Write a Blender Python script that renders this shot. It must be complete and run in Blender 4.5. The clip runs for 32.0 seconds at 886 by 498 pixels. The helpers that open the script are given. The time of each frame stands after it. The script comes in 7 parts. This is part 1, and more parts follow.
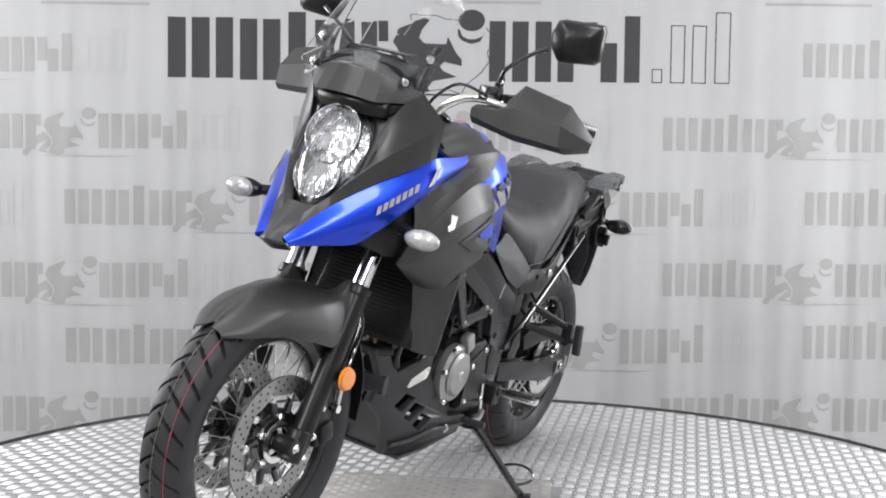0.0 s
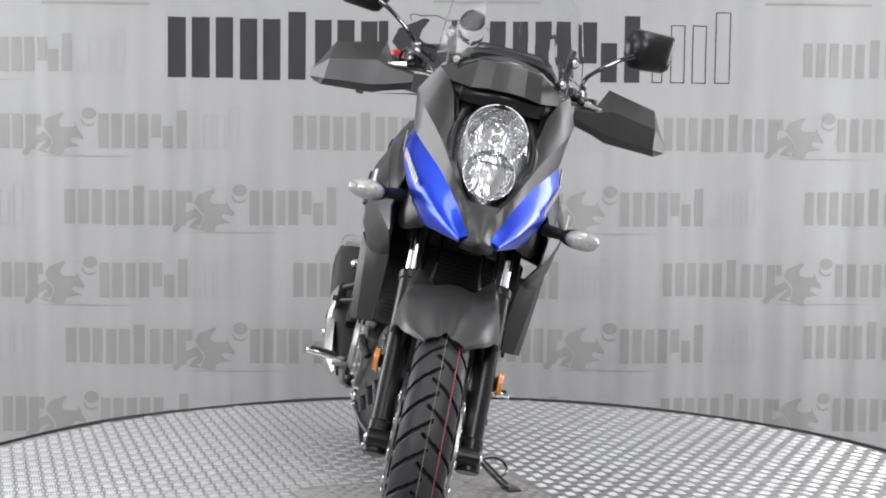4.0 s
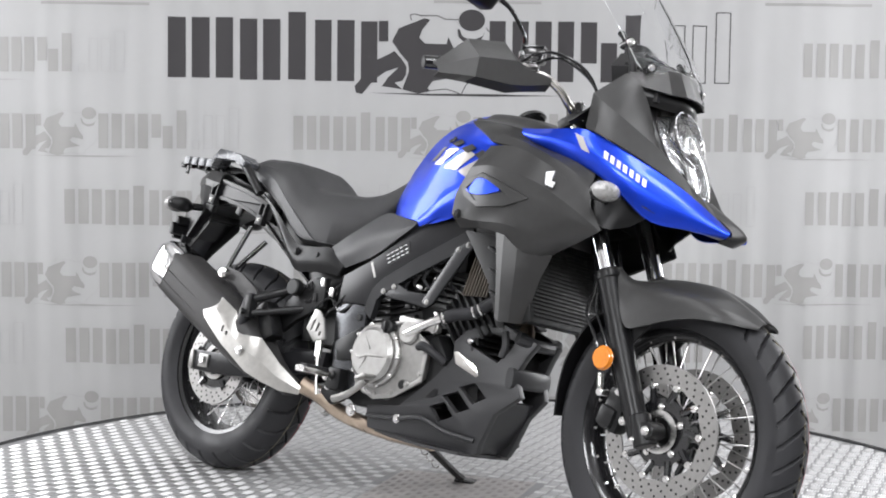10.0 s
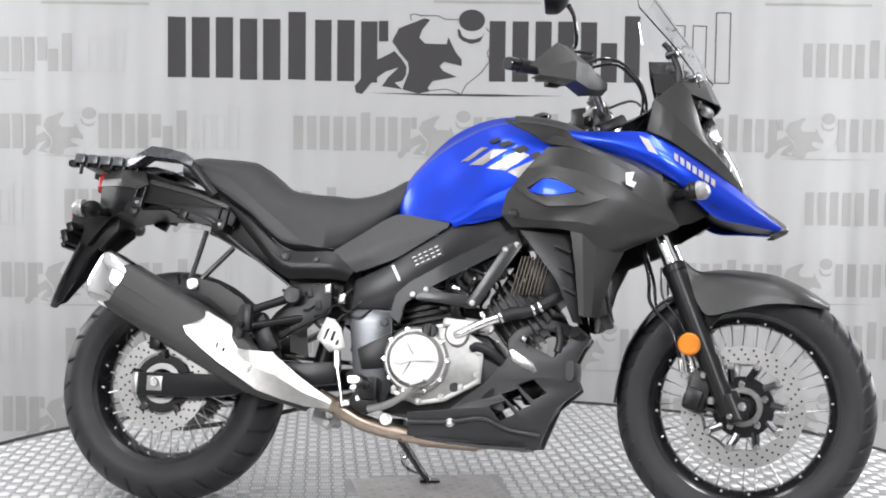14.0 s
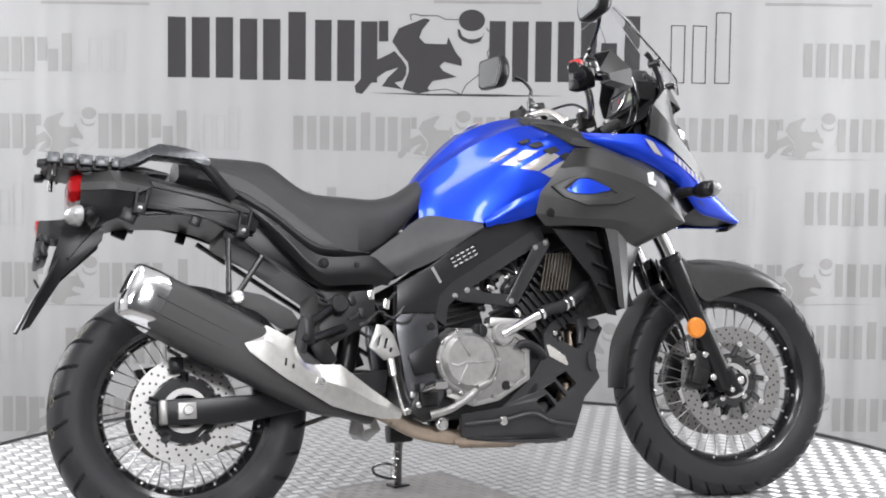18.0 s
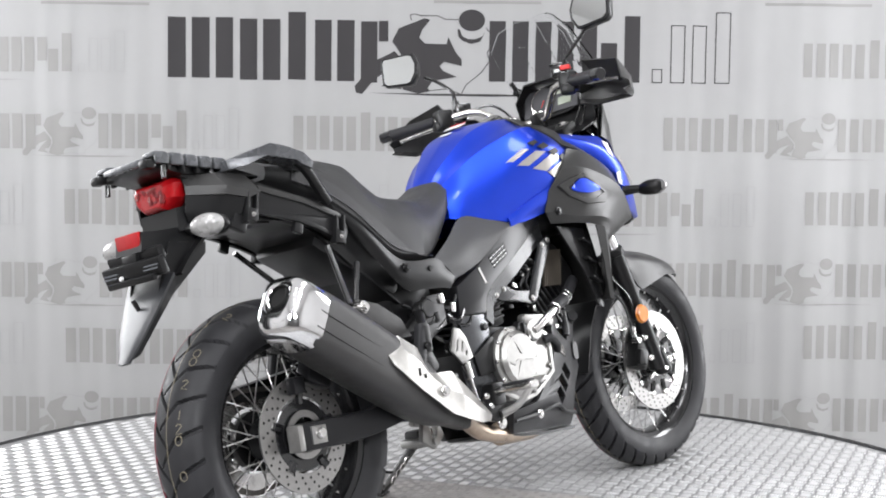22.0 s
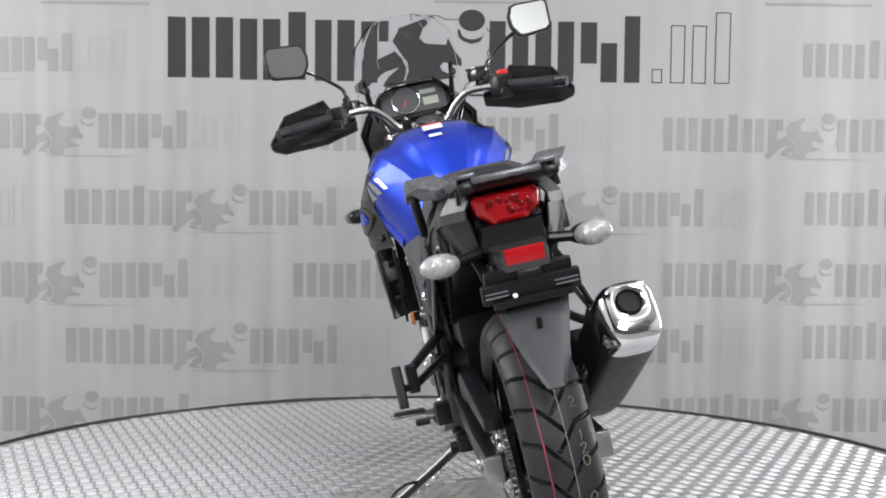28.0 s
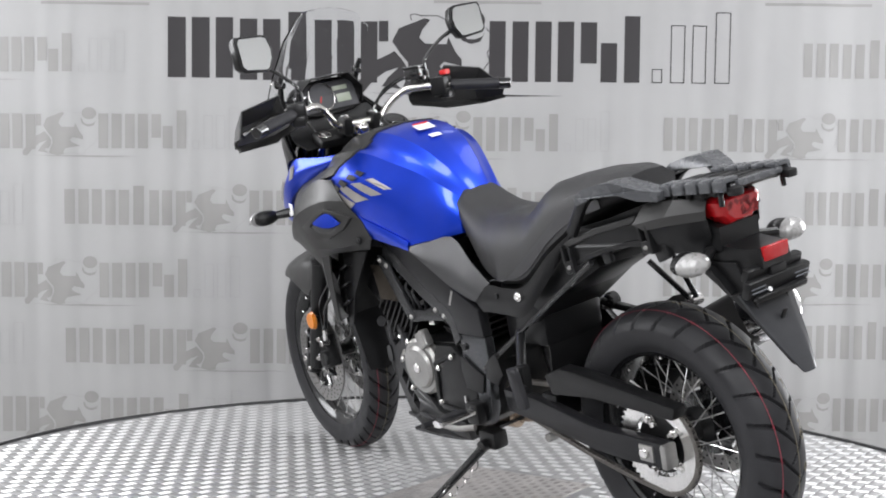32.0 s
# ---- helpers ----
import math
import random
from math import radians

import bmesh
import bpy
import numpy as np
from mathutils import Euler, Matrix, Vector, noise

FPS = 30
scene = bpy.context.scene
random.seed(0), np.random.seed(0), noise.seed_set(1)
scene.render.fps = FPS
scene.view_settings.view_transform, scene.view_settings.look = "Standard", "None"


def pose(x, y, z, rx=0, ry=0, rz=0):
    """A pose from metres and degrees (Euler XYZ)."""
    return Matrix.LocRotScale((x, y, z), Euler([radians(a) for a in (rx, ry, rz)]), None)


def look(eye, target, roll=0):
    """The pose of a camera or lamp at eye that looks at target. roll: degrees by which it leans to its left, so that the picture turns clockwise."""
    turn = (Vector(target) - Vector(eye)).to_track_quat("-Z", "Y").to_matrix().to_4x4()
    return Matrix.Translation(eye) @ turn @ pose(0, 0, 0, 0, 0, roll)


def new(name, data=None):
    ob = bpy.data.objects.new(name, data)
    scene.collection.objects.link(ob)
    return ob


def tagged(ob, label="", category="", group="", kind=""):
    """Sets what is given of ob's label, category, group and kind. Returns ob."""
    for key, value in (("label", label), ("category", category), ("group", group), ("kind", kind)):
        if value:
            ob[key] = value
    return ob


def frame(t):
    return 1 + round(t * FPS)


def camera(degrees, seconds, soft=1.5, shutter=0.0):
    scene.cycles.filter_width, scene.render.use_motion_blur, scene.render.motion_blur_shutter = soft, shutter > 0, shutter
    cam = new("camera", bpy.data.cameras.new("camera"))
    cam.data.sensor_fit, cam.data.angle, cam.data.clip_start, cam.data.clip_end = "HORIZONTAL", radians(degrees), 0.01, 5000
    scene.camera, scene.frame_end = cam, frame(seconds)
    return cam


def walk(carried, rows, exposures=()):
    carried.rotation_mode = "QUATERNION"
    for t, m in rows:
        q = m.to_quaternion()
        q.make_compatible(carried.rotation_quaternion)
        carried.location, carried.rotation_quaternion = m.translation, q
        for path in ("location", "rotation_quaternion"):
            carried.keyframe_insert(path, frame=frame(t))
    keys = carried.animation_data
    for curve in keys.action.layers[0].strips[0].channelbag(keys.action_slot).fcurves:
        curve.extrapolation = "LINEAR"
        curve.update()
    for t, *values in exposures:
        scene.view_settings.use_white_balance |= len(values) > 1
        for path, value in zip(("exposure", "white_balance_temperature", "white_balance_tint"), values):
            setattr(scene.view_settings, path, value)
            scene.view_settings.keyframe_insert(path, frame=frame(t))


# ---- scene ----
# The camera stands still before a turntable; the motorcycle on it turns.
EYE = (3.6033, 0.0, 0.9306)
cam = camera(37.63, 32.0, soft=1.9)
aim = look(EYE, (EYE[0] - 0.99802 * 4, EYE[1] - 0.0082 * 4, EYE[2] - 0.06243 * 4), 0.68)
walk(cam, [(0.0, aim), (32.0, aim)], [(0.0, 0.41), (1.0, 0.25), (2.0, 0.16), (3.0, 0.15), (6.0, 0.18), (7.0, 0.28), (9.0, 0.29), (11.0, 0.34), (12.0, 0.34), (13.0, 0.49), (15.0, 0.40), (17.0, 0.30), (18.0, 0.40), (20.0, 0.47), (23.0, 0.34), (24.0, 0.29), (25.0, 0.29), (28.0, 0.18), (29.0, 0.18), (30.0, 0.02), (31.0, 0.06), (32.0, 0.26)])

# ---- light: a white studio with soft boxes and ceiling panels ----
world = bpy.data.worlds.new("studio_world")
scene.world = world
world.use_nodes = True
world.node_tree.nodes["Background"].inputs[0].default_value = (0.98, 0.99, 1.0, 1)
world.node_tree.nodes["Background"].inputs[1].default_value = 0.02
scene.view_settings.exposure = 0.0


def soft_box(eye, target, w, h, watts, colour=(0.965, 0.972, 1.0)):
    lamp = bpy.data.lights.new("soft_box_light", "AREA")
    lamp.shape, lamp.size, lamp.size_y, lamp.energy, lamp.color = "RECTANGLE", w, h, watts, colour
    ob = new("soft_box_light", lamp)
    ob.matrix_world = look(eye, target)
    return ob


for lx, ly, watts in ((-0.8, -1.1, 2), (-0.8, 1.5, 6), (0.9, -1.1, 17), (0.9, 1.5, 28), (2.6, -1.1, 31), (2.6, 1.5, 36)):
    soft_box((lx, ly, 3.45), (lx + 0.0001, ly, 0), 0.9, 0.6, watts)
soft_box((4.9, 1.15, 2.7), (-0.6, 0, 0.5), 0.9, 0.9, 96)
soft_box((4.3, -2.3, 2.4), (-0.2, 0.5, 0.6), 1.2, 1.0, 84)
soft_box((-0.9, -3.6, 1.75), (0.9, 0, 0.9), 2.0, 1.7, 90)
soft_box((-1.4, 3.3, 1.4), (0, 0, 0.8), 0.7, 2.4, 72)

# ---- materials ----


def mat(name, colour, rough=0.5, metal=0.0, vary=0.12, scale=40.0, bump=0.0, bscale=300.0, coat=0.0, trans=0.0, ior=1.45, flake=0.0, spec=0.5, emit=0.0, cell=0.0):
    m = bpy.data.materials.new(name)
    m.use_nodes = True
    nt = m.node_tree
    b = nt.nodes["Principled BSDF"]
    b.inputs["Roughness"].default_value = rough
    b.inputs["Metallic"].default_value = metal
    b.inputs["IOR"].default_value = ior
    b.inputs["Coat Weight"].default_value = coat
    b.inputs["Coat Roughness"].default_value = 0.06
    b.inputs["Transmission Weight"].default_value = trans
    b.inputs["Specular IOR Level"].default_value = spec
    b.inputs["Base Color"].default_value = (*colour, 1)
    if emit:
        b.inputs["Emission Color"].default_value = (*colour, 1)
        b.inputs["Emission Strength"].default_value = emit
    if vary > 0:
        tc = nt.nodes.new("ShaderNodeTexCoord")
        n1 = nt.nodes.new("ShaderNodeTexNoise")
        n1.inputs["Scale"].default_value = scale
        n1.inputs["Detail"].default_value = 6
        n2 = nt.nodes.new("ShaderNodeTexNoise")
        n2.inputs["Scale"].default_value = scale / 9
        nt.links.new(tc.outputs["Object"], n1.inputs["Vector"])
        nt.links.new(tc.outputs["Object"], n2.inputs["Vector"])
        add = nt.nodes.new("ShaderNodeMath")
        nt.links.new(n1.outputs["Fac"], add.inputs[0])
        nt.links.new(n2.outputs["Fac"], add.inputs[1])
        ramp = nt.nodes.new("ShaderNodeMapRange")
        ramp.inputs[1].default_value, ramp.inputs[2].default_value = 0.7, 1.3
        ramp.inputs[3].default_value, ramp.inputs[4].default_value = 1 - vary, 1 + vary
        nt.links.new(add.outputs[0], ramp.inputs[0])
        mul = nt.nodes.new("ShaderNodeVectorMath")
        mul.operation = "SCALE"
        mul.inputs[0].default_value = colour
        nt.links.new(ramp.outputs[0], mul.inputs["Scale"])
        nt.links.new(mul.outputs[0], b.inputs["Base Color"])
        rr = nt.nodes.new("ShaderNodeMapRange")
        rr.inputs[1].default_value, rr.inputs[2].default_value = 0.3, 0.7
        rr.inputs[3].default_value, rr.inputs[4].default_value = rough * (1 - vary), min(1, rough * (1 + vary))
        nt.links.new(n1.outputs["Fac"], rr.inputs[0])
        nt.links.new(rr.outputs[0], b.inputs["Roughness"])
        if bump:
            n3 = nt.nodes.new("ShaderNodeTexNoise")
            n3.inputs["Scale"].default_value = bscale
            n3.inputs["Detail"].default_value = 3
            nt.links.new(tc.outputs["Object"], n3.inputs["Vector"])
            bp = nt.nodes.new("ShaderNodeBump")
            bp.inputs["Strength"].default_value = bump
            bp.inputs["Distance"].default_value = 0.002
            nt.links.new(n3.outputs["Fac"], bp.inputs["Height"])
            nt.links.new(bp.outputs[0], b.inputs["Normal"])
        if cell:
            v = nt.nodes.new("ShaderNodeTexVoronoi")
            v.inputs["Scale"].default_value = cell
            mp = nt.nodes.new("ShaderNodeMapping")
            mp.inputs["Scale"].default_value = (1, 1, 0.3)
            nt.links.new(tc.outputs["Object"], mp.inputs["Vector"])
            nt.links.new(mp.outputs[0], v.inputs["Vector"])
            bp = nt.nodes.new("ShaderNodeBump")
            bp.inputs["Strength"].default_value = 0.28
            bp.inputs["Distance"].default_value = 0.006
            nt.links.new(v.outputs["Distance"], bp.inputs["Height"])
            nt.links.new(bp.outputs[0], b.inputs["Normal"])
        if flake:
            v = nt.nodes.new("ShaderNodeTexVoronoi")
            v.inputs["Scale"].default_value = 2500
            nt.links.new(tc.outputs["Object"], v.inputs["Vector"])
            bp = nt.nodes.new("ShaderNodeBump")
            bp.inputs["Strength"].default_value = flake
            bp.inputs["Distance"].default_value = 0.0004
            nt.links.new(v.outputs["Distance"], bp.inputs["Height"])
            nt.links.new(bp.outputs[0], b.inputs["Normal"])
    return m


BLUE = mat("blue_paint", (0.007, 0.046, 0.55), 0.34, 0.75, 0.05, 20, coat=0.32, flake=0.04)
SHROUD = mat("grey_plastic", (0.027, 0.0267, 0.0265), 0.36, 0, 0.10, 60, bump=0.05, bscale=900, spec=0.42)
BLACKP = mat("black_plastic", (0.008, 0.008, 0.0085), 0.32, 0, 0.03, 60, bump=0.008, bscale=700, spec=0.32)
GUARD = mat("skid_plastic", (0.024, 0.024, 0.0255), 0.40, 0, 0.08, 50, bump=0.08, bscale=500)
SPOKEM = mat("spoke_steel", (0.46, 0.455, 0.45), 0.30, 1, 0.12, 60)
GLOSSB = mat("gloss_black", (0.010, 0.010, 0.011), 0.18, 0, 0.06, 30, coat=0.6)
STRIPM = mat("satin_strip", (0.022, 0.0225, 0.024), 0.26, 0.15, 0.05, 30, spec=0.5)
FRAMEM = mat("frame_paint", (0.075, 0.077, 0.082), 0.25, 0.80, 0.05, 30)
SEATM = mat("seat_vinyl", (0.034, 0.034, 0.035), 0.46, 0, 0.15, 40, bump=0.35, bscale=550, spec=0.3)
SEATG = mat("seat_side_vinyl", (0.036, 0.036, 0.038), 0.40, 0, 0.12, 40, bump=0.35, bscale=550)
RUBBER = mat("tyre_rubber", (0.019, 0.019, 0.021), 0.50, 0, 0.25, 25, bump=0.15, bscale=300, spec=0.32)
SATB = mat("satin_black", (0.013, 0.013, 0.0145), 0.30, 0.1, 0.03, 40, spec=0.35)
RIMM = mat("black_rim", (0.012, 0.012, 0.013), 0.22, 0.2, 0.2, 30, coat=0.4)
ALU = mat("cast_aluminium", (0.33, 0.325, 0.315), 0.38, 0.85, 0.12, 60, bump=0.12, bscale=500)
STEEL = mat("polished_steel", (0.68, 0.67, 0.66), 0.22, 1, 0.12, 60)
DISCM = mat("brake_disc_steel", (0.32, 0.313, 0.306), 0.36, 0.95, 0.10, 120)
CHROME = mat("chrome", (0.80, 0.80, 0.81), 0.12, 1, 0.05, 30)
BARM = mat("handlebar_alloy", (0.72, 0.70, 0.67), 0.25, 1, 0.08, 50)
PIPEM = mat("heated_steel", (0.42, 0.34, 0.27), 0.34, 0.95, 0.30, 22)
MUFM = mat("muffler_coating", (0.036, 0.035, 0.035), 0.5, 0.1, 0.15, 60, bump=0.15, bscale=900)
SHIELD = mat("heat_shield_steel", (0.47, 0.46, 0.44), 0.33, 0.95, 0.10, 70)
ENGB = mat("black_engine", (0.010, 0.010, 0.0105), 0.37, 0.3, 0.20, 50, bump=0.1, bscale=400)
REDLENS = mat("red_lens", (0.36, 0.005, 0.008), 0.20, 0, 0.10, 90, coat=0.4, cell=70)
REDDARK = mat("red_lens_facet", (0.17, 0.003, 0.005), 0.15, 0, 0.10, 90)
ORANGE = mat("amber_reflector", (0.62, 0.20, 0.018), 0.22, 0, 0.15, 200, coat=0.7)
CLEARW = mat("clear_lens", (0.30, 0.297, 0.293), 0.30, 0.15, 0.15, 110, coat=0.8, cell=110)
BOWL = mat("lamp_bowl", (0.42, 0.42, 0.43), 0.16, 0.90, 0.12, 60, cell=130)
LAMPM = mat("lamp_reflector_metal", (0.50, 0.50, 0.51), 0.14, 0.95, 0.10, 60, cell=170)
STRIPE = mat("silver_stripe_film", (0.46, 0.44, 0.42), 0.30, 0.75, 0.06, 60)
GLASS = mat("clear_plastic", (0.97, 0.98, 0.98), 0.02, 0, 0, trans=1.0, ior=1.25)
SCREEN = mat("windscreen_plastic", (0.97, 0.975, 0.98), 0.01, 0, 0, trans=1.0, ior=1.14)
MIRROR = mat("mirror_glass", (0.78, 0.80, 0.80), 0.03, 1, 0)
FLAPM = mat("mudflap_plastic", (0.026, 0.027, 0.030), 0.36, 0, 0.12, 40, bump=0.10)
PLATEM = mat("grey_coated_metal", (0.085, 0.088, 0.094), 0.27, 0.25, 0.12, 40, bump=0.12)
RADM = mat("radiator_core", (0.006, 0.006, 0.006), 0.6, 0.3, 0.25, 60)
WHITE = mat("white_sticker", (0.75, 0.75, 0.75), 0.4, 0, 0.05)
SILVERP = mat("silver_print", (0.42, 0.40, 0.38), 0.35, 0.4, 0.08)
GREYPRINT = mat("grey_print", (0.17, 0.18, 0.20), 0.35, 0.3, 0.08)
REDM = mat("red_switch", (0.55, 0.02, 0.02), 0.4, 0, 0.1)
REDLINE = mat("red_tyre_line", (0.21, 0.03, 0.045), 0.6, 0, 0.2, 90)
PALELINE = mat("pale_tyre_line", (0.16, 0.14, 0.10), 0.6, 0, 0.3, 90)
COOLER = mat("dull_cooler_fin", (0.10, 0.085, 0.07), 0.5, 0.6, 0.2, 60)
CHAINM = mat("oiled_chain", (0.16, 0.15, 0.14), 0.4, 0.9, 0.2, 90)
FILM = mat("black_film", (0.010, 0.010, 0.012), 0.5, 0, 0.05)
DIAL = mat("dial_face", (0.055, 0.055, 0.06), 0.6, 0, 0.1)
LCD = mat("lcd_panel", (0.30, 0.33, 0.27), 0.25, 0, 0.06)
BRASS = mat("zinc_bolt", (0.55, 0.50, 0.38), 0.35, 1, 0.15)
DECK = mat("aluminium_deck", (0.34, 0.34, 0.345), 0.46, 0.65, 0.16, 9, bump=0.05, bscale=80)
STUD = mat("tread_bar", (0.60, 0.60, 0.60), 0.42, 0.75, 0.08, 14)
PATCHM = mat("worn_tread_plate", (0.42, 0.40, 0.39), 0.44, 0.60, 0.25, 14, bump=0.1, bscale=90)
TRIM = mat("rubber_trim", (0.02, 0.02, 0.021), 0.6, 0, 0.3, 20)
CLOTH = mat("backdrop_cloth", (0.365, 0.365, 0.366), 0.85, 0, 0.035, 3, bump=0.15, bscale=8, spec=0.2)
INKD = mat("dark_print", (0.046, 0.044, 0.046), 0.8, 0, 0.06, 6, spec=0.2)
INKL = mat("pale_print", (0.286, 0.283, 0.277), 0.85, 0, 0.08, 5, spec=0.2)
INKF = mat("faint_print", (0.340, 0.340, 0.340), 0.85, 0, 0.05, 5, spec=0.2)
WALLM = mat("white_wall", (0.66, 0.655, 0.65), 0.8, 0, 0.05, 3)
DARKM = mat("dark_wall", (0.10, 0.10, 0.10), 0.8, 0, 0.05, 3)
FLOORM = mat("grey_concrete", (0.22, 0.21, 0.20), 0.7, 0, 0.2, 4, bump=0.1, bscale=30)
# Near-black that paints in the shade of holes and slots.
HOLE_SHADE = mat("hole_shade", (0.008, 0.008, 0.008), 0.7, 0, 0)

# ---- mesh helpers ----


def finish(name, bm, material, parent=None, label="", sharp=35):
    bmesh.ops.recalc_face_normals(bm, faces=bm.faces)
    me = bpy.data.meshes.new(name)
    bm.to_mesh(me)
    bm.free()
    me.materials.append(material)
    me.polygons.foreach_set("use_smooth", [True] * len(me.polygons))
    me.set_sharp_from_angle(angle=radians(sharp))
    ob = new(name, me)
    if parent:
        ob.parent = parent
    if label:
        ob["label"] = label
    return ob


def part(name, bm, material, parent, label="", sharp=35):
    return finish(name, bm, material, parent, label, sharp)


def from_lists(verts, faces):
    bm = bmesh.new()
    vs = [bm.verts.new(v) for v in verts]
    for f in faces:
        try:
            bm.faces.new([vs[i] for i in f])
        except ValueError:
            pass
    return bm


def join(*bms):
    out = bmesh.new()
    for b in bms:
        me = bpy.data.meshes.new("tmp")
        b.to_mesh(me)
        out.from_mesh(me)
        b.free()
        bpy.data.meshes.remove(me)
    return out


def xf(bm, m):
    bmesh.ops.transform(bm, matrix=m, verts=bm.verts)
    return bm


def flip(p):
    return [(a, -b, c) for a, b, c in p]


def spline(pts, n):
    """n+1 points of a smooth curve through pts."""
    pts = [Vector(p) for p in pts]
    if len(pts) == 2:
        return [pts[0].lerp(pts[1], i / n) for i in range(n + 1)]
    seg = len(pts) - 1
    out = []
    for i in range(n + 1):
        u = i / n * seg
        k = min(int(u), seg - 1)
        f = u - k
        p1, p2 = pts[k], pts[k + 1]
        p0 = pts[k - 1] if k > 0 else p1 * 2 - p2
        p3 = pts[k + 2] if k + 2 < len(pts) else p2 * 2 - p1
        out.append(0.5 * ((2 * p1) + (p2 - p0) * f + (2 * p0 - 5 * p1 + 4 * p2 - p3) * f * f + (3 * p1 - p0 - 3 * p2 + p3) * f ** 3))
    return out


def tube(pts, r, n=16, seg=10, smooth=True, caps=True):
    """A round bar along pts; r is one radius or one for each given point."""
    path = spline(pts, n) if smooth else [Vector(p) for p in pts]
    if isinstance(r, (int, float)):
        rad = [r] * len(path)
    else:
        rs = spline([(q, 0, 0) for q in r], len(path) - 1)
        rad = [q.x for q in rs]
    verts, faces = [], []
    d0 = (path[1] - path[0]).normalized()
    side = d0.cross(Vector((0, 0, 1)))
    if side.length < 0.05:
        side = d0.cross(Vector((0, 1, 0)))
    side.normalize()
    for i, p in enumerate(path):
        d = (path[min(i + 1, len(path) - 1)] - path[max(i - 1, 0)]).normalized()
        side = (side - d * side.dot(d)).normalized()
        up = d.cross(side)
        for j in range(seg):
            a = 2 * math.pi * j / seg
            verts.append(p + (side * math.cos(a) + up * math.sin(a)) * rad[i])
    for i in range(len(path) - 1):
        for j in range(seg):
            k = (j + 1) % seg
            faces.append((i * seg + j, i * seg + k, (i + 1) * seg + k, (i + 1) * seg + j))
    if caps:
        faces.append(tuple(range(seg))[::-1])
        faces.append(tuple((len(path) - 1) * seg + j for j in range(seg)))
    return from_lists(verts, faces)


def rod(a, b, r, r2=None, seg=14, edge=0.0):
    """A straight round bar with bevelled ends."""
    a, b = Vector(a), Vector(b)
    r2 = r if r2 is None else r2
    e = edge or min(r, r2) * 0.15
    d = (b - a).normalized()
    return tube([a, a + d * e, b - d * e, b], [r - e, r, r2, r2 - e], seg=seg, smooth=False)


def block(c, s, bevel=0.004, rot=(0, 0, 0), seg=2):
    bm = bmesh.new()
    bmesh.ops.create_cube(bm, size=1)
    bmesh.ops.scale(bm, vec=s, verts=bm.verts)
    if bevel:
        bmesh.ops.bevel(bm, geom=bm.edges[:], offset=min(bevel, min(s) * 0.45), segments=seg, affect="EDGES", profile=0.6)
    return xf(bm, pose(*c, *rot))


def plate(outer, y0, y1, holes=(), bevel=0.0, tilt=None):
    """A flat plate in the side plane, outline (x, z), between two widths y; tilt(x, z) moves it sideways."""
    from mathutils.geometry import tessellate_polygon
    loops = [[Vector((a, b, 0)) for a, b in outer]] + [[Vector((a, b, 0)) for a, b in h] for h in holes]
    tris = tessellate_polygon(loops)
    flat = [p for l in loops for p in l]
    n = len(flat)
    sh = tilt or (lambda x, z: 0.0)
    verts = [(p.x, y0 + sh(p.x, p.y), p.y) for p in flat] + [(p.x, y1 + sh(p.x, p.y), p.y) for p in flat]
    faces = [tuple(t) for t in tris] + [tuple(n + i for i in t) for t in tris]
    base = 0
    for l in loops:
        m = len(l)
        for i in range(m):
            j = (i + 1) % m
            faces.append((base + i, base + j, n + base + j, n + base + i))
        base += m
    bm = from_lists(verts, faces)
    if bevel:
        bmesh.ops.recalc_face_normals(bm, faces=bm.faces)
        es = [e for e in bm.edges if len(e.link_faces) == 2 and e.calc_face_angle(0) > 0.6]
        bmesh.ops.bevel(bm, geom=es, offset=bevel, segments=2, affect="EDGES", profile=0.6, clamp_overlap=True)
    return bm


def polyline(pts, k):
    """Points of a straight-sided line through pts, k steps a side."""
    pts = [Vector(p) for p in pts]
    out = [pts[i].lerp(pts[i + 1], j / k) for i in range(len(pts) - 1) for j in range(k)]
    return out + [pts[-1]]


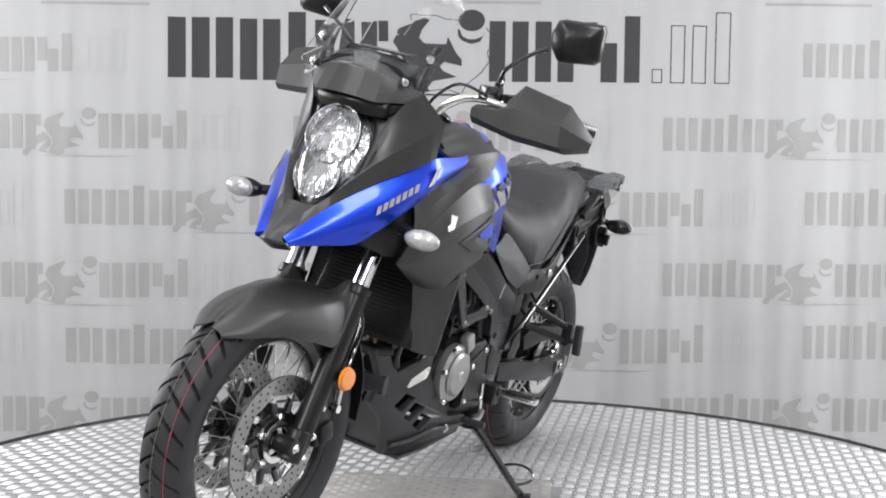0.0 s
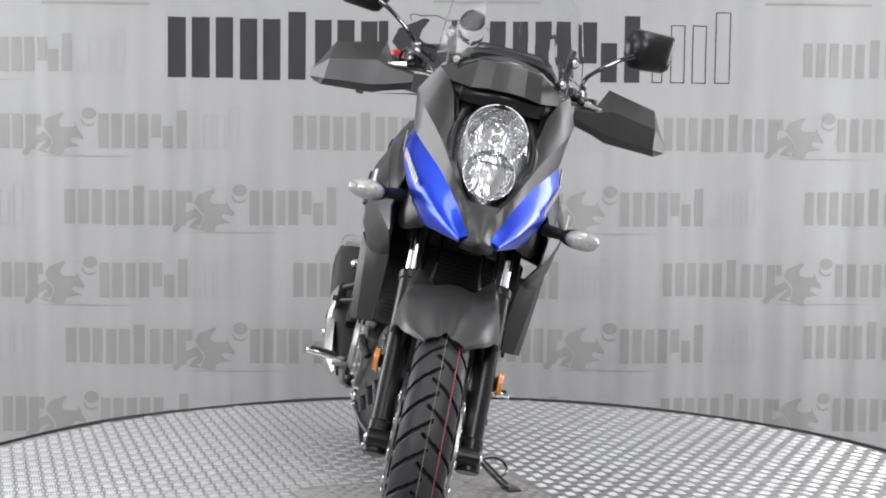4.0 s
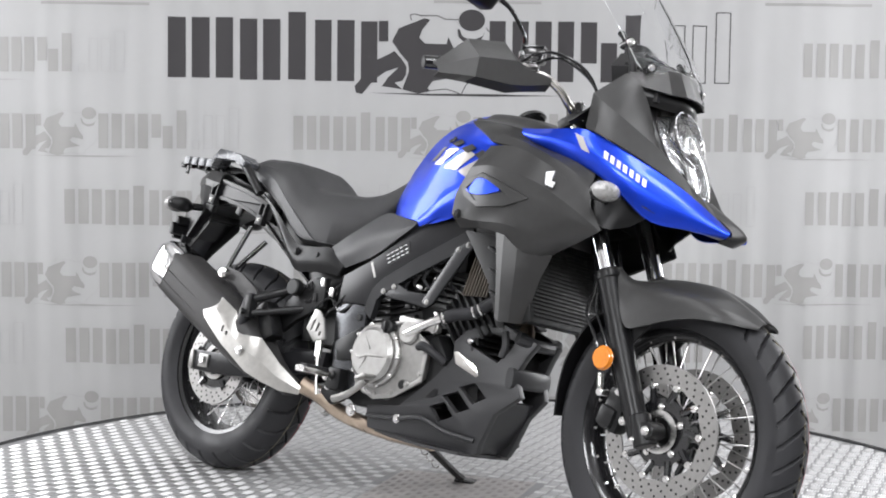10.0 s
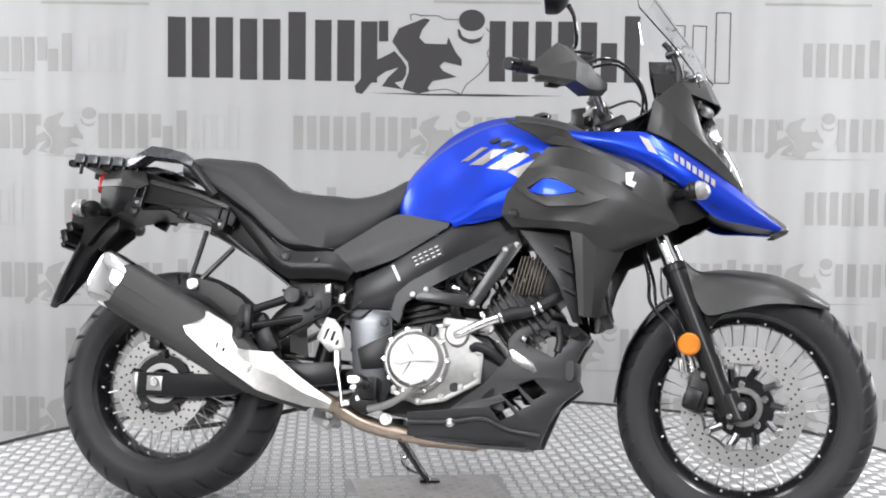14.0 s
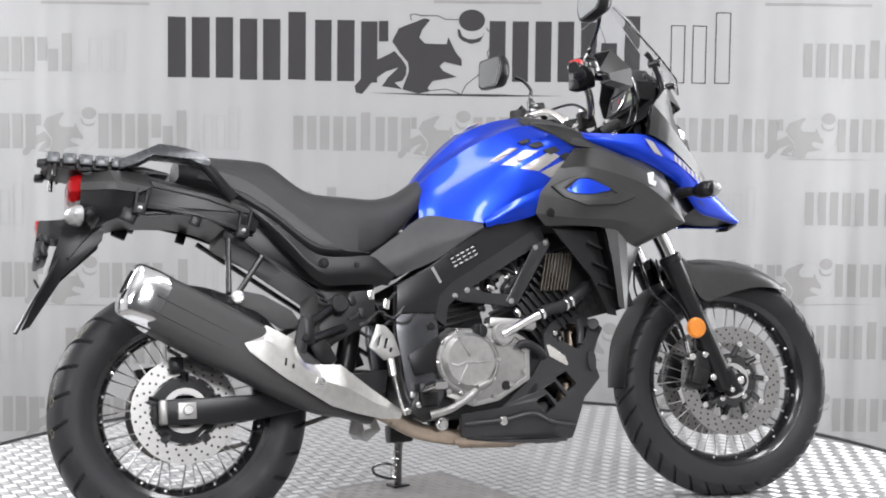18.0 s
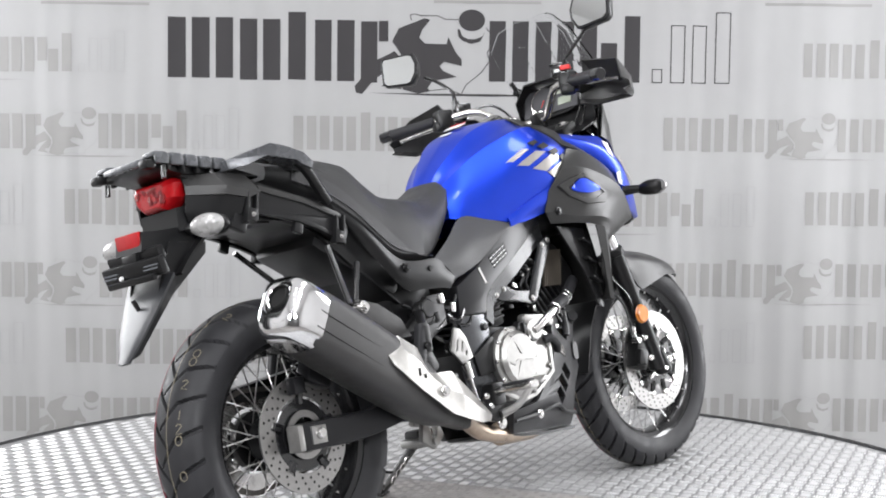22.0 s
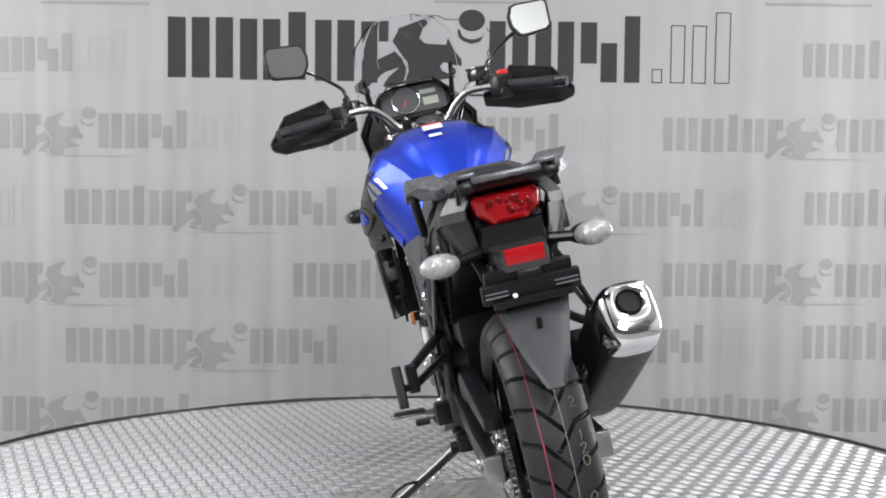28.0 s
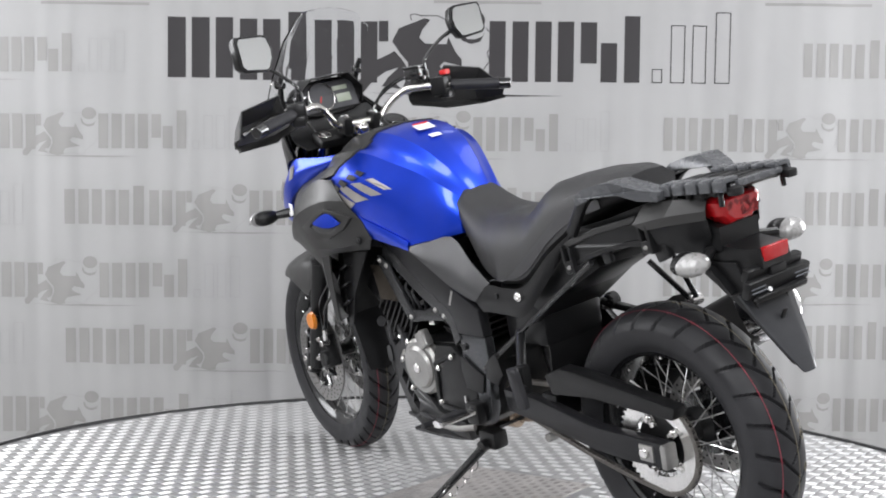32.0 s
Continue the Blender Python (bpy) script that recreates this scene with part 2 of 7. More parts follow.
def sheet(rows, nu=24, nv=16, thick=0.004, inward=None, facet=0, crease=0):
    """A curved shell through rows of points, with thickness along its inner normals; facet: flat facets instead; crease: smooth along each row, a crease at each row."""
    if facet:
        cols = [polyline(r, facet) for r in rows]
        nu = len(cols[0]) - 1
        grid = [polyline([c[i] for c in cols], facet) for i in range(nu + 1)]
        nv = len(grid[0]) - 1
    elif crease:
        cols = [spline(r, nu) for r in rows]
        grid = [polyline([c[i] for c in cols], crease) for i in range(nu + 1)]
        nv = len(grid[0]) - 1
    else:
        cols = [spline(r, nu) for r in rows]
        grid = [spline([c[i] for c in cols], nv) for i in range(nu + 1)]
    w, h = nu + 1, nv + 1
    verts = [grid[i][j] for i in range(w) for j in range(h)]
    nor = []
    for i in range(w):
        for j in range(h):
            du = grid[min(i + 1, nu)][j] - grid[max(i - 1, 0)][j]
            dv = grid[i][min(j + 1, nv)] - grid[i][max(j - 1, 0)]
            n = du.cross(dv)
            nor.append(n.normalized() if n.length > 1e-9 else Vector((0, 0, 0)))
    mid = grid[w // 2][h // 2]
    nm = nor[(w // 2) * h + h // 2]
    inn = Vector(inward) if inward else Vector((0.1, 0, 0.8)) - mid
    sgn = 1 if nm.dot(inn) > 0 else -1
    verts += [v + n * (thick * sgn) for v, n in zip(verts, nor)]
    N = w * h
    faces = []
    for i in range(nu):
        for j in range(nv):
            a, b, c, d = i * h + j, (i + 1) * h + j, (i + 1) * h + j + 1, i * h + j + 1
            faces.append((a, b, c, d))
            faces.append((N + a, N + d, N + c, N + b))
    ring = [i * h for i in range(w)] + [(w - 1) * h + j for j in range(1, h)] + [i * h + h - 1 for i in range(w - 2, -1, -1)] + [j for j in range(h - 2, 0, -1)]
    for k in range(len(ring)):
        a, b = ring[k], ring[(k + 1) % len(ring)]
        faces.append((a, b, N + b, N + a))
    bm = from_lists(verts, faces)
    bmesh.ops.remove_doubles(bm, verts=bm.verts, dist=0.0002)
    return bm


def loft(sections, n=20, close=True, caps=True):
    """A solid through closed sections of equal point count, smooth along its length."""
    k = len(sections[0])
    lines = [spline([s[j] for s in sections], n) for j in range(k)]
    verts = [lines[j][i] for i in range(n + 1) for j in range(k)]
    faces = []
    for i in range(n):
        for j in range(k):
            m = (j + 1) % k
            faces.append((i * k + j, i * k + m, (i + 1) * k + m, (i + 1) * k + j))
    if caps:
        faces.append(tuple(range(k))[::-1])
        faces.append(tuple(n * k + j for j in range(k)))
    return from_lists(verts, faces)


def oval(c, ax, ay, rx, ry, k=16, power=2.0):
    """Points of a rounded outline round c in the plane of ax and ay."""
    c, ax, ay = Vector(c), Vector(ax).normalized(), Vector(ay).normalized()
    out = []
    for i in range(k):
        a = 2 * math.pi * i / k
        ca, sa = math.cos(a), math.sin(a)
        out.append(c + ax * rx * math.copysign(abs(ca) ** (2 / power), ca) + ay * ry * math.copysign(abs(sa) ** (2 / power), sa))
    return out


def lathe(profile, c, seg=64, closed=True):
    """A ring about the y axis through c, from a profile of (radius, y)."""
    k = len(profile)
    verts, faces = [], []
    for i in range(seg):
        a = 2 * math.pi * i / seg
        for r, y in profile:
            verts.append((c[0] + r * math.cos(a), c[1] + y, c[2] + r * math.sin(a)))
    for i in range(seg):
        i2 = (i + 1) % seg
        for j in range(k if closed else k - 1):
            j2 = (j + 1) % k
            faces.append((i * k + j, i2 * k + j, i2 * k + j2, i * k + j2))
    return from_lists(verts, faces)


def disc_y(c, r, y0, y1, seg=32, edge=0.002):
    return rod((c[0], y0, c[1]), (c[0], y1, c[1]), r, seg=seg, edge=edge)


def bolt(c, d, r=0.008, h=0.006):
    c, d = Vector(c), Vector(d).normalized()
    a = rod(c - d * 0.004, c + d * h * 0.4, r * 1.25, seg=14)
    b = rod(c, c + d * h, r * 0.85, seg=6)
    return join(a, b)

# ---- the room ----
DEPTH = -2.2      # backdrop plane
FLOOR_Z = -0.45


def setting(name, bm, material, label, category):
    return tagged(finish(name, bm, material), label, category, kind="structure")


setting("floor", block((1.5, 0, FLOOR_Z - 0.05), (9.0, 8.4, 0.1), 0), FLOORM, "grey concrete studio floor around the turntable", "floor")
setting("ceiling", block((1.5, 0, 3.55), (9.0, 8.4, 0.1), 0), WALLM, "plain white studio ceiling", "ceiling")
setting("wall_back", block((-3.05, 0, 1.52), (0.1, 8.4, 4.0), 0), WALLM, "white wall behind the printed backdrop", "wall")
# Added wall, never in view; its dark colour dims what the motorcycle reflects.
setting("wall_front", block((6.05, 0, 1.52), (0.1, 8.4, 4.0), 0), DARKM, "unseen wall behind the camera, dark to dim reflections", "wall")
setting("wall_left", block((1.5, -4.25, 1.52), (9.2, 0.1, 4.0), 0), WALLM, "plain white side wall", "wall")
setting("wall_right", block((1.5, 4.25, 1.52), (9.2, 0.1, 4.0), 0), WALLM, "plain white side wall", "wall")


# Backdrop cloth with soft hanging folds.
def fold(y, z):
    a = 0.014 * math.sin(y * 3.1 + 0.4 * z) + 0.010 * math.sin(y * 8.3 + 1.3 + 0.9 * z) + 0.006 * math.sin(y * 17 - 0.8 * z)
    a += 0.022 * noise.noise(Vector((y * 5.5, z * 0.30, 1.0))) + 0.012 * noise.noise(Vector((y * 14, z * 0.45, 5.0)))
    return a * (0.5 + 0.5 * min(1, abs(z - 1.6))) + 0.004 * math.sin(z * 2 + y)


NY, NZ = 420, 70
verts, faces = [], []
for i in range(NY + 1):
    for j in range(NZ + 1):
        y, z = -3.6 + 7.2 * i / NY, FLOOR_Z + 3.6 * j / NZ
        verts.append((DEPTH + fold(y, z), y, z))
for i in range(NY):
    for j in range(NZ):
        a = i * (NZ + 1) + j
        faces.append((a, a + NZ + 1, a + NZ + 2, a + 1))
N0 = len(verts)
verts += [(x - 0.004, y, z) for x, y, z in verts]
faces += [tuple(N0 + k for k in reversed(f)) for f in faces]
backdrop = tagged(finish("backdrop", from_lists(verts, faces), CLOTH, sharp=180), "pale grey cloth backdrop printed with rows of dark and faint marks", "backdrop", kind="structure")

# Printed marks: plain bars in the rhythm of the print, on the cloth.
# x0, x1, y0, y1 of each bar in units of a hundredth of the large mark's height, from its lower left corner
BARS = [(0, 29, 0, 100), (39, 68, 0, 100), (78, 107, 0, 100), (118, 147, -3, 98), (156, 185, -3, 98), (198, 227, -2, 110), (242, 270, -4, 97), (279, 308, -4, 97), (318, 346, -6, 95), (348, 364, 62, 96),
        (530, 558, -3, 97), (568, 596, -3, 97), (606, 634, -3, 97), (643, 671, -3, 97), (681, 709, 28, 96), (714, 742, -3, 62), (753, 781, -3, 107)]
OUTLINED = [(799, 817, -3, 20), (830, 856, -3, 93), (866, 892, -3, 93), (904, 932, -3, 115)]
SWOOSH = [(370, 62), (381, 84), (399, 91), (424, 101), (433, 98), (420, 82), (415, 69), (424, 59), (460, 58), (463, 70), (475, 45), (485, 33), (485, 22), (456, 29), (449, 22), (454, 14), (477, 4), (437, -3), (429, -14), (432, -20), (413, -24), (387, -17), (392, -3), (398, 13), (396, 28), (383, 43), (376, 54)]
TAIL = [(346, 32), (367, 42), (374, 46), (387, 32), (394, 20), (393, 7), (387, -3), (374, -6), (387, -17), (353, -12), (364, 3), (381, 19), (359, 12), (338, -3), (327, -17), (320, -25), (310, -23), (308, -12), (320, 2), (324, 15)]
CRESCENT = [(478, 82), (480, 70), (488, 63), (501, 59), (516, 63), (523, 78), (518, 71), (508, 67), (495, 67), (486, 72), (481, 84)]
GROUND = [(329, -23), (432, -24), (534, -24), (650, -26), (534, -28), (432, -27)]
COAST = [[(402, 97), (400, 106), (408, 108), (418, 105), (446, 105), (458, 99), (480, 99)], [(525, 86), (532, 77), (533, 54), (527, 45), (531, 31), (518, 12), (492, -9), (484, -25), (472, -20), (460, -16), (430, -19)]]
AXF, AXR, AXU = Vector((-0.99802, -0.0082, -0.06243)), Vector((-0.00895, 0.99989, 0.01166)), Vector((-0.06233, -0.0122, 0.99798))


def on_cloth(px, py):
    """The place on the cloth behind a point of the view 1568 wide."""
    d = AXF + AXR * ((px - 784) / 2301.0) - AXU * ((py - 441) / 2301.0)
    s = (DEPTH - EYE[0]) / d.x
    return EYE[1] + d.y * s, EYE[2] + d.z * s


def bar_bm(y0, y1, z0, z1, k=5, m=3, lift=0.0014):
    """A printed bar that lies on the folds of the cloth."""
    vs, fs = [], []
    k = max(2, int(abs(y1 - y0) / 0.012))
    m = max(1, int(abs(z1 - z0) / 0.035))
    for i in range(k + 1):
        for j in range(m + 1):
            y, z = y0 + (y1 - y0) * i / k, z0 + (z1 - z0) * j / m
            vs.append((DEPTH + fold(y, z) + lift, y, z))
    for i in range(k):
        for j in range(m):
            a = i * (m + 1) + j
            fs.append((a, a + m + 1, a + m + 2, a + 1))
    return from_lists(vs, fs)


def blob_bm(pts, lift=0.0014):
    """A printed patch with a plain outline, (y, z), cut into small pieces that lie on the folds."""
    from mathutils.geometry import tessellate_polygon
    tris = tessellate_polygon([[Vector((a, b, 0)) for a, b in pts]])
    bm = from_lists([(0, a, b) for a, b in pts], [tuple(t) for t in tris])
    for axis, pitch in ((1, 0.02), (2, 0.05)):
        lo, hi = min(p[axis - 1] for p in pts), max(p[axis - 1] for p in pts)
        for k in range(1, int((hi - lo) / pitch) + 1):
            at, no = [0, 0, 0], [0, 0, 0]
            at[axis], no[axis] = lo + k * pitch, 1
            bmesh.ops.bisect_plane(bm, geom=bm.verts[:] + bm.edges[:] + bm.faces[:], plane_co=at, plane_no=no)
    for v in bm.verts:
        v.co.x = DEPTH + fold(v.co.y, v.co.z) + lift
    return bm


def ring_bm(cy, cz, r0, r1, k=28, lift=0.0014, squash=1.0):
    vs, fs = [], []
    for i in range(k):
        a = 2 * math.pi * i / k
        for r in (r0, r1):
            y, z = cy + r * math.cos(a), cz + r * squash * math.sin(a)
            vs.append((DEPTH + fold(y, z) + lift, y, z))
    for i in range(k):
        j = (i + 1) % k
        fs.append((2 * i, 2 * i + 1, 2 * j + 1, 2 * j))
    return from_lists(vs, fs)


def print_mark(px, py, k, ink, ink2, drop=0.0):
    """One printed mark; px, py set its lower left corner on the cloth, k its scale, drop the slope of its base line."""
    def q(u, v):
        return on_cloth(px + u * k, py - v * k + u * k * drop)

    def stroke(a, b, c, d):
        (y0, z0), (y1, z1) = q(a, c), q(b, d)
        return bar_bm(y0, y1, z0, z1)

    for b in BARS:
        finish("printed_bar", stroke(*b), ink, backdrop)
    w = k / 2301.0 * (EYE[0] - DEPTH)
    emblem = [blob_bm([q(*p) for p in shape]) for shape in (SWOOSH, TAIL, CRESCENT, GROUND)]
    emblem.append(ring_bm(*q(502, 98), 0.0, 21.5 * w, squash=0.82))
    finish("printed_emblem", join(*emblem), ink, backdrop)
    thin = []
    t = 1.5 * w
    for a, b, c, d in OUTLINED:
        (y0, z0), (y1, z1) = q(a, c), q(b, d)
        thin += [bar_bm(y0, y1, z0, z0 + t), bar_bm(y0, y1, z1 - t, z1), bar_bm(y0, y0 + t, z0, z1), bar_bm(y1 - t, y1, z0, z1)]
    for line in COAST:
        for (a, b), (c, d) in zip(line, line[1:]):
            n = Vector((d - b, a - c)).normalized() * 0.7
            thin.append(blob_bm([q(a + n.x, b + n.y), q(c + n.x, d + n.y), q(c - n.x, d - n.y), q(a - n.x, b - n.y)], 0.0012))
    finish("printed_outline", join(*thin), ink2, backdrop)


print_mark(298, 137, 1.07, INKD, INKD, 0.008)
for px, py, k in ((-349, 124, 0.612), (1422, 137, 0.60), (-148, 260, 0.612), (519, 265, 0.60), (1174, 267, 0.585), (-530, 394, 0.612), (117, 396, 0.612), (778, 398, 0.60), (1424, 399, 0.585),
                  (-146, 523, 0.612), (519, 526, 0.60), (1172, 524, 0.580), (-530, 640, 0.612), (118, 641, 0.612), (777, 639, 0.60), (1420, 635, 0.585), (-144, 761, 0.612), (519, 764, 0.60), (1167, 762, 0.580)):
    print_mark(px, py, k, INKL, INKF, 0.003)
for px, py in ((75, 8), (768, 6), (1355, 10)):
    y0, z0 = on_cloth(px, py)
    y1, z1 = on_cloth(px + 190, py - 3)
    finish("printed_line", bar_bm(y0, y1, z0, z1), INKL, backdrop)

# ---- the turntable ----
RT = 1.615
turntable = tagged(new("turntable"), "round aluminium tread-plate turntable with a black rubber edge", "turntable")
part("deck", rod((0, 0, -0.12), (0, 0, -0.0005), RT, seg=160, edge=0.002), DECK, turntable, "silver five-bar tread plate")
seg = 160
vs, fs = [], []
prof = [(RT - 0.003, -0.12), (RT + 0.012, -0.12), (RT + 0.012, 0.003), (RT + 0.006, 0.008), (RT - 0.002, 0.006), (RT - 0.004, 0.001)]
for i in range(seg):
    a = 2 * math.pi * i / seg
    wob = 0.004 * noise.noise(Vector((math.cos(a) * 3, math.sin(a) * 3, 0)))
    for r, z in prof:
        vs.append(((r + wob) * math.cos(a), (r + wob) * math.sin(a), z + (wob if z > 0 else 0)))
K = len(prof)
for i in range(seg):
    for j in range(K):
        fs.append((i * K + j, ((i + 1) % seg) * K + j, ((i + 1) % seg) * K + (j + 1) % K, i * K + (j + 1) % K))
part("edge_trim", from_lists(vs, fs), TRIM, turntable, "black rubber edge trim")
part("drum", rod((0, 0, FLOOR_Z), (0, 0, -0.12), RT - 0.1, seg=96, edge=0.002), TRIM, turntable, "dark base drum")

PU, PV = Vector((0.905, 0.425)), Vector((0.425, -0.905))   # worn plate: its two directions
PA = Vector((-0.344, 0.145))
PW, PL = 0.42, 0.66


def in_patch(x, y):
    d = Vector((x, y)) - PA
    return -0.015 < d.dot(PU) < PW + 0.015 and -0.015 < d.dot(PV) < PL + 0.015


def bars_mesh(name, material, inside, pitch, length, width, height, gap, turn, z, parent):
    """All raised tread bars of a plate: groups of five, each group across its neighbour."""
    ct, st = math.cos(turn), math.sin(turn)
    vs, fs = [], []
    n = int(RT / pitch) + 2
    for i in range(-n, n + 1):
        for j in range(-n, n + 1):
            cx, cy = i * pitch, j * pitch
            cx, cy = cx * ct - cy * st, cx * st + cy * ct
            if not inside(cx, cy):
                continue
            across = (i + j) % 2
            ux, uy = (ct, st) if across else (-st, ct)
            for k in range(-2, 3):
                ox, oy = cx - uy * gap * k, cy + ux * gap * k
                b = len(vs)
                L = length * (1 - 0.06 * abs(k)) / 2
                W = width / 2
                for a, w, hh in ((-L, 0, 0), (-L * 0.55, -W, 0), (L * 0.55, -W, 0), (L, 0, 0), (L * 0.55, W, 0), (-L * 0.55, W, 0), (-L * 0.5, 0, height), (L * 0.5, 0, height)):
                    vs.append((ox + ux * a - uy * w, oy + uy * a + ux * w, z + hh))
                fs += [(b, b + 1, b + 6), (b + 1, b + 2, b + 7, b + 6), (b + 2, b + 3, b + 7), (b + 3, b + 4, b + 7), (b + 4, b + 5, b + 6, b + 7), (b + 5, b, b + 6)]
    me = bpy.data.meshes.new(name)
    me.from_pydata(vs, [], fs)
    me.materials.append(material)
    ob = new(name, me)
    ob.parent = parent
    return tagged(ob, kind="stuff")


bars_mesh("tread_pattern", STUD, lambda x, y: x * x + y * y < (RT - 0.02) ** 2 and not in_patch(x, y), 0.039, 0.036, 0.0062, 0.0022, 0.0074, radians(20), -0.0007, turntable)
c2 = PA + PU * (PW / 2) + PV * (PL / 2)
worn = part("worn_plate", block((c2.x, c2.y, 0.0008), (PW, PL, 0.003), 0.001, (0, 0, math.degrees(math.atan2(PU.y, PU.x)))), PATCHM, turntable, "worn finer tread plate let into the deck")
bars_mesh("worn_tread_pattern", PATCHM, lambda x, y: -0.0 < (Vector((x, y)) - PA).dot(PU) < PW and 0 < (Vector((x, y)) - PA).dot(PV) < PL, 0.026, 0.022, 0.004, 0.0010, 0.005, radians(25), 0.0022, turntable)

# ---- the motorcycle: x forward, y to its left, z up, ground under it at 0 ----
bike = tagged(new("motorcycle"), "blue and black adventure motorcycle leaning on its side stand", "motorcycle")
AXIS = Vector((-0.43, 0, 0.90)).normalized()


def steer(degrees):
    return Matrix.Translation((0.405, 0, 1.05)) @ Matrix.Rotation(radians(degrees), 4, AXIS) @ Matrix.Translation((-0.405, 0, -1.05))


ST = steer(-5.6)


def steered(name, bm, material, parent, label="", sharp=35):
    return part(name, xf(bm, ST), material, parent, label, sharp)


# -- wheels --
def tyre_mesh(c, R, half, crown, bead, step, slant, bend, seg=760):
    """Tyre with slanted grooves cut in its tread."""
    prof = []
    for k in range(49):
        u = -1 + 2 * k / 48
        y = half * math.sin(u * 1.35) / math.sin(1.35)
        r = R - crown * (1 - math.cos(u * 1.35)) / (1 - math.cos(1.35))
        prof.append((r, y, u))
    side_r = prof[0][0]
    walls = []
    for k in range(1, 6):
        f = k / 5
        walls.append((side_r + (bead - side_r) * f, half * (1 + 0.05 * math.sin(f * 2.4)) - half * 0.22 * f ** 2, 9))
    full = [(r, -y, u) for r, y, u in reversed(walls)] + prof + walls
    K = len(full)
    vs, fs = [], []
    n = round(2 * math.pi * R / step)
    gap = 0.0036 / step + 0.012
    for i in range(seg):
        a = 2 * math.pi * i / seg
        s = a * n / (2 * math.pi)
        for r, y, u in full:
            d = 0.0
            if u != 9:
                for sg, off in ((1, 0.5), (-1, 0.0)):
                    v = u * sg
                    bent = slant * (bend * min(v, 0.34) + (1.5 - 0.45 * bend) * max(0.0, v - 0.34))
                    ph = (s + bent + off) % 1.0
                    w = gap * (0.75 + 0.5 * max(0.0, v))
                    if -0.10 < v < 1.0 and min(ph, 1 - ph) < w:
                        d = 0.011
            r2 = r - d
            vs.append((c[0] + r2 * math.cos(a), c[1] + y, c[2] + r2 * math.sin(a)))
    for i in range(seg):
        i2 = (i + 1) % seg
        for j in range(K - 1):
            fs.append((i * K + j, i2 * K + j, i2 * K + j + 1, i * K + j + 1))
    return from_lists(vs, fs)


def tyre_line(c, R, half, crown, u, w):
    y = half * math.sin(u * 1.35) / math.sin(1.35)
    r = R - crown * (1 - math.cos(u * 1.35)) / (1 - math.cos(1.35))
    return lathe([(r + 0.0002, y - w), (r + 0.0004, y), (r + 0.0002, y + w), (r - 0.003, y)], c, 144)


def disc_ring(c, y, r0, r1, t=0.005, waves=0, amp=0.0):
    seg = 180
    vs, fs = [], []
    for i in range(seg):
        a = 2 * math.pi * i / seg
        w = amp * math.cos(a * waves) if waves else 0
        for r, yy in ((r0 + w, y - t / 2), (r1, y - t / 2), (r1, y + t / 2), (r0 + w, y + t / 2)):
            vs.append((c[0] + r * math.cos(a), yy, c[2] + r * math.sin(a)))
    for i in range(seg):
        i2 = (i + 1) % seg
        for j in range(4):
            fs.append((i * 4 + j, i2 * 4 + j, i2 * 4 + (j + 1) % 4, i * 4 + (j + 1) % 4))
    return from_lists(vs, fs)


def drilled(c, y, t, rings):
    """Dark pegs set through an uncut disc, painting in the shade of its holes."""
    out = []
    for r, n, off, size in rings:
        for i in range(n):
            a = 2 * math.pi * (i + off) / n
            p = (c[0] + r * math.cos(a), c[2] + r * math.sin(a))
            out.append(tube([(p[0], y - t / 2 - 0.0004, p[1]), (p[0], y + t / 2 + 0.0004, p[1])], size, seg=7, smooth=False))
    return join(*out)


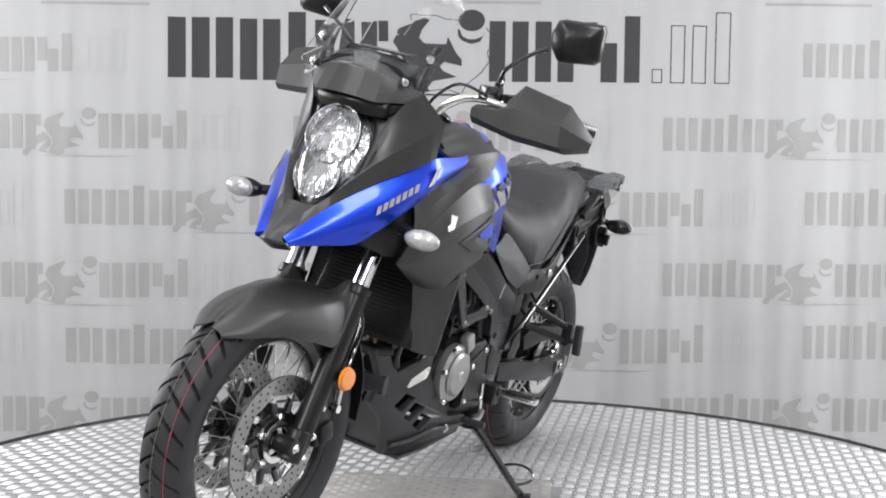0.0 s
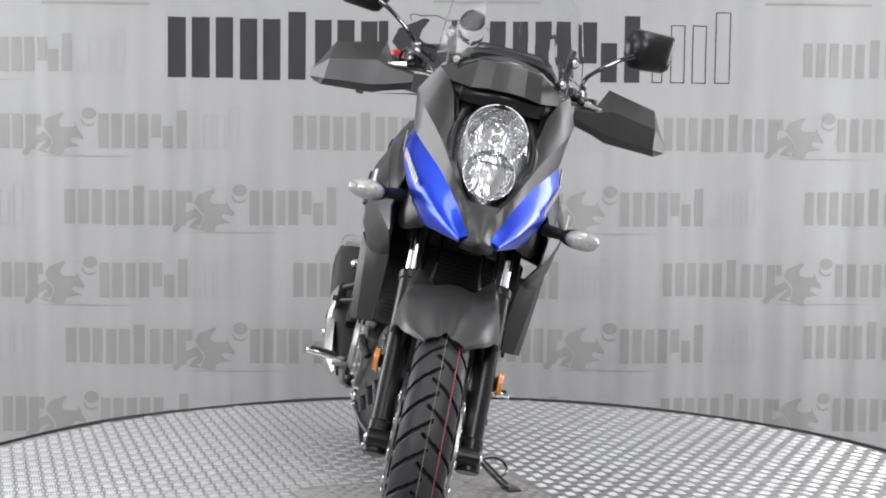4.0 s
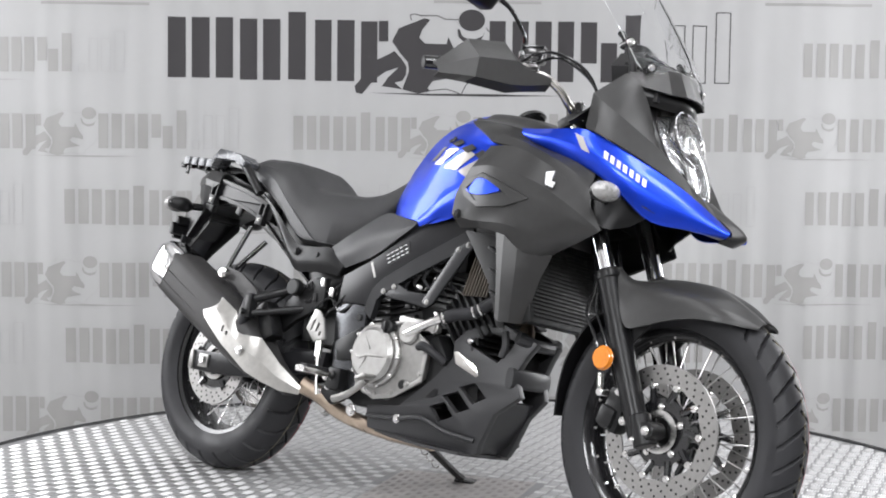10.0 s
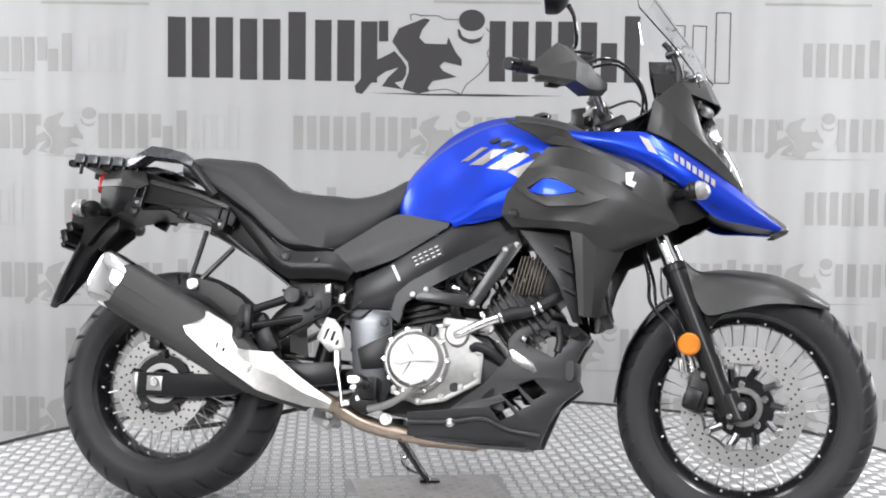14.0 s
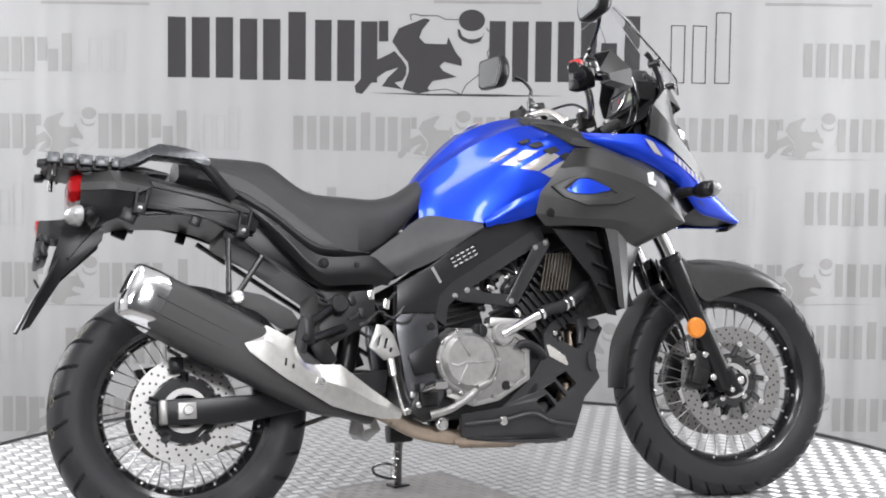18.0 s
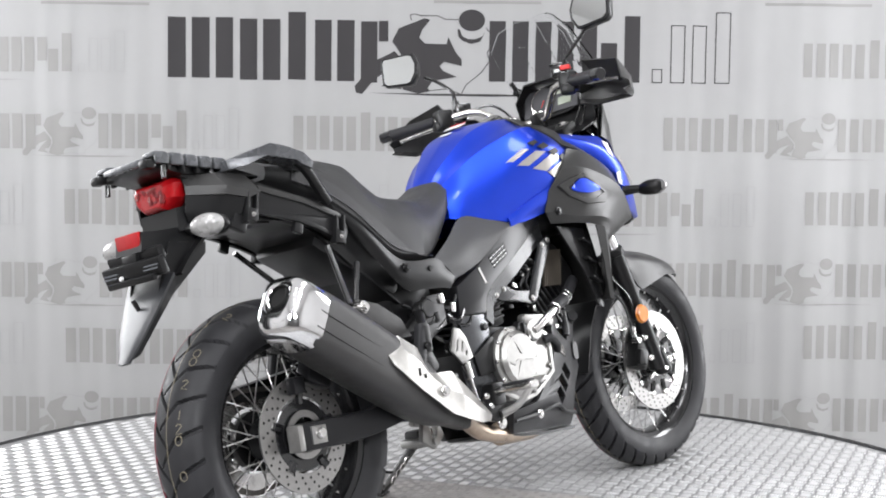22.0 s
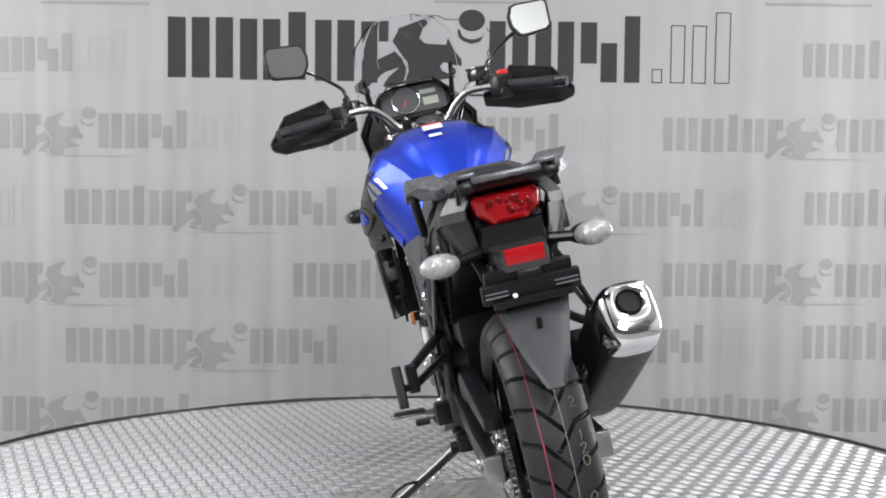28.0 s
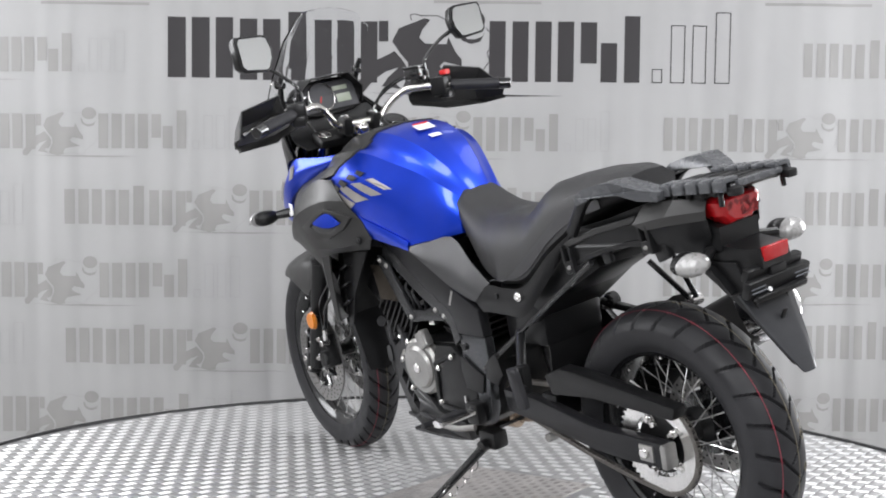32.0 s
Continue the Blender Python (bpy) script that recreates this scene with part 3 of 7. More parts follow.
def wheel(name, c, R, half, crown, bead, rim_in, hubr, hubw, m, step, slant, bend, lines):
    w = new(name)
    w.parent = bike
    put = lambda n, bm, mt, lab="", sharp=35: part(n, xf(bm, m), mt, w, lab, sharp)
    put("tyre", tyre_mesh(c, R, half, crown, bead, step, slant, bend), RUBBER, "black road-trail tyre with slanted grooves", 28)
    for u, width, mt, lab in lines:
        put("tyre_line", tyre_line(c, R, half, crown, u, width), mt, lab)
    h = half * 0.74
    put("rim", lathe([(bead + 0.006, -h - 0.004), (bead + 0.008, -h + 0.004), (bead - 0.008, -h + 0.012), (rim_in + 0.004, -h * 0.35), (rim_in - 0.002, 0), (rim_in + 0.004, h * 0.35), (bead - 0.008, h - 0.012), (bead + 0.008, h - 0.004), (bead + 0.006, h + 0.004), (bead - 0.012, h - 0.003), (rim_in - 0.006, h * 0.4), (rim_in - 0.010, 0), (rim_in - 0.006, -h * 0.4), (bead - 0.012, -h + 0.003)], c, 96), RIMM, "gloss black spoked rim")
    put("hub", lathe([(0.012, -hubw), (hubr * 0.75, -hubw), (hubr, -hubw + 0.008), (hubr, -hubw + 0.016), (hubr * 0.62, -hubw * 0.4), (hubr * 0.62, hubw * 0.4), (hubr, hubw - 0.016), (hubr, hubw - 0.008), (hubr * 0.75, hubw), (0.012, hubw)], c, 48), ENGB, "black wheel hub")
    n = 40
    for i in range(n):
        a = 2 * math.pi * i / n
        s = 1 if i % 2 else -1
        lean = 0.42 * (1 if (i // 2) % 2 else -1)
        p0 = Vector((c[0] + hubr * math.cos(a + lean), c[1] + s * (hubw - 0.012), c[2] + hubr * math.sin(a + lean)))
        p1 = Vector((c[0] + (rim_in - 0.004) * math.cos(a), c[1] - s * half * 0.18, c[2] + (rim_in - 0.004) * math.sin(a)))
        mid = p0.lerp(p1, 0.90)
        put("spoke", join(tube([p0, p1], 0.0017, n=1, seg=6, smooth=False), tube([mid, p1], 0.0026, n=1, seg=6, smooth=False)), SPOKEM)
    for k in range(n):
        a = 2 * math.pi * (k + 0.5) / n
        p = Vector((c[0] + (rim_in + 0.006) * math.cos(a), c[1] + (half * 0.46 if k % 2 else -half * 0.46), c[2] + (rim_in + 0.006) * math.sin(a)))
        q = p + (Vector((c[0], p.y, c[2])) - p).normalized() * 0.010
        put("nipple", tube([p, q], 0.0034, n=1, seg=6, smooth=False), STEEL)
    return w, put


FC, RC = (0.782, 0.0, 0.327), (-0.78, 0.0, 0.319)
fw, fput = wheel("front_wheel", FC, 0.3295, 0.055, 0.034, 0.243, 0.222, 0.036, 0.052, ST, 0.058, 0.95, 1.0, ((0.47, 0.0014, REDLINE, "thin red paint line round the tread"), (0.05, 0.0006, PALELINE, "")))
for s in (1, -1):
    y = s * 0.066
    d = fput("brake_disc", disc_ring(FC, y, 0.112, 0.155, 0.005, 10, 0.003), DISCM, "drilled steel brake disc")
    tagged(fput("disc_drilling", drilled(FC, y, 0.005, ((0.122, 30, 0, 0.0032), (0.134, 30, 0.33, 0.0032), (0.146, 30, 0.66, 0.0032))), HOLE_SHADE), kind="stuff")
    for i in range(10):
        a = 2 * math.pi * i / 10
        p0 = (FC[0] + 0.07 * math.cos(a + 0.12), y * 0.93, FC[2] + 0.07 * math.sin(a + 0.12))
        p1 = (FC[0] + 0.108 * math.cos(a), y, FC[2] + 0.108 * math.sin(a))
        fput("carrier_arm", tube([p0, p1], [0.010, 0.0075], n=3, seg=8), GLOSSB)
        fput("disc_bobbin", rod((p1[0], y - 0.007, p1[2]), (p1[0], y + 0.007, p1[2]), 0.009, seg=12), STEEL)
    fput("disc_carrier", disc_ring(FC, y * 0.93, 0.036, 0.078, 0.008, 10, 0.0), GLOSSB, "black disc carrier")
    fput("sensor_ring", disc_ring(FC, s * 0.073, 0.036, 0.050, 0.003, 48, 0.0025), STEEL, "slotted silver sensor ring")
    for i in range(5):
        a = 2 * math.pi * (i + 0.3) / 5
        fput("disc_bolt", bolt((FC[0] + 0.058 * math.cos(a), s * 0.068, FC[2] + 0.058 * math.sin(a)), (0, s, 0), 0.007), STEEL)
fput("axle", rod((FC[0], -0.118, FC[2]), (FC[0], 0.118, FC[2]), 0.011), STEEL)
rw, rput = wheel("rear_wheel", RC, 0.321, 0.075, 0.046, 0.218, 0.197, 0.050, 0.060, Matrix.Identity(4), 0.078, 0.80, 2.0, ((0.38, 0.0018, REDLINE, "red paint line round the tread"), (-0.1, 0.0010, PALELINE, "")))
# chalk-grey figures stamped round the right shoulder of the rear tyre
FIGURES = {"1": [[(-0.010, 0.0), (0.010, 0.001)]],
           "2": [[(0.006, -0.006), (0.010, -0.002), (0.010, 0.003), (0.006, 0.006), (0.001, 0.003), (-0.010, -0.006), (-0.010, 0.007)]],
           "0": [[(0.010 * math.cos(k * math.pi / 6), 0.007 * math.sin(k * math.pi / 6)) for k in range(13)]]}
for at, sign in ((163.3, "1"), (168.6, "2"), (173.0, "0"), (151.0, "2"), (141.0, "0"), (137.0, "0"), (114.5, "2"), (186.8, "0")):
    for strokes in FIGURES[sign]:
        pts = []
        for up, right in strokes:
            y = -0.040 - right
            u = math.asin(-y / 0.075 * math.sin(1.35))
            r = 0.321 - 0.046 * (1 - math.cos(u)) / (1 - math.cos(1.35))
            a = radians(at) - up / 0.31
            pts.append((RC[0] + r * math.cos(a), y, RC[2] + r * math.sin(a)))
        rput("tyre_figure", tube(pts, 0.0011, n=16, seg=6, smooth=False), PALELINE)
rput("brake_disc", disc_ring(RC, -0.085, 0.086, 0.130, 0.005), DISCM, "drilled steel brake disc")
tagged(rput("disc_drilling", drilled(RC, -0.085, 0.005, ((0.096, 24, 0, 0.0034), (0.108, 24, 0.33, 0.0034), (0.121, 24, 0.66, 0.0034))), HOLE_SHADE), kind="stuff")
rput("disc_carrier", disc_ring(RC, -0.080, 0.040, 0.080, 0.010), GLOSSB, "black disc carrier")
for k in range(5):
    a = 2 * math.pi * k / 5 + 0.3
    rput("carrier_arm", tube([(RC[0] + 0.07 * math.cos(a), -0.082, RC[2] + 0.07 * math.sin(a)), (RC[0] + 0.094 * math.cos(a), -0.084, RC[2] + 0.094 * math.sin(a))], 0.012, n=1, seg=8, smooth=False), GLOSSB)
rput("sensor_ring", disc_ring(RC, -0.092, 0.040, 0.055, 0.003, 50, 0.002), DISCM, "slotted silver sensor ring")
# sprocket with teeth, on the left
vs, fs = [], []
n = 47 * 4
for i in range(n):
    a = 2 * math.pi * i / n
    r = 0.119 + (0.0055 if i % 4 in (1, 2) else -0.002)
    for rr, y in ((0.078, 0.086), (r, 0.086), (r, 0.093), (0.078, 0.093)):
        vs.append((RC[0] + rr * math.cos(a), y, RC[2] + rr * math.sin(a)))
for i in range(n):
    i2 = (i + 1) % n
    for j in range(4):
        fs.append((i * 4 + j, i2 * 4 + j, i2 * 4 + (j + 1) % 4, i * 4 + (j + 1) % 4))
rput("sprocket", join(from_lists(vs, fs), *[tube([(RC[0] + 0.045 * math.cos(a), 0.088, RC[2] + 0.045 * math.sin(a)), (RC[0] + 0.084 * math.cos(a), 0.089, RC[2] + 0.084 * math.sin(a))], 0.010, n=1, seg=8, smooth=False) for a in [2 * math.pi * k / 5 for k in range(5)]]), STEEL, "steel chain sprocket")
for k in range(5):
    a = 2 * math.pi * k / 5
    rput("sprocket_nut", bolt((RC[0] + 0.066 * math.cos(a), 0.096, RC[2] + 0.066 * math.sin(a)), (0, 1, 0), 0.009, 0.010), STEEL)
rput("sprocket_carrier", disc_ring(RC, 0.075, 0.02, 0.07, 0.02), ENGB, "dark sprocket carrier")
rput("axle", rod((RC[0], -0.15, RC[2]), (RC[0], 0.15, RC[2]), 0.012), STEEL)

# -- front fork, brakes, mudguard --
for s in (1, -1):
    y = s * 0.100
    leg = steered("fork_leg", join(rod((0.752, y, 0.305), (0.606, y, 0.672), 0.027, 0.029, seg=24), rod((0.61, y, 0.664), (0.600, y, 0.688), 0.032, seg=24), rod((0.775, y + s * 0.004, 0.29), (0.745, y + s * 0.003, 0.36), 0.028, 0.026, seg=20), rod((FC[0], y - s * 0.03, FC[2]), (FC[0], y + s * 0.026, FC[2]), 0.021, seg=20)), BLACKP, bike, "black fork leg")
    steered("fork_tube", rod((0.615, y, 0.650), (0.450, y, 1.045), 0.0215, seg=24), CHROME, bike, "chrome fork tube")
    steered("axle_bolt", bolt((FC[0], s * 0.126, FC[2]), (0, s, 0), 0.009), STEEL, bike)
    steered("pinch_bolt", bolt((0.752, s * 0.130, 0.302), (0, s, 0), 0.006), STEEL, bike)
    steered("side_reflector", join(disc_y((0.650, 0.479), 0.026, s * 0.138, s * 0.149, 32), disc_y((0.650, 0.479), 0.029, s * 0.136, s * 0.142, 32)), ORANGE, bike, "round amber side reflector")
    steered("reflector_bracket", block((0.648, s * 0.128, 0.478), (0.02, 0.02, 0.03), 0.004), BLACKP, bike)
    steered("brake_caliper", join(block((0.672, s * 0.086, 0.362), (0.058, 0.050, 0.105), 0.012, (0, 18, 0)), block((0.690, s * 0.092, 0.400), (0.03, 0.04, 0.03), 0.006), block((0.660, s * 0.108, 0.345), (0.045, 0.03, 0.05), 0.010, (0, 18, 0))), ENGB, bike, "black front brake caliper")
    for dz in (-0.035, 0.03):
        steered("caliper_bolt", bolt((0.695 - dz * 0.3, s * 0.112, 0.375 + dz), (0, s, 0), 0.008, 0.008), STEEL, bike)
    steered("banjo_bolt", join(rod((0.640, s * 0.10, 0.400), (0.640, s * 0.128, 0.400), 0.010), rod((0.632, s * 0.114, 0.410), (0.628, s * 0.114, 0.445), 0.0075)), STEEL, bike)
    steered("brake_hose", tube([(0.628, s * 0.114, 0.44), (0.60, s * 0.112, 0.52), (0.545, s * 0.09, 0.585), (0.535, s * 0.06, 0.66), (0.50, s * 0.05, 0.78)], 0.0048), GLOSSB, bike)
    steered("sensor_cable", tube([(0.665, s * 0.1, 0.42), (0.628, s * 0.118, 0.53), (0.578, s * 0.1, 0.60), (0.57, s * 0.08, 0.68)], 0.003), GLOSSB, bike)


# x, height in the middle, shoulder (y, z), lower edge (y, z)
MUDGUARD = [(0.626, 0.660, 0.080, 0.700, 0.098, 0.684), (0.640, 0.666, 0.086, 0.690, 0.108, 0.650), (0.662, 0.672, 0.092, 0.672, 0.116, 0.596), (0.692, 0.678, 0.096, 0.662, 0.122, 0.556), (0.740, 0.681, 0.098, 0.658, 0.121, 0.564),
            (0.800, 0.677, 0.096, 0.648, 0.116, 0.580), (0.862, 0.667, 0.088, 0.640, 0.105, 0.590), (0.930, 0.642, 0.068, 0.620, 0.088, 0.588), (0.994, 0.602, 0.028, 0.594, 0.040, 0.580)]


def mudguard_rows():
    rows = []
    for fy in (-1.0, -0.8, -0.6, -0.3, 0.0, 0.3, 0.6, 0.8, 1.0):
        k, row = abs(fy), []
        for x, zc, ys, zs, ye, ze in MUDGUARD:
            y, z = {0.0: (0.0, zc + 0.004), 0.3: (ys * 0.40, zc - 0.003), 0.6: (ys, zs), 0.8: ((ys + ye) / 2 + 0.006, (zs + ze) / 2), 1.0: (ye, ze)}[k]
            row.append((x - 0.02 * (k == 0.0) * (x > 0.9), math.copysign(y, fy), z))
        rows.append(row)
    return rows


steered("front_mudguard", sheet(mudguard_rows(), 48, 32, 0.004, (0, 0, -1)), SHROUD, bike, "matt dark grey front mudguard", 40)
steered("mudguard_rear", sheet([[(0.640, fy * 0.078, 0.640 - abs(fy) * 0.03), (0.560, fy * 0.078, 0.575 - abs(fy) ** 3 * 0.012 + 0.015), (0.490, fy * 0.076, 0.470 + 0.012), (0.455 + 0.01 * abs(fy), fy * 0.070, 0.400), (0.440 + 0.014 * abs(fy), fy * 0.060, 0.325)] for fy in (-1, -0.8, -0.3, 0.3, 0.8, 1)], 24, 14, 0.004, (1, 0, -0.3)), BLACKP, bike, "black rear extension of the mudguard")
for s in (1, -1):
    steered("mudguard_bolt", bolt((0.722, s * 0.094, 0.575), (0, s, 0.2), 0.009), BLACKP, bike)
    steered("mudguard_stay", plate([(0.655, 0.50), (0.675, 0.50), (0.735, 0.565), (0.735, 0.60), (0.66, 0.60)], s * 0.086, s * 0.092, bevel=0.001), BLACKP, bike)
steered("steering_clamp", join(block((0.520, 0, 0.880), (0.07, 0.26, 0.04), 0.012, (0, -25, 0)), block((0.440, 0, 1.055), (0.07, 0.26, 0.03), 0.010, (0, -25, 0)), rod((0.47, 0, 0.86), (0.395, 0, 1.06), 0.028)), ENGB, bike, "black steering clamps")

# -- handlebar, mirrors, guards: the bar sits a little askew in its clamps --
ST = steer(-3.2)
steered("handlebar", tube([(0.225, 0.392, 1.140), (0.300, 0.255, 1.158), (0.352, 0.162, 1.164), (0.383, 0.115, 1.138), (0.398, 0.08, 1.099), (0.396, 0.05, 1.091), (0.396, -0.05, 1.091), (0.398, -0.08, 1.099), (0.383, -0.115, 1.138), (0.352, -0.162, 1.164), (0.300, -0.255, 1.158), (0.225, -0.392, 1.140)], 0.0112, n=60, seg=14), BARM, bike, "silver tapered handlebar")
for s in (1, -1):
    steered("bar_clamp", join(block((0.396, s * 0.05, 1.090), (0.045, 0.030, 0.050), 0.006, (0, -12, 0))), BLACKP, bike)
    for dx in (-0.013, 0.013):
        steered("clamp_bolt", bolt((0.396 + dx, s * 0.05, 1.116), (0, 0, 1), 0.005), STEEL, bike)
    steered("grip", tube([(0.222, s * 0.397, 1.139), (0.230, s * 0.382, 1.141), (0.285, s * 0.282, 1.155), (0.290, s * 0.274, 1.156)], [0.019, 0.0175, 0.0165, 0.0185], n=18, seg=16), RUBBER, bike, "black rubber grip")
    steered("bar_end", rod((0.203, s * 0.430, 1.134), (0.222, s * 0.396, 1.139), 0.0165, 0.0175), GLOSSB, bike)
    steered("switch_housing", join(block((0.305, s * 0.247, 1.158), (0.052, 0.055, 0.058), 0.010, (0, 0, -s * 28)), block((0.29, s * 0.252, 1.136), (0.04, 0.04, 0.03), 0.008, (0, 0, -s * 28))), BLACKP, bike, "black switch housing")
    steered("lever_perch", join(block((0.350, s * 0.205, 1.182), (0.050, 0.04, 0.036), 0.008, (0, 0, -s * 28)), rod((0.355, s * 0.2, 1.18), (0.385, s * 0.23, 1.165), 0.012)), GLOSSB, bike)
    steered("lever", tube([(0.388, s * 0.222, 1.165), (0.378, s * 0.27, 1.158), (0.335, s * 0.36, 1.142), (0.300, s * 0.415, 1.130), (0.292, s * 0.43, 1.125)], [0.009, 0.0075, 0.0065, 0.006, 0.008], n=24), STEEL, bike, "bare metal lever")
    steered("hand_guard", sheet([
        [(0.400, s * 0.200, 1.152), (0.366, s * 0.252, 1.158), (0.330, s * 0.284, 1.217), (0.322, s * 0.408, 1.191), (0.262, s * 0.455, 1.122)],
        [(0.425, s * 0.200, 1.142), (0.405, s * 0.256, 1.148), (0.392, s * 0.296, 1.162), (0.372, s * 0.412, 1.142), (0.285, s * 0.462, 1.112)],
        [(0.425, s * 0.200, 1.125), (0.405, s * 0.262, 1.108), (0.392, s * 0.300, 1.100), (0.372, s * 0.416, 1.092), (0.290, s * 0.460, 1.095)],
        [(0.410, s * 0.200, 1.108), (0.385, s * 0.262, 1.093), (0.362, s * 0.295, 1.083), (0.345, s * 0.425, 1.077), (0.268, s * 0.452, 1.088)]], facet=3, thick=0.004, inward=(-1, 0, 0)), SHROUD, bike, "angular matt grey hand guard", 14)
    steered("mirror_stem", tube([(0.335, s * 0.215, 1.185), (0.335, s * 0.217, 1.225), (0.345, s * 0.235, 1.250), (0.345, s * 0.290, 1.292), (0.335, s * 0.325, 1.312)], [0.010, 0.0062, 0.0055, 0.0055, 0.007], n=26, seg=10), GLOSSB, bike, "black mirror stem")
    steered("mirror_boss", rod((0.334, s * 0.214, 1.175), (0.335, s * 0.216, 1.212), 0.012), GLOSSB, bike)
    # mirror head: rounded shell tapering forward, glass set in its rear face
    mc = Vector((0.264 if s > 0 else 0.292, s * 0.366, 1.340))
    fx = Vector((-0.943, -0.285, 0.10) if s > 0 else (-0.97, -0.10, 0.18)).normalized()
    rx_ = Vector((0, 0, 1)).cross(fx).normalized()
    up = fx.cross(rx_)
    corner = [(0.066, 0.040), (0.058, 0.052), (-0.040, 0.050), (-0.058, 0.044), (-0.070, 0.012), (-0.066, -0.020), (-0.046, -0.050), (-0.032, -0.054), (0.050, -0.046), (0.064, -0.034)]
    corner = [(-a * s * 0.92, b * 0.95) for a, b in corner]

    def ring(k, off, shift=0.0):
        return [mc + fx * off + rx_ * (a * k + shift) + up * (b * k) for a, b in corner]
    steered("mirror_shell", loft([ring(0.93, 0.004), ring(1.03, 0.002), ring(1.03, -0.008), ring(0.93, -0.030), ring(0.55, -0.048), ring(0.2, -0.052)], 15), BLACKP, bike, "black mirror shell", 50)
    steered("mirror_glass", loft([ring(0.90, 0.003), ring(0.90, 0.0055)], 1), MIRROR, bike, "silvered mirror glass")
for s in (1, -1):
    steered("fork_cap", join(rod((0.452, s * 0.100, 1.045), (0.440, s * 0.100, 1.072), 0.024, seg=20), rod((0.440, s * 0.100, 1.070), (0.437, s * 0.100, 1.078), 0.013, seg=6)), STEEL, bike, "silver fork cap")
steered("steering_nut", join(rod((0.398, 0, 1.055), (0.390, 0, 1.074), 0.022, seg=6), rod((0.391, 0, 1.072), (0.388, 0, 1.079), 0.012)), STEEL, bike)
steered("clutch_cable", tube([(0.37, 0.21, 1.175), (0.46, 0.17, 1.19), (0.50, 0.12, 1.12), (0.46, 0.09, 1.02)], 0.004), GLOSSB, bike)
steered("throttle_cable", tube([(0.33, -0.25, 1.165), (0.43, -0.23, 1.20), (0.50, -0.16, 1.165), (0.52, -0.12, 1.08), (0.47, -0.10, 1.02)], 0.0042), GLOSSB, bike)
steered("brake_line", tube([(0.37, -0.21, 1.18), (0.45, -0.20, 1.19), (0.51, -0.13, 1.13), (0.49, -0.09, 1.03)], 0.0042), GLOSSB, bike)
steered("fluid_reservoir", join(block((0.350, -0.190, 1.205), (0.055, 0.050, 0.035), 0.007, (0, 0, 28)), block((0.350, -0.190, 1.225), (0.058, 0.053, 0.008), 0.003, (0, 0, 28))), GLOSSB, bike, "black brake fluid reservoir")
steered("stop_switch", block((0.288, -0.255, 1.198), (0.022, 0.030, 0.014), 0.004, (0, 0, 28)), REDM, bike, "red stop switch")

# -- tank and fairing --
TANK = [  # x, half profile from the top middle down to the lower edge (y, z)
    (-0.142, [(0, 0.900), (0.030, 0.897), (0.060, 0.880), (0.078, 0.850), (0.084, 0.822), (0.084, 0.797)]),
    (-0.100, [(0, 0.952), (0.045, 0.946), (0.085, 0.918), (0.104, 0.872), (0.112, 0.825), (0.112, 0.790)]),
    (-0.020, [(0, 1.028), (0.070, 1.018), (0.122, 0.972), (0.140, 0.895), (0.146, 0.830), (0.146, 0.778)]),
    (0.050, [(0, 1.064), (0.085, 1.054), (0.152, 1.005), (0.175, 0.920), (0.170, 0.840), (0.160, 0.766)]),
    (0.120, [(0, 1.081), (0.092, 1.072), (0.168, 1.030), (0.202, 0.960), (0.192, 0.860), (0.168, 0.778)]),
    (0.200, [(0, 1.082), (0.094, 1.074), (0.175, 1.034), (0.212, 0.970), (0.205, 0.880), (0.180, 0.800)]),
    (0.290, [(0, 1.070), (0.090, 1.060), (0.165, 1.022), (0.200, 0.960), (0.195, 0.890), (0.170, 0.820)]),
    (0.360, [(0, 1.045), (0.080, 1.036), (0.150, 1.000), (0.180, 0.950), (0.175, 0.890), (0.150, 0.840)])]


def tank_profile(half):
    """Half section of the tank: flat crown, hollow beside it, then the flank, with two creases."""
    p = [Vector((0, y, z)) for y, z in half]
    hollow = (p[1] + p[2]) / 2 + Vector((0, -0.003, -0.006)) * min(1, p[2].y / 0.15)
    out = spline([p[0], (p[0] + p[1]) / 2 + Vector((0, 0, 0.001)), p[1]], 8)
    out += spline([p[1], hollow, p[2]], 10)[1:]
    return out + spline(p[2:], 22)[1:]


sections = [tank_profile(half) for _, half in TANK]
lines = [spline([(TANK[i][0], s[k].y, s[k].z) for i, s in enumerate(sections)], 48) for k in range(len(sections[0]))]
K = 2 * len(lines) - 1
vs, fs = [], []
for i in range(49):
    row = [l[i] for l in lines]
    vs += [(p.x, -p.y, p.z) for p in reversed(row[1:])] + [tuple(p) for p in row]
for i in range(48):
    for j in range(K - 1):
        fs.append((i * K + j, (i + 1) * K + j, (i + 1) * K + j + 1, i * K + j + 1))
fs.append(tuple(range(K)))
part("fuel_tank", from_lists(vs, fs), BLUE, bike, "metallic blue fuel tank", 24)


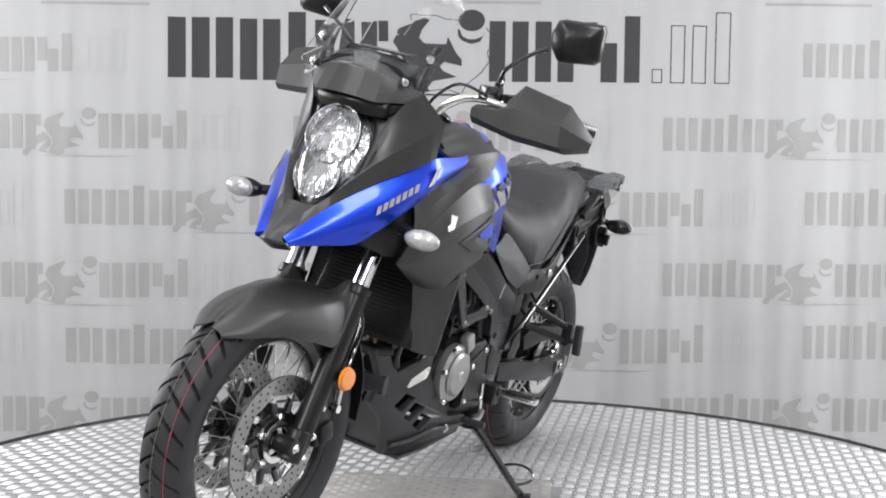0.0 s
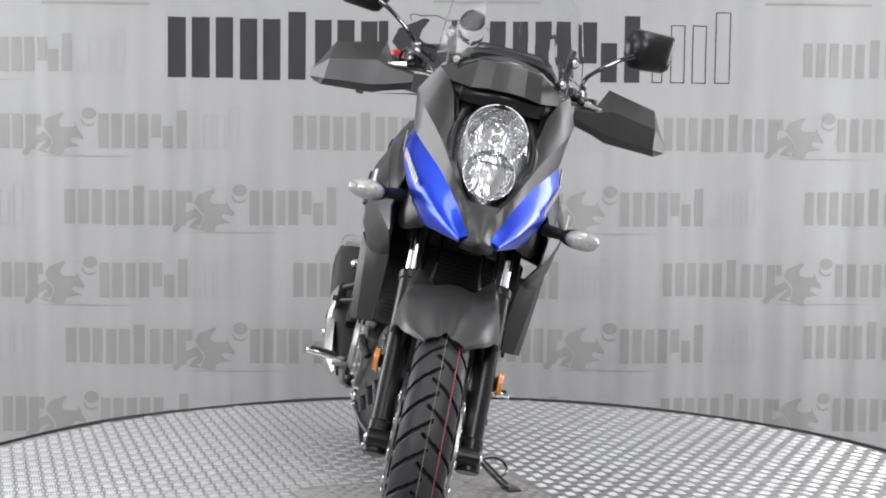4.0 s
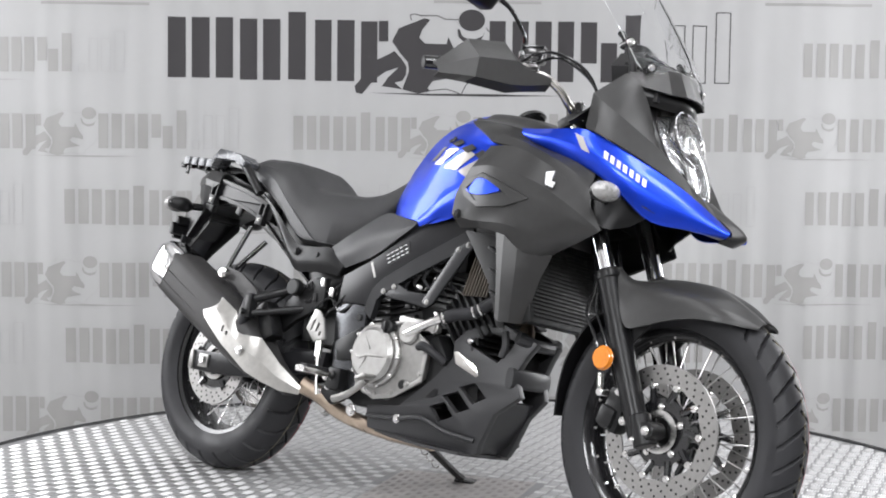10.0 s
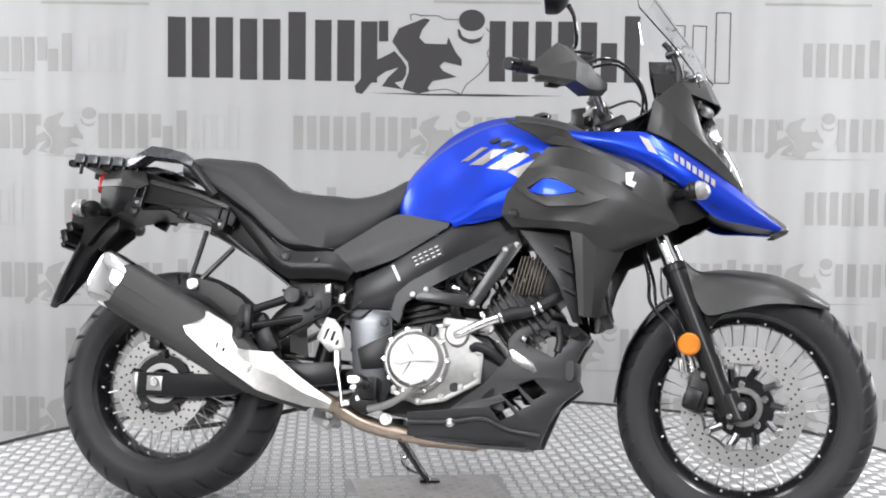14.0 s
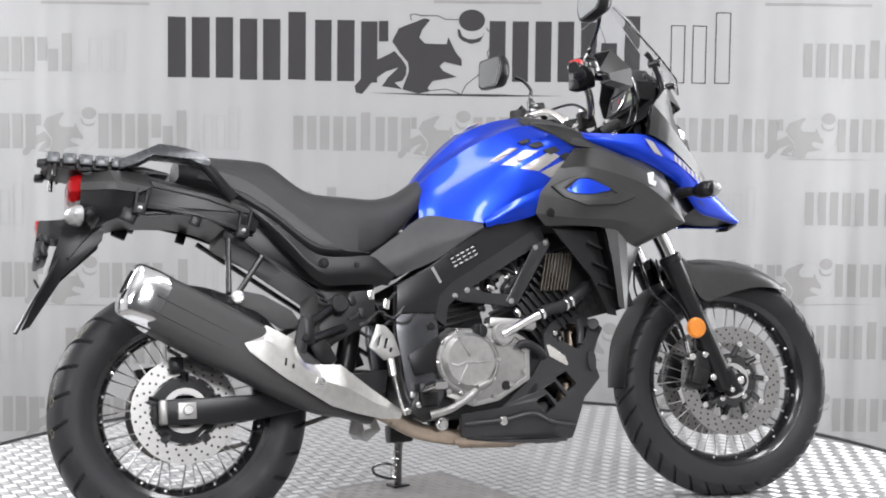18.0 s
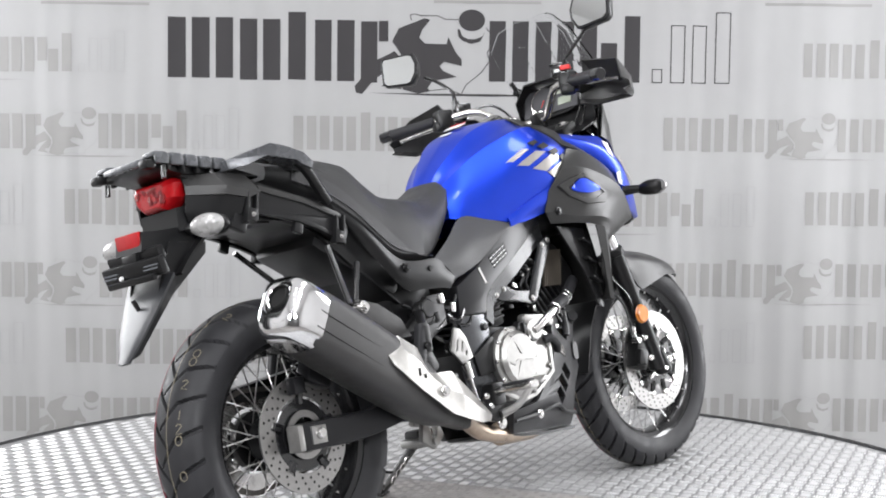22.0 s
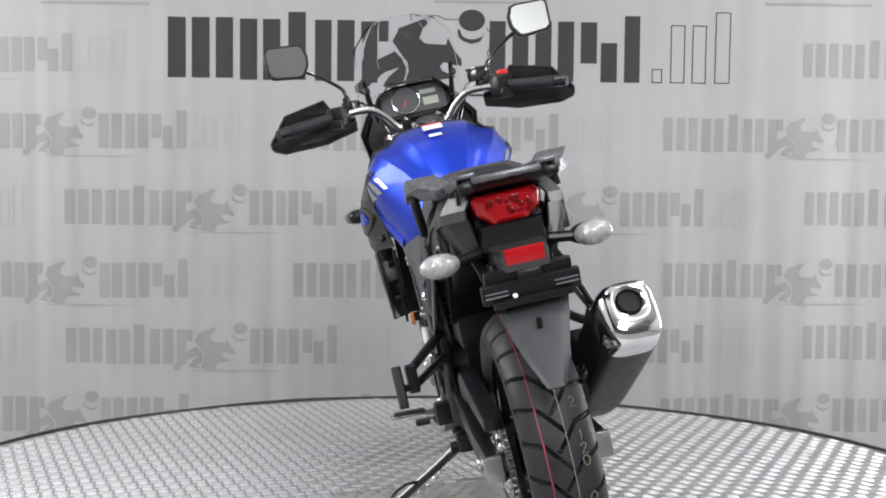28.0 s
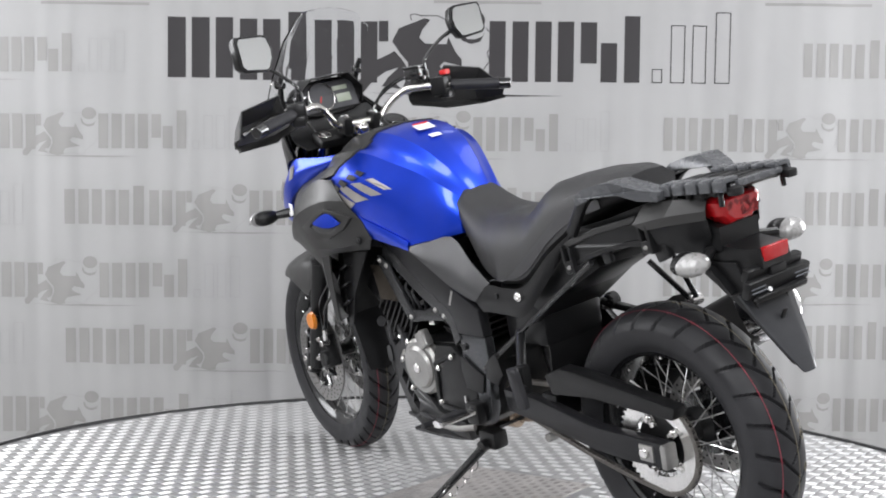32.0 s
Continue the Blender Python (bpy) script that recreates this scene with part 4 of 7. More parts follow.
DECALS_GREY = [[(0.033, 0.933), (0.088, 0.967), (0.109, 0.964), (0.054, 0.933)], [(0.06, 0.921), (0.124, 0.958), (0.163, 0.956), (0.096, 0.918)],
               [(0.108, 0.909), (0.193, 0.953), (0.223, 0.941), (0.16, 0.901)], [(0.165, 0.898), (0.24, 0.932), (0.244, 0.911), (0.194, 0.883)]]
DECALS_BLACK = [[(0.109, 0.983), (0.138, 0.992), (0.144, 0.983), (0.121, 0.974)], [(0.133, 0.971), (0.165, 0.983), (0.18, 0.971), (0.151, 0.962)],
                [(0.172, 0.956), (0.207, 0.968), (0.222, 0.956), (0.196, 0.944)], [(0.22, 0.941), (0.243, 0.953), (0.258, 0.942), (0.238, 0.926)]]


def tank_y(x, z):
    """Half width of the tank at x and height z."""
    i = min(range(49), key=lambda q: abs(lines[12][q].x - x))
    flank = [l[i] for l in lines[18:]]
    for a, b in zip(flank, flank[1:]):
        if a.z >= z >= b.z:
            return a.y + (b.y - a.y) * (a.z - z) / max(1e-6, a.z - b.z)
    return flank[0].y if z > flank[0].z else flank[-1].y


def decal(name, corners, material, s, label="", lift=0.0034):
    """A printed quad on the tank's side, corners (x, z)."""
    (ax, az), (bx, bz), (cx, cz), (dx, dz) = corners
    rows = []
    for v in (0, 0.33, 0.67, 1):
        row = []
        for u in (0, 0.2, 0.4, 0.6, 0.8, 1):
            x = (ax + (bx - ax) * u) * (1 - v) + (dx + (cx - dx) * u) * v
            z = (az + (bz - az) * u) * (1 - v) + (dz + (cz - dz) * u) * v
            row.append((x, s * (tank_y(x, z) + lift), z))
        rows.append(row)
    part(name, sheet(rows, 10, 6, 0.0015), material, bike, label)


for s in (1, -1):
    for q in DECALS_GREY:
        decal("tank_stripe", q, STRIPE, s, "silver grey stripe decal")
    for q in DECALS_BLACK:
        decal("tank_vent_decal", q, FILM, s, "black block decal", 0.0055)
for s in (1, -1):
    part("tank_flange", sheet([[(x, s * (tank_y(x, z) + 0.003), z) for x, z in ((0.012, 0.782), (0.045, 0.800), (0.103, 0.828), (0.153, 0.850), (0.185, 0.862))],
                               [(x, s * (tank_y(x, z) + 0.008), z) for x, z in ((0.015, 0.771), (0.047, 0.783), (0.095, 0.804), (0.142, 0.818), (0.180, 0.824))],
                               [(x, s * (tank_y(x, z) + 0.005), z) for x, z in ((0.019, 0.757), (0.050, 0.766), (0.085, 0.780), (0.125, 0.786), (0.175, 0.790))]], 16, 8, 0.004), BLUE, bike, "blue lower lip of the tank", 30)
for dx, w, h, mt in ((0.0, 0.056, 0.036, WHITE), (-0.048, 0.036, 0.018, WHITE)):
    part("warning_label", sheet([[(0.060 + dx + a * h, 0.008 + b * w, 1.0755 + dx * 0.50 + a * h * 0.36 - 0.010 * abs(0.008 + b * w)) for b in (-0.5, 0, 0.5)] for a in (-0.5, 0.5)], 4, 3, 0.0012, (0, 0, -1)), mt, bike, "white warning label")
part("warning_stripe", sheet([[(0.076 + a * 0.006, 0.008 + b * 0.05, 1.0835 + a * 0.002) for b in (-0.5, 0, 0.5)] for a in (-0.5, 0.5)], 4, 2, 0.0012, (0, 0, -1)), REDM, bike)
part("tank_cap", join(rod((0.215, 0, 1.078), (0.205, 0, 1.096), 0.045, 0.042, seg=32), rod((0.207, 0, 1.094), (0.205, 0, 1.099), 0.028, seg=24)), GLOSSB, bike, "black fuel cap")
vs, fs, side = [], [], []
M = 20
for k in range(25):
    x0 = 0.165 if k < 19 else 0.165 + 0.10 * (k - 18) / 6
    row = []
    for i in range(M + 1):
        x = x0 + (0.357 - x0) * i / M
        q = min(range(48), key=lambda n: abs(lines[k][n].x + lines[k][n + 1].x - 2 * x))
        p = lines[k][q].lerp(lines[k][q + 1], (x - lines[k][q].x) / (lines[k][q + 1].x - lines[k][q].x))
        row.append(p + Vector((0, 0.0045 if k > 8 else 0.001, 0.0045 if k < 19 else 0.001)))
    side.append(row)
cover = [[(p.x, -p.y, p.z) for p in r] for r in reversed(side[1:])] + [[(p.x, p.y, p.z) for p in r] for r in side]
W = M + 1
vs = [p for r in cover for p in r]
fs = [(a * W + b, (a + 1) * W + b, (a + 1) * W + b + 1, a * W + b + 1) for a in range(len(cover) - 1) for b in range(M)]
base = len(vs)
vs += [(p[0], p[1] * 0.985, p[2] - 0.005) for p in vs]
fs += [tuple(base + v for v in reversed(f)) for f in fs]
fs += [(a * W, a * W + W, base + a * W + W, base + a * W) for a in range(len(cover) - 1)]
part("tank_front_cover", from_lists(vs, fs), SHROUD, bike, "matt dark grey cover over the tank front", 24)
part("air_box", block((0.28, 0, 0.86), (0.30, 0.26, 0.24), 0.03), BLACKP, bike)

LAMP = [(1.088, 0.020, 0.678), (1.078, 0.050, 0.686), (1.052, 0.072, 0.704), (1.010, 0.081, 0.730), (0.965, 0.078, 0.754), (0.924, 0.066, 0.770), (0.888, 0.046, 0.778), (0.864, 0.022, 0.780), (0.854, 0.008, 0.779)]
for s in (1, -1):
    f = (lambda L: L) if s > 0 else flip
    # tank shoulder strip and side shroud in dark grey
    part("shoulder_cover", sheet([f([(0.140, 0.132, 1.062), (0.250, 0.150, 1.036), (0.330, 0.156, 1.000), (0.420, 0.160, 0.966), (0.500, 0.166, 0.945), (0.560, 0.166, 0.910)]),
                                 f([(0.152, 0.150, 1.046), (0.240, 0.182, 1.012), (0.335, 0.190, 0.985), (0.425, 0.194, 0.950), (0.505, 0.192, 0.912), (0.565, 0.182, 0.865)]),
                                 f([(0.165, 0.168, 1.026), (0.262, 0.206, 0.978), (0.345, 0.212, 0.962), (0.435, 0.212, 0.925), (0.512, 0.204, 0.878), (0.576, 0.188, 0.820)])], 30, thick=0.004, crease=5), SHROUD, bike, "matt dark grey shroud, upper arm", 14)
    part("shroud", sheet([f([(0.266, 0.214, 0.964), (0.345, 0.213, 0.962), (0.435, 0.213, 0.925), (0.512, 0.205, 0.878), (0.576, 0.189, 0.820), (0.608, 0.180, 0.768)]),
                         f([(0.216, 0.219, 0.906), (0.300, 0.240, 0.906), (0.430, 0.240, 0.872), (0.500, 0.230, 0.838), (0.565, 0.204, 0.796), (0.605, 0.181, 0.765)]),
                         f([(0.164, 0.200, 0.845), (0.290, 0.248, 0.815), (0.430, 0.240, 0.828), (0.505, 0.222, 0.802), (0.560, 0.202, 0.778), (0.602, 0.180, 0.762)]),
                         f([(0.150, 0.188, 0.790), (0.250, 0.224, 0.770), (0.360, 0.240, 0.762), (0.440, 0.222, 0.742), (0.495, 0.198, 0.730), (0.545, 0.172, 0.736)]),
                         f([(0.180, 0.180, 0.757), (0.255, 0.206, 0.753), (0.335, 0.226, 0.742), (0.400, 0.216, 0.706), (0.440, 0.188, 0.697), (0.470, 0.163, 0.704)])], 30, thick=0.005, crease=6), SHROUD, bike, "matt dark grey radiator shroud", 15)
    part("shroud_wing", sheet([f([(0.335, 0.226, 0.742), (0.366, 0.233, 0.735), (0.400, 0.217, 0.706), (0.440, 0.188, 0.697), (0.470, 0.163, 0.704)]),
                              f([(0.350, 0.222, 0.650), (0.370, 0.228, 0.650), (0.400, 0.212, 0.640), (0.425, 0.180, 0.638), (0.440, 0.160, 0.640)]),
                              f([(0.362, 0.214, 0.530), (0.376, 0.217, 0.525), (0.394, 0.200, 0.526), (0.406, 0.172, 0.528), (0.411, 0.158, 0.532)])], facet=5, thick=0.005), SHROUD, bike, "lower wing of the shroud", 12)
    part("fairing_recess", sheet([f([(0.400, 0.148, 0.970), (0.520, 0.152, 0.930), (0.600, 0.146, 0.890), (0.690, 0.100, 0.820)]), f([(0.420, 0.176, 0.910), (0.520, 0.172, 0.865), (0.590, 0.160, 0.780), (0.640, 0.110, 0.790)])], 10, 6, 0.004), BLACKP, bike)
    part("shroud_inner", plate([(0.20, 0.75), (0.33, 0.74), (0.352, 0.60), (0.37, 0.51), (0.345, 0.515), (0.30, 0.62)], s * 0.175, s * 0.182, bevel=0.001), BLACKP, bike)
    for k in range(3):
        part("shroud_fin", block((0.315 + 0.012 * k, s * 0.19, 0.70 - 0.055 * k), (0.045, 0.020, 0.008), 0.003, (0, 24, 0)), BLACKP, bike)
    part("shroud_bolt", bolt((0.186, s * 0.208, 0.788), (0, s, 0), 0.010), BLACKP, bike)
    part("insert_frame", plate([(0.189, 0.858), (0.231, 0.876), (0.280, 0.888), (0.340, 0.866), (0.395, 0.842), (0.432, 0.826), (0.366, 0.803), (0.276, 0.800), (0.219, 0.826)], s * 0.2405, s * 0.2525, holes=[[(0.220, 0.850), (0.258, 0.872), (0.285, 0.874), (0.320, 0.858), (0.368, 0.832), (0.324, 0.818), (0.266, 0.818)]], bevel=0.003, tilt=lambda x, z: -s * (max(0, 0.29 - x) * 0.30 + max(0, x - 0.36) * 0.14)), SHROUD, bike, "raised frame round the blue insert", 30)
    part("shroud_insert", sheet([f([(0.232, 0.236, 0.850), (0.262, 0.2445, 0.872), (0.300, 0.2495, 0.868), (0.345, 0.2525, 0.845)]),
                                f([(0.226, 0.2355, 0.845), (0.262, 0.2455, 0.855), (0.300, 0.2505, 0.850), (0.345, 0.2530, 0.843)]),
                                f([(0.232, 0.2365, 0.840), (0.262, 0.2450, 0.833), (0.300, 0.2505, 0.832), (0.345, 0.2530, 0.840)])], 10, 6, 0.010), BLUE, bike, "small blue fairing insert")
    # blue flank that runs from the tank to the nose
    part("blue_flank", sheet([f([(0.258, 0.148, 1.030), (0.360, 0.164, 1.020), (0.430, 0.170, 1.018), (0.520, 0.172, 1.014), (0.600, 0.152, 0.979), (0.690, 0.106, 0.930), (0.775, 0.066, 0.874), (0.862, 0.024, 0.803)]),
                             f([(0.258, 0.153, 1.028), (0.360, 0.174, 1.004), (0.440, 0.184, 0.988), (0.530, 0.188, 0.962), (0.615, 0.174, 0.926), (0.700, 0.138, 0.880), (0.785, 0.094, 0.836), (0.870, 0.042, 0.796)]),
                             f([(0.260, 0.154, 1.024), (0.360, 0.170, 0.988), (0.425, 0.170, 0.964), (0.520, 0.176, 0.930), (0.605, 0.168, 0.886), (0.694, 0.124, 0.814), (0.780, 0.086, 0.798), (0.866, 0.044, 0.788)]),
                             f([(0.260, 0.152, 1.022), (0.360, 0.160, 0.984), (0.425, 0.158, 0.960), (0.520, 0.164, 0.926), (0.600, 0.156, 0.882), (0.690, 0.114, 0.809), (0.775, 0.078, 0.794), (0.856, 0.038, 0.784)])], 40, 14, 0.004), BLUE, bike, "metallic blue fairing flank", 40)
    # black cheek between the flank and the headlamp
    top = [(0.600, 0.155, 1.158), (0.612, 0.145, 1.151), (0.626, 0.131, 1.140), (0.642, 0.110, 1.098), (0.662, 0.096, 1.036), (0.702, 0.074, 0.952), (0.744, 0.048, 0.895), (0.786, 0.016, 0.852)]
    crease = [(0.536, 0.190, 1.100), (0.562, 0.180, 1.080), (0.596, 0.164, 1.056), (0.640, 0.137, 1.022), (0.680, 0.114, 0.990), (0.722, 0.090, 0.950), (0.764, 0.062, 0.902), (0.810, 0.022, 0.850)]
    edge = [(0.520, 0.178, 1.018), (0.548, 0.177, 1.008), (0.580, 0.168, 0.994), (0.622, 0.147, 0.971), (0.665, 0.124, 0.948), (0.707, 0.100, 0.922), (0.770, 0.068, 0.878), (0.858, 0.026, 0.806)]
    part("fairing_cheek", sheet([f(top), f(crease), f(edge)], facet=4, thick=0.004), SHROUD, bike, "matt dark grey fairing cheek", 9)
    part("cheek_lining", sheet([f([(x - 0.004, y - 0.012, z - 0.004) for x, y, z in r[:5]]) for r in (top, crease, edge)], facet=3, thick=0.003), BLACKP, bike, "black inner face of the cheek", 12)
    bez = [f([(x - 0.052, w * 1.02, z) for z, w, x in LAMP]), f([(x - 0.048, w * 1.02 + 0.012, z + (0.014 if z > 1.07 else 0)) for z, w, x in LAMP]), f([(x - 0.062, w * 1.02 + 0.026, z + (0.026 if z > 1.07 else 0)) for z, w, x in LAMP])]
    part("headlamp_bezel", sheet(bez, 30, 8, 0.006, (-1, 0, 0)), BLACKP, bike, "black headlamp bezel")
    for k in range(7):
        u = 0.590 + 0.0158 * k
        part("flank_mark", sheet([f([(u + e, 0.1875 - 0.36 * (u + e - 0.585) ** 1.0 * 0.98, 0.953 - 0.60 * (u + e - 0.585) + dz) for e in (0.0, 0.010)]) for dz in (0.009, -0.009)], 3, 3, 0.002), SILVERP, bike, "pale grey printed bar")
    part("flank_accent", sheet([f([(0.500 + dx, 0.190, 0.992 - 0.35 * dx + dz), (0.525 + dx, 0.1905, 0.982 - 0.35 * dx + dz)]) for dx, dz in ((0.0, 0.010), (0.025, -0.022))], 3, 3, 0.002), SILVERP, bike)
    part("shroud_badge", plate([(0.470, 0.892), (0.492, 0.896), (0.486, 0.872), (0.497, 0.868), (0.492, 0.855), (0.472, 0.862)], s * 0.2375, s * 0.2415, bevel=0.0006, tilt=lambda x, z: -s * (x - 0.47) * 0.16), WHITE, bike, "silver shield badge")
    # indicators
    part("indicator_stalk", tube([(0.600, s * 0.17, 0.850), (0.630, s * 0.215, 0.848)], [0.016, 0.012], n=6), BLACKP, bike)
    ia = Vector((0.10, s * 0.99, 0.0)).normalized()
    ic = Vector((0.640, s * 0.248, 0.846))
    part("indicator_body", loft([oval(ic + ia * d, (1, 0, 0), (0, 0, 1), 0.026 * k, 0.023 * k, 14) for d, k in ((-0.045, 0.45), (-0.030, 0.80), (-0.008, 1.0), (0.016, 0.92), (0.030, 0.5))], 12), BLACKP, bike, "black indicator body", 60)
    part("indicator_lens", xf(loft([oval(Vector((d, 0, 0)), (0, 1, 0), (0, 0, 1), 0.042 * k, 0.0235 * k, 18) for d, k in ((0.0, 1.0), (0.008, 0.98), (0.018, 0.82), (0.026, 0.50), (0.029, 0.12))], 12), pose(0.652, s * 0.252, 0.846, 0, 0, s * 12)), CLEARW, bike, "clear indicator lens", 60)

# nose, headlamp
part("nose", sheet([[(0.775, -0.045, 0.874), (0.788, 0, 0.874), (0.775, 0.045, 0.874)], [(0.822, -0.034, 0.839), (0.838, 0, 0.841), (0.822, 0.034, 0.839)], [(0.862, -0.024, 0.805), (0.882, 0, 0.809), (0.862, 0.024, 0.805)], [(0.866, -0.034, 0.788), (0.890, 0, 0.790), (0.866, 0.034, 0.788)], [(0.840, -0.036, 0.774), (0.855, 0, 0.770), (0.840, 0.036, 0.774)]], 14, 18, 0.005, (-1, 0, 0)), SHROUD, bike, "dark grey nose tip")
part("nose_underside", sheet([[(0.860, y * 0.15, 0.788), (0.770, y * 0.50, 0.802), (0.690, y * 0.78, 0.832), (0.600, y * 0.92, 0.880), (0.480, y * 0.85, 0.910)] for y in (-0.17, -0.08, 0, 0.08, 0.17)], 16, 12, 0.004, (0, 0, 1)), BLACKP, bike)
part("headlamp_glass", sheet([[(x - 0.050 * abs(k) ** 2.2, w * k, z) for k in (-1, -0.75, -0.4, 0, 0.4, 0.75, 1)] for z, w, x in LAMP], 22, 28, 0.003, (-1, 0, 0)), GLASS, bike, "clear headlamp glass", 60).visible_shadow = False
part("headlamp_bowl", sheet([[(x - 0.020 - 0.050 * abs(k) ** 2.2 - 0.012 * (1 - k * k), w * k, z) for k in (-1, -0.7, -0.35, 0, 0.35, 0.7, 1)] for z, w, x in LAMP], 30, 40, 0.003, (-1, 0, 0)), BOWL, bike, "faceted chrome lamp bowl", 10)
for z, y, x, r in ((1.022, 0.0, 0.672, 0.068), (0.930, 0.0, 0.706, 0.057)):
    part("lamp_reflector", xf(lathe([(r, 0.036), (r * 0.92, 0.016), (r * 0.6, -0.010), (0.012, -0.026), (0.012, -0.029), (r * 0.62, -0.013), (r * 0.96, 0.014), (r * 1.03, 0.036)], (0, 0, 0), 24), pose(x, y, z, 0, 0, -90) @ pose(0, 0, 0, 18, 0, 0)), LAMPM, bike, "round lamp reflector", 8)
    part("lamp_bulb", join(rod((x - 0.02, y, z), (x + 0.022, y, z), 0.008, 0.007), rod((x + 0.022, y, z), (x + 0.026, y, z), 0.0125, 0.011)), STEEL, bike)
part("headlamp_surround", sheet([[(0.600, -0.142, 1.126), (0.650, -0.085, 1.134), (0.672, 0, 1.138), (0.650, 0.085, 1.134), (0.600, 0.142, 1.126)], [(0.618, -0.128, 1.112), (0.668, -0.078, 1.112), (0.692, 0, 1.116), (0.668, 0.078, 1.112), (0.618, 0.128, 1.112)], [(0.628, -0.108, 1.094), (0.662, -0.070, 1.088), (0.682, 0, 1.090), (0.662, 0.070, 1.088), (0.628, 0.108, 1.094)]], 20, 10, 0.005, (-1, 0, 0)), BLACKP, bike, "black headlamp brow")
part("headlamp_shell", block((0.585, 0, 0.99), (0.05, 0.14, 0.20), 0.02, (0, -22, 0)), BLACKP, bike)

# windscreen with its mount
MOUNT = [[(0.612, 0.142, 1.134), (0.688, 0.080, 1.121), (0.706, 0.040, 1.126), (0.711, 0, 1.127)], [(0.603, 0.152, 1.160), (0.662, 0.074, 1.184), (0.676, 0.036, 1.189), (0.680, 0, 1.190)], [(0.570, 0.100, 1.186), (0.606, 0.056, 1.208), (0.620, 0.026, 1.212), (0.624, 0, 1.213)]]
part("screen_mount", sheet([[(x, -y, z) for x, y, z in r] + r[-2::-1] for r in MOUNT], facet=4, thick=0.004, inward=(-0.3, 0, -1)), SHROUD, bike, "dark grey screen mount", 14)
# Black block put in for the shade of the gap below the mount.
part("screen_gap", block((0.61, 0, 1.112), (0.10, 0.20, 0.030), 0.01), BLACKP, bike)
# a flat middle and two folded wings, widest at their upper corners
PANE = [[(0.653, 0.136, 1.146), (0.662, 0.105, 1.168), (0.674, 0.070, 1.190), (0.690, 0, 1.196)],
        [(0.632, 0.170, 1.183), (0.642, 0.125, 1.208), (0.652, 0.074, 1.234), (0.668, 0, 1.240)],
        [(0.580, 0.166, 1.255), (0.596, 0.125, 1.272), (0.612, 0.082, 1.290), (0.630, 0, 1.298)],
        [(0.490, 0.153, 1.363), (0.524, 0.124, 1.366), (0.554, 0.088, 1.368), (0.576, 0, 1.376)],
        [(0.480, 0.108, 1.412), (0.497, 0.084, 1.426), (0.514, 0.055, 1.437), (0.530, 0, 1.441)]]
part("windscreen", sheet([[(x, -y, z) for x, y, z in r] + r[-2::-1] for r in PANE], facet=4, thick=0.004, inward=(-1, 0, 0)), SCREEN, bike, "clear acrylic windscreen with folded wings", 14).visible_shadow = False
for s in (1, -1):
    for p in ((0.646, s * 0.123, 1.178), (0.592, s * 0.146, 1.238)):
        part("screen_bolt", bolt(p, (0.8, s * 0.6, 0.1), 0.0075, 0.009), STEEL, bike)
        part("screen_grommet", join(rod((p[0] - 0.03, p[1] - s * 0.01, p[2] - 0.006), p, 0.010), rod((p[0] - 0.003, p[1] - s * 0.002, p[2]), (p[0] + 0.002, p[1] + s * 0.0015, p[2]), 0.0135, seg=20)), GLOSSB, bike)
    part("screen_bracket", tube([(0.595, s * 0.130, 1.120), (0.600, s * 0.134, 1.180), (0.572, s * 0.140, 1.245), (0.555, s * 0.142, 1.265)], [0.012, 0.010, 0.008, 0.008], n=14), BLACKP, bike, "black screen bracket")

# instruments
part("dash_housing", loft([oval((0.610, 0, 1.165), (0, 1, 0), (0.3, 0, 0.954), 0.112, 0.050, 20, 3), oval((0.572, 0, 1.172), (0, 1, 0), (0.3, 0, 0.954), 0.120, 0.058, 20, 3), oval((0.556, 0, 1.175), (0, 1, 0), (0.3, 0, 0.954), 0.118, 0.056, 20, 3)], 8), BLACKP, bike, "black instrument housing", 30)
DX = Matrix(((0, 0.30, -0.954, 0.552), (-1, 0, 0, 0.0), (0, 0.954, 0.30, 1.176), (0, 0, 0, 1)))   # dial plane: x to the rider's right, y up
part("dash_face", xf(block((0, 0, -0.002), (0.205, 0.088, 0.006), 0.002), DX), DIAL, bike, "dark instrument face")
part("gauge_ring", xf(lathe([(0.041, -0.002), (0.046, -0.002), (0.046, 0.007), (0.043, 0.008), (0.041, 0.004)], (0, 0, 0), 48), DX @ pose(-0.025, 0.0, 0.002, 90, 0, 0)), STEEL, bike, "silver gauge ring")
part("gauge_dial", xf(rod((-0.025, 0, 0.001), (-0.025, 0, 0.003), 0.041, seg=40), DX), DIAL, bike, "grey tachometer dial")
part("gauge_needle", xf(block((-0.030, -0.012, 0.005), (0.003, 0.030, 0.001), 0.0004, (0, 0, -25)), DX), REDM, bike)
ticks = []
for k in range(25):
    a = radians(225 - 270 * k / 24)
    ticks.append(block((-0.025 + 0.036 * math.cos(a), 0.036 * math.sin(a), 0.0036), (0.006 if k % 2 == 0 else 0.004, 0.0011, 0.0006), 0, (0, 0, math.degrees(a))))
part("gauge_ticks", xf(join(*ticks), DX), WHITE, bike)
part("lcd_upper", xf(block((0.050, 0.018, 0.002), (0.052, 0.014, 0.003), 0.002), DX), LCD, bike, "pale green display")
part("lcd_lower", xf(block((0.054, -0.014, 0.002), (0.050, 0.026, 0.003), 0.002), DX), LCD, bike, "pale green display")
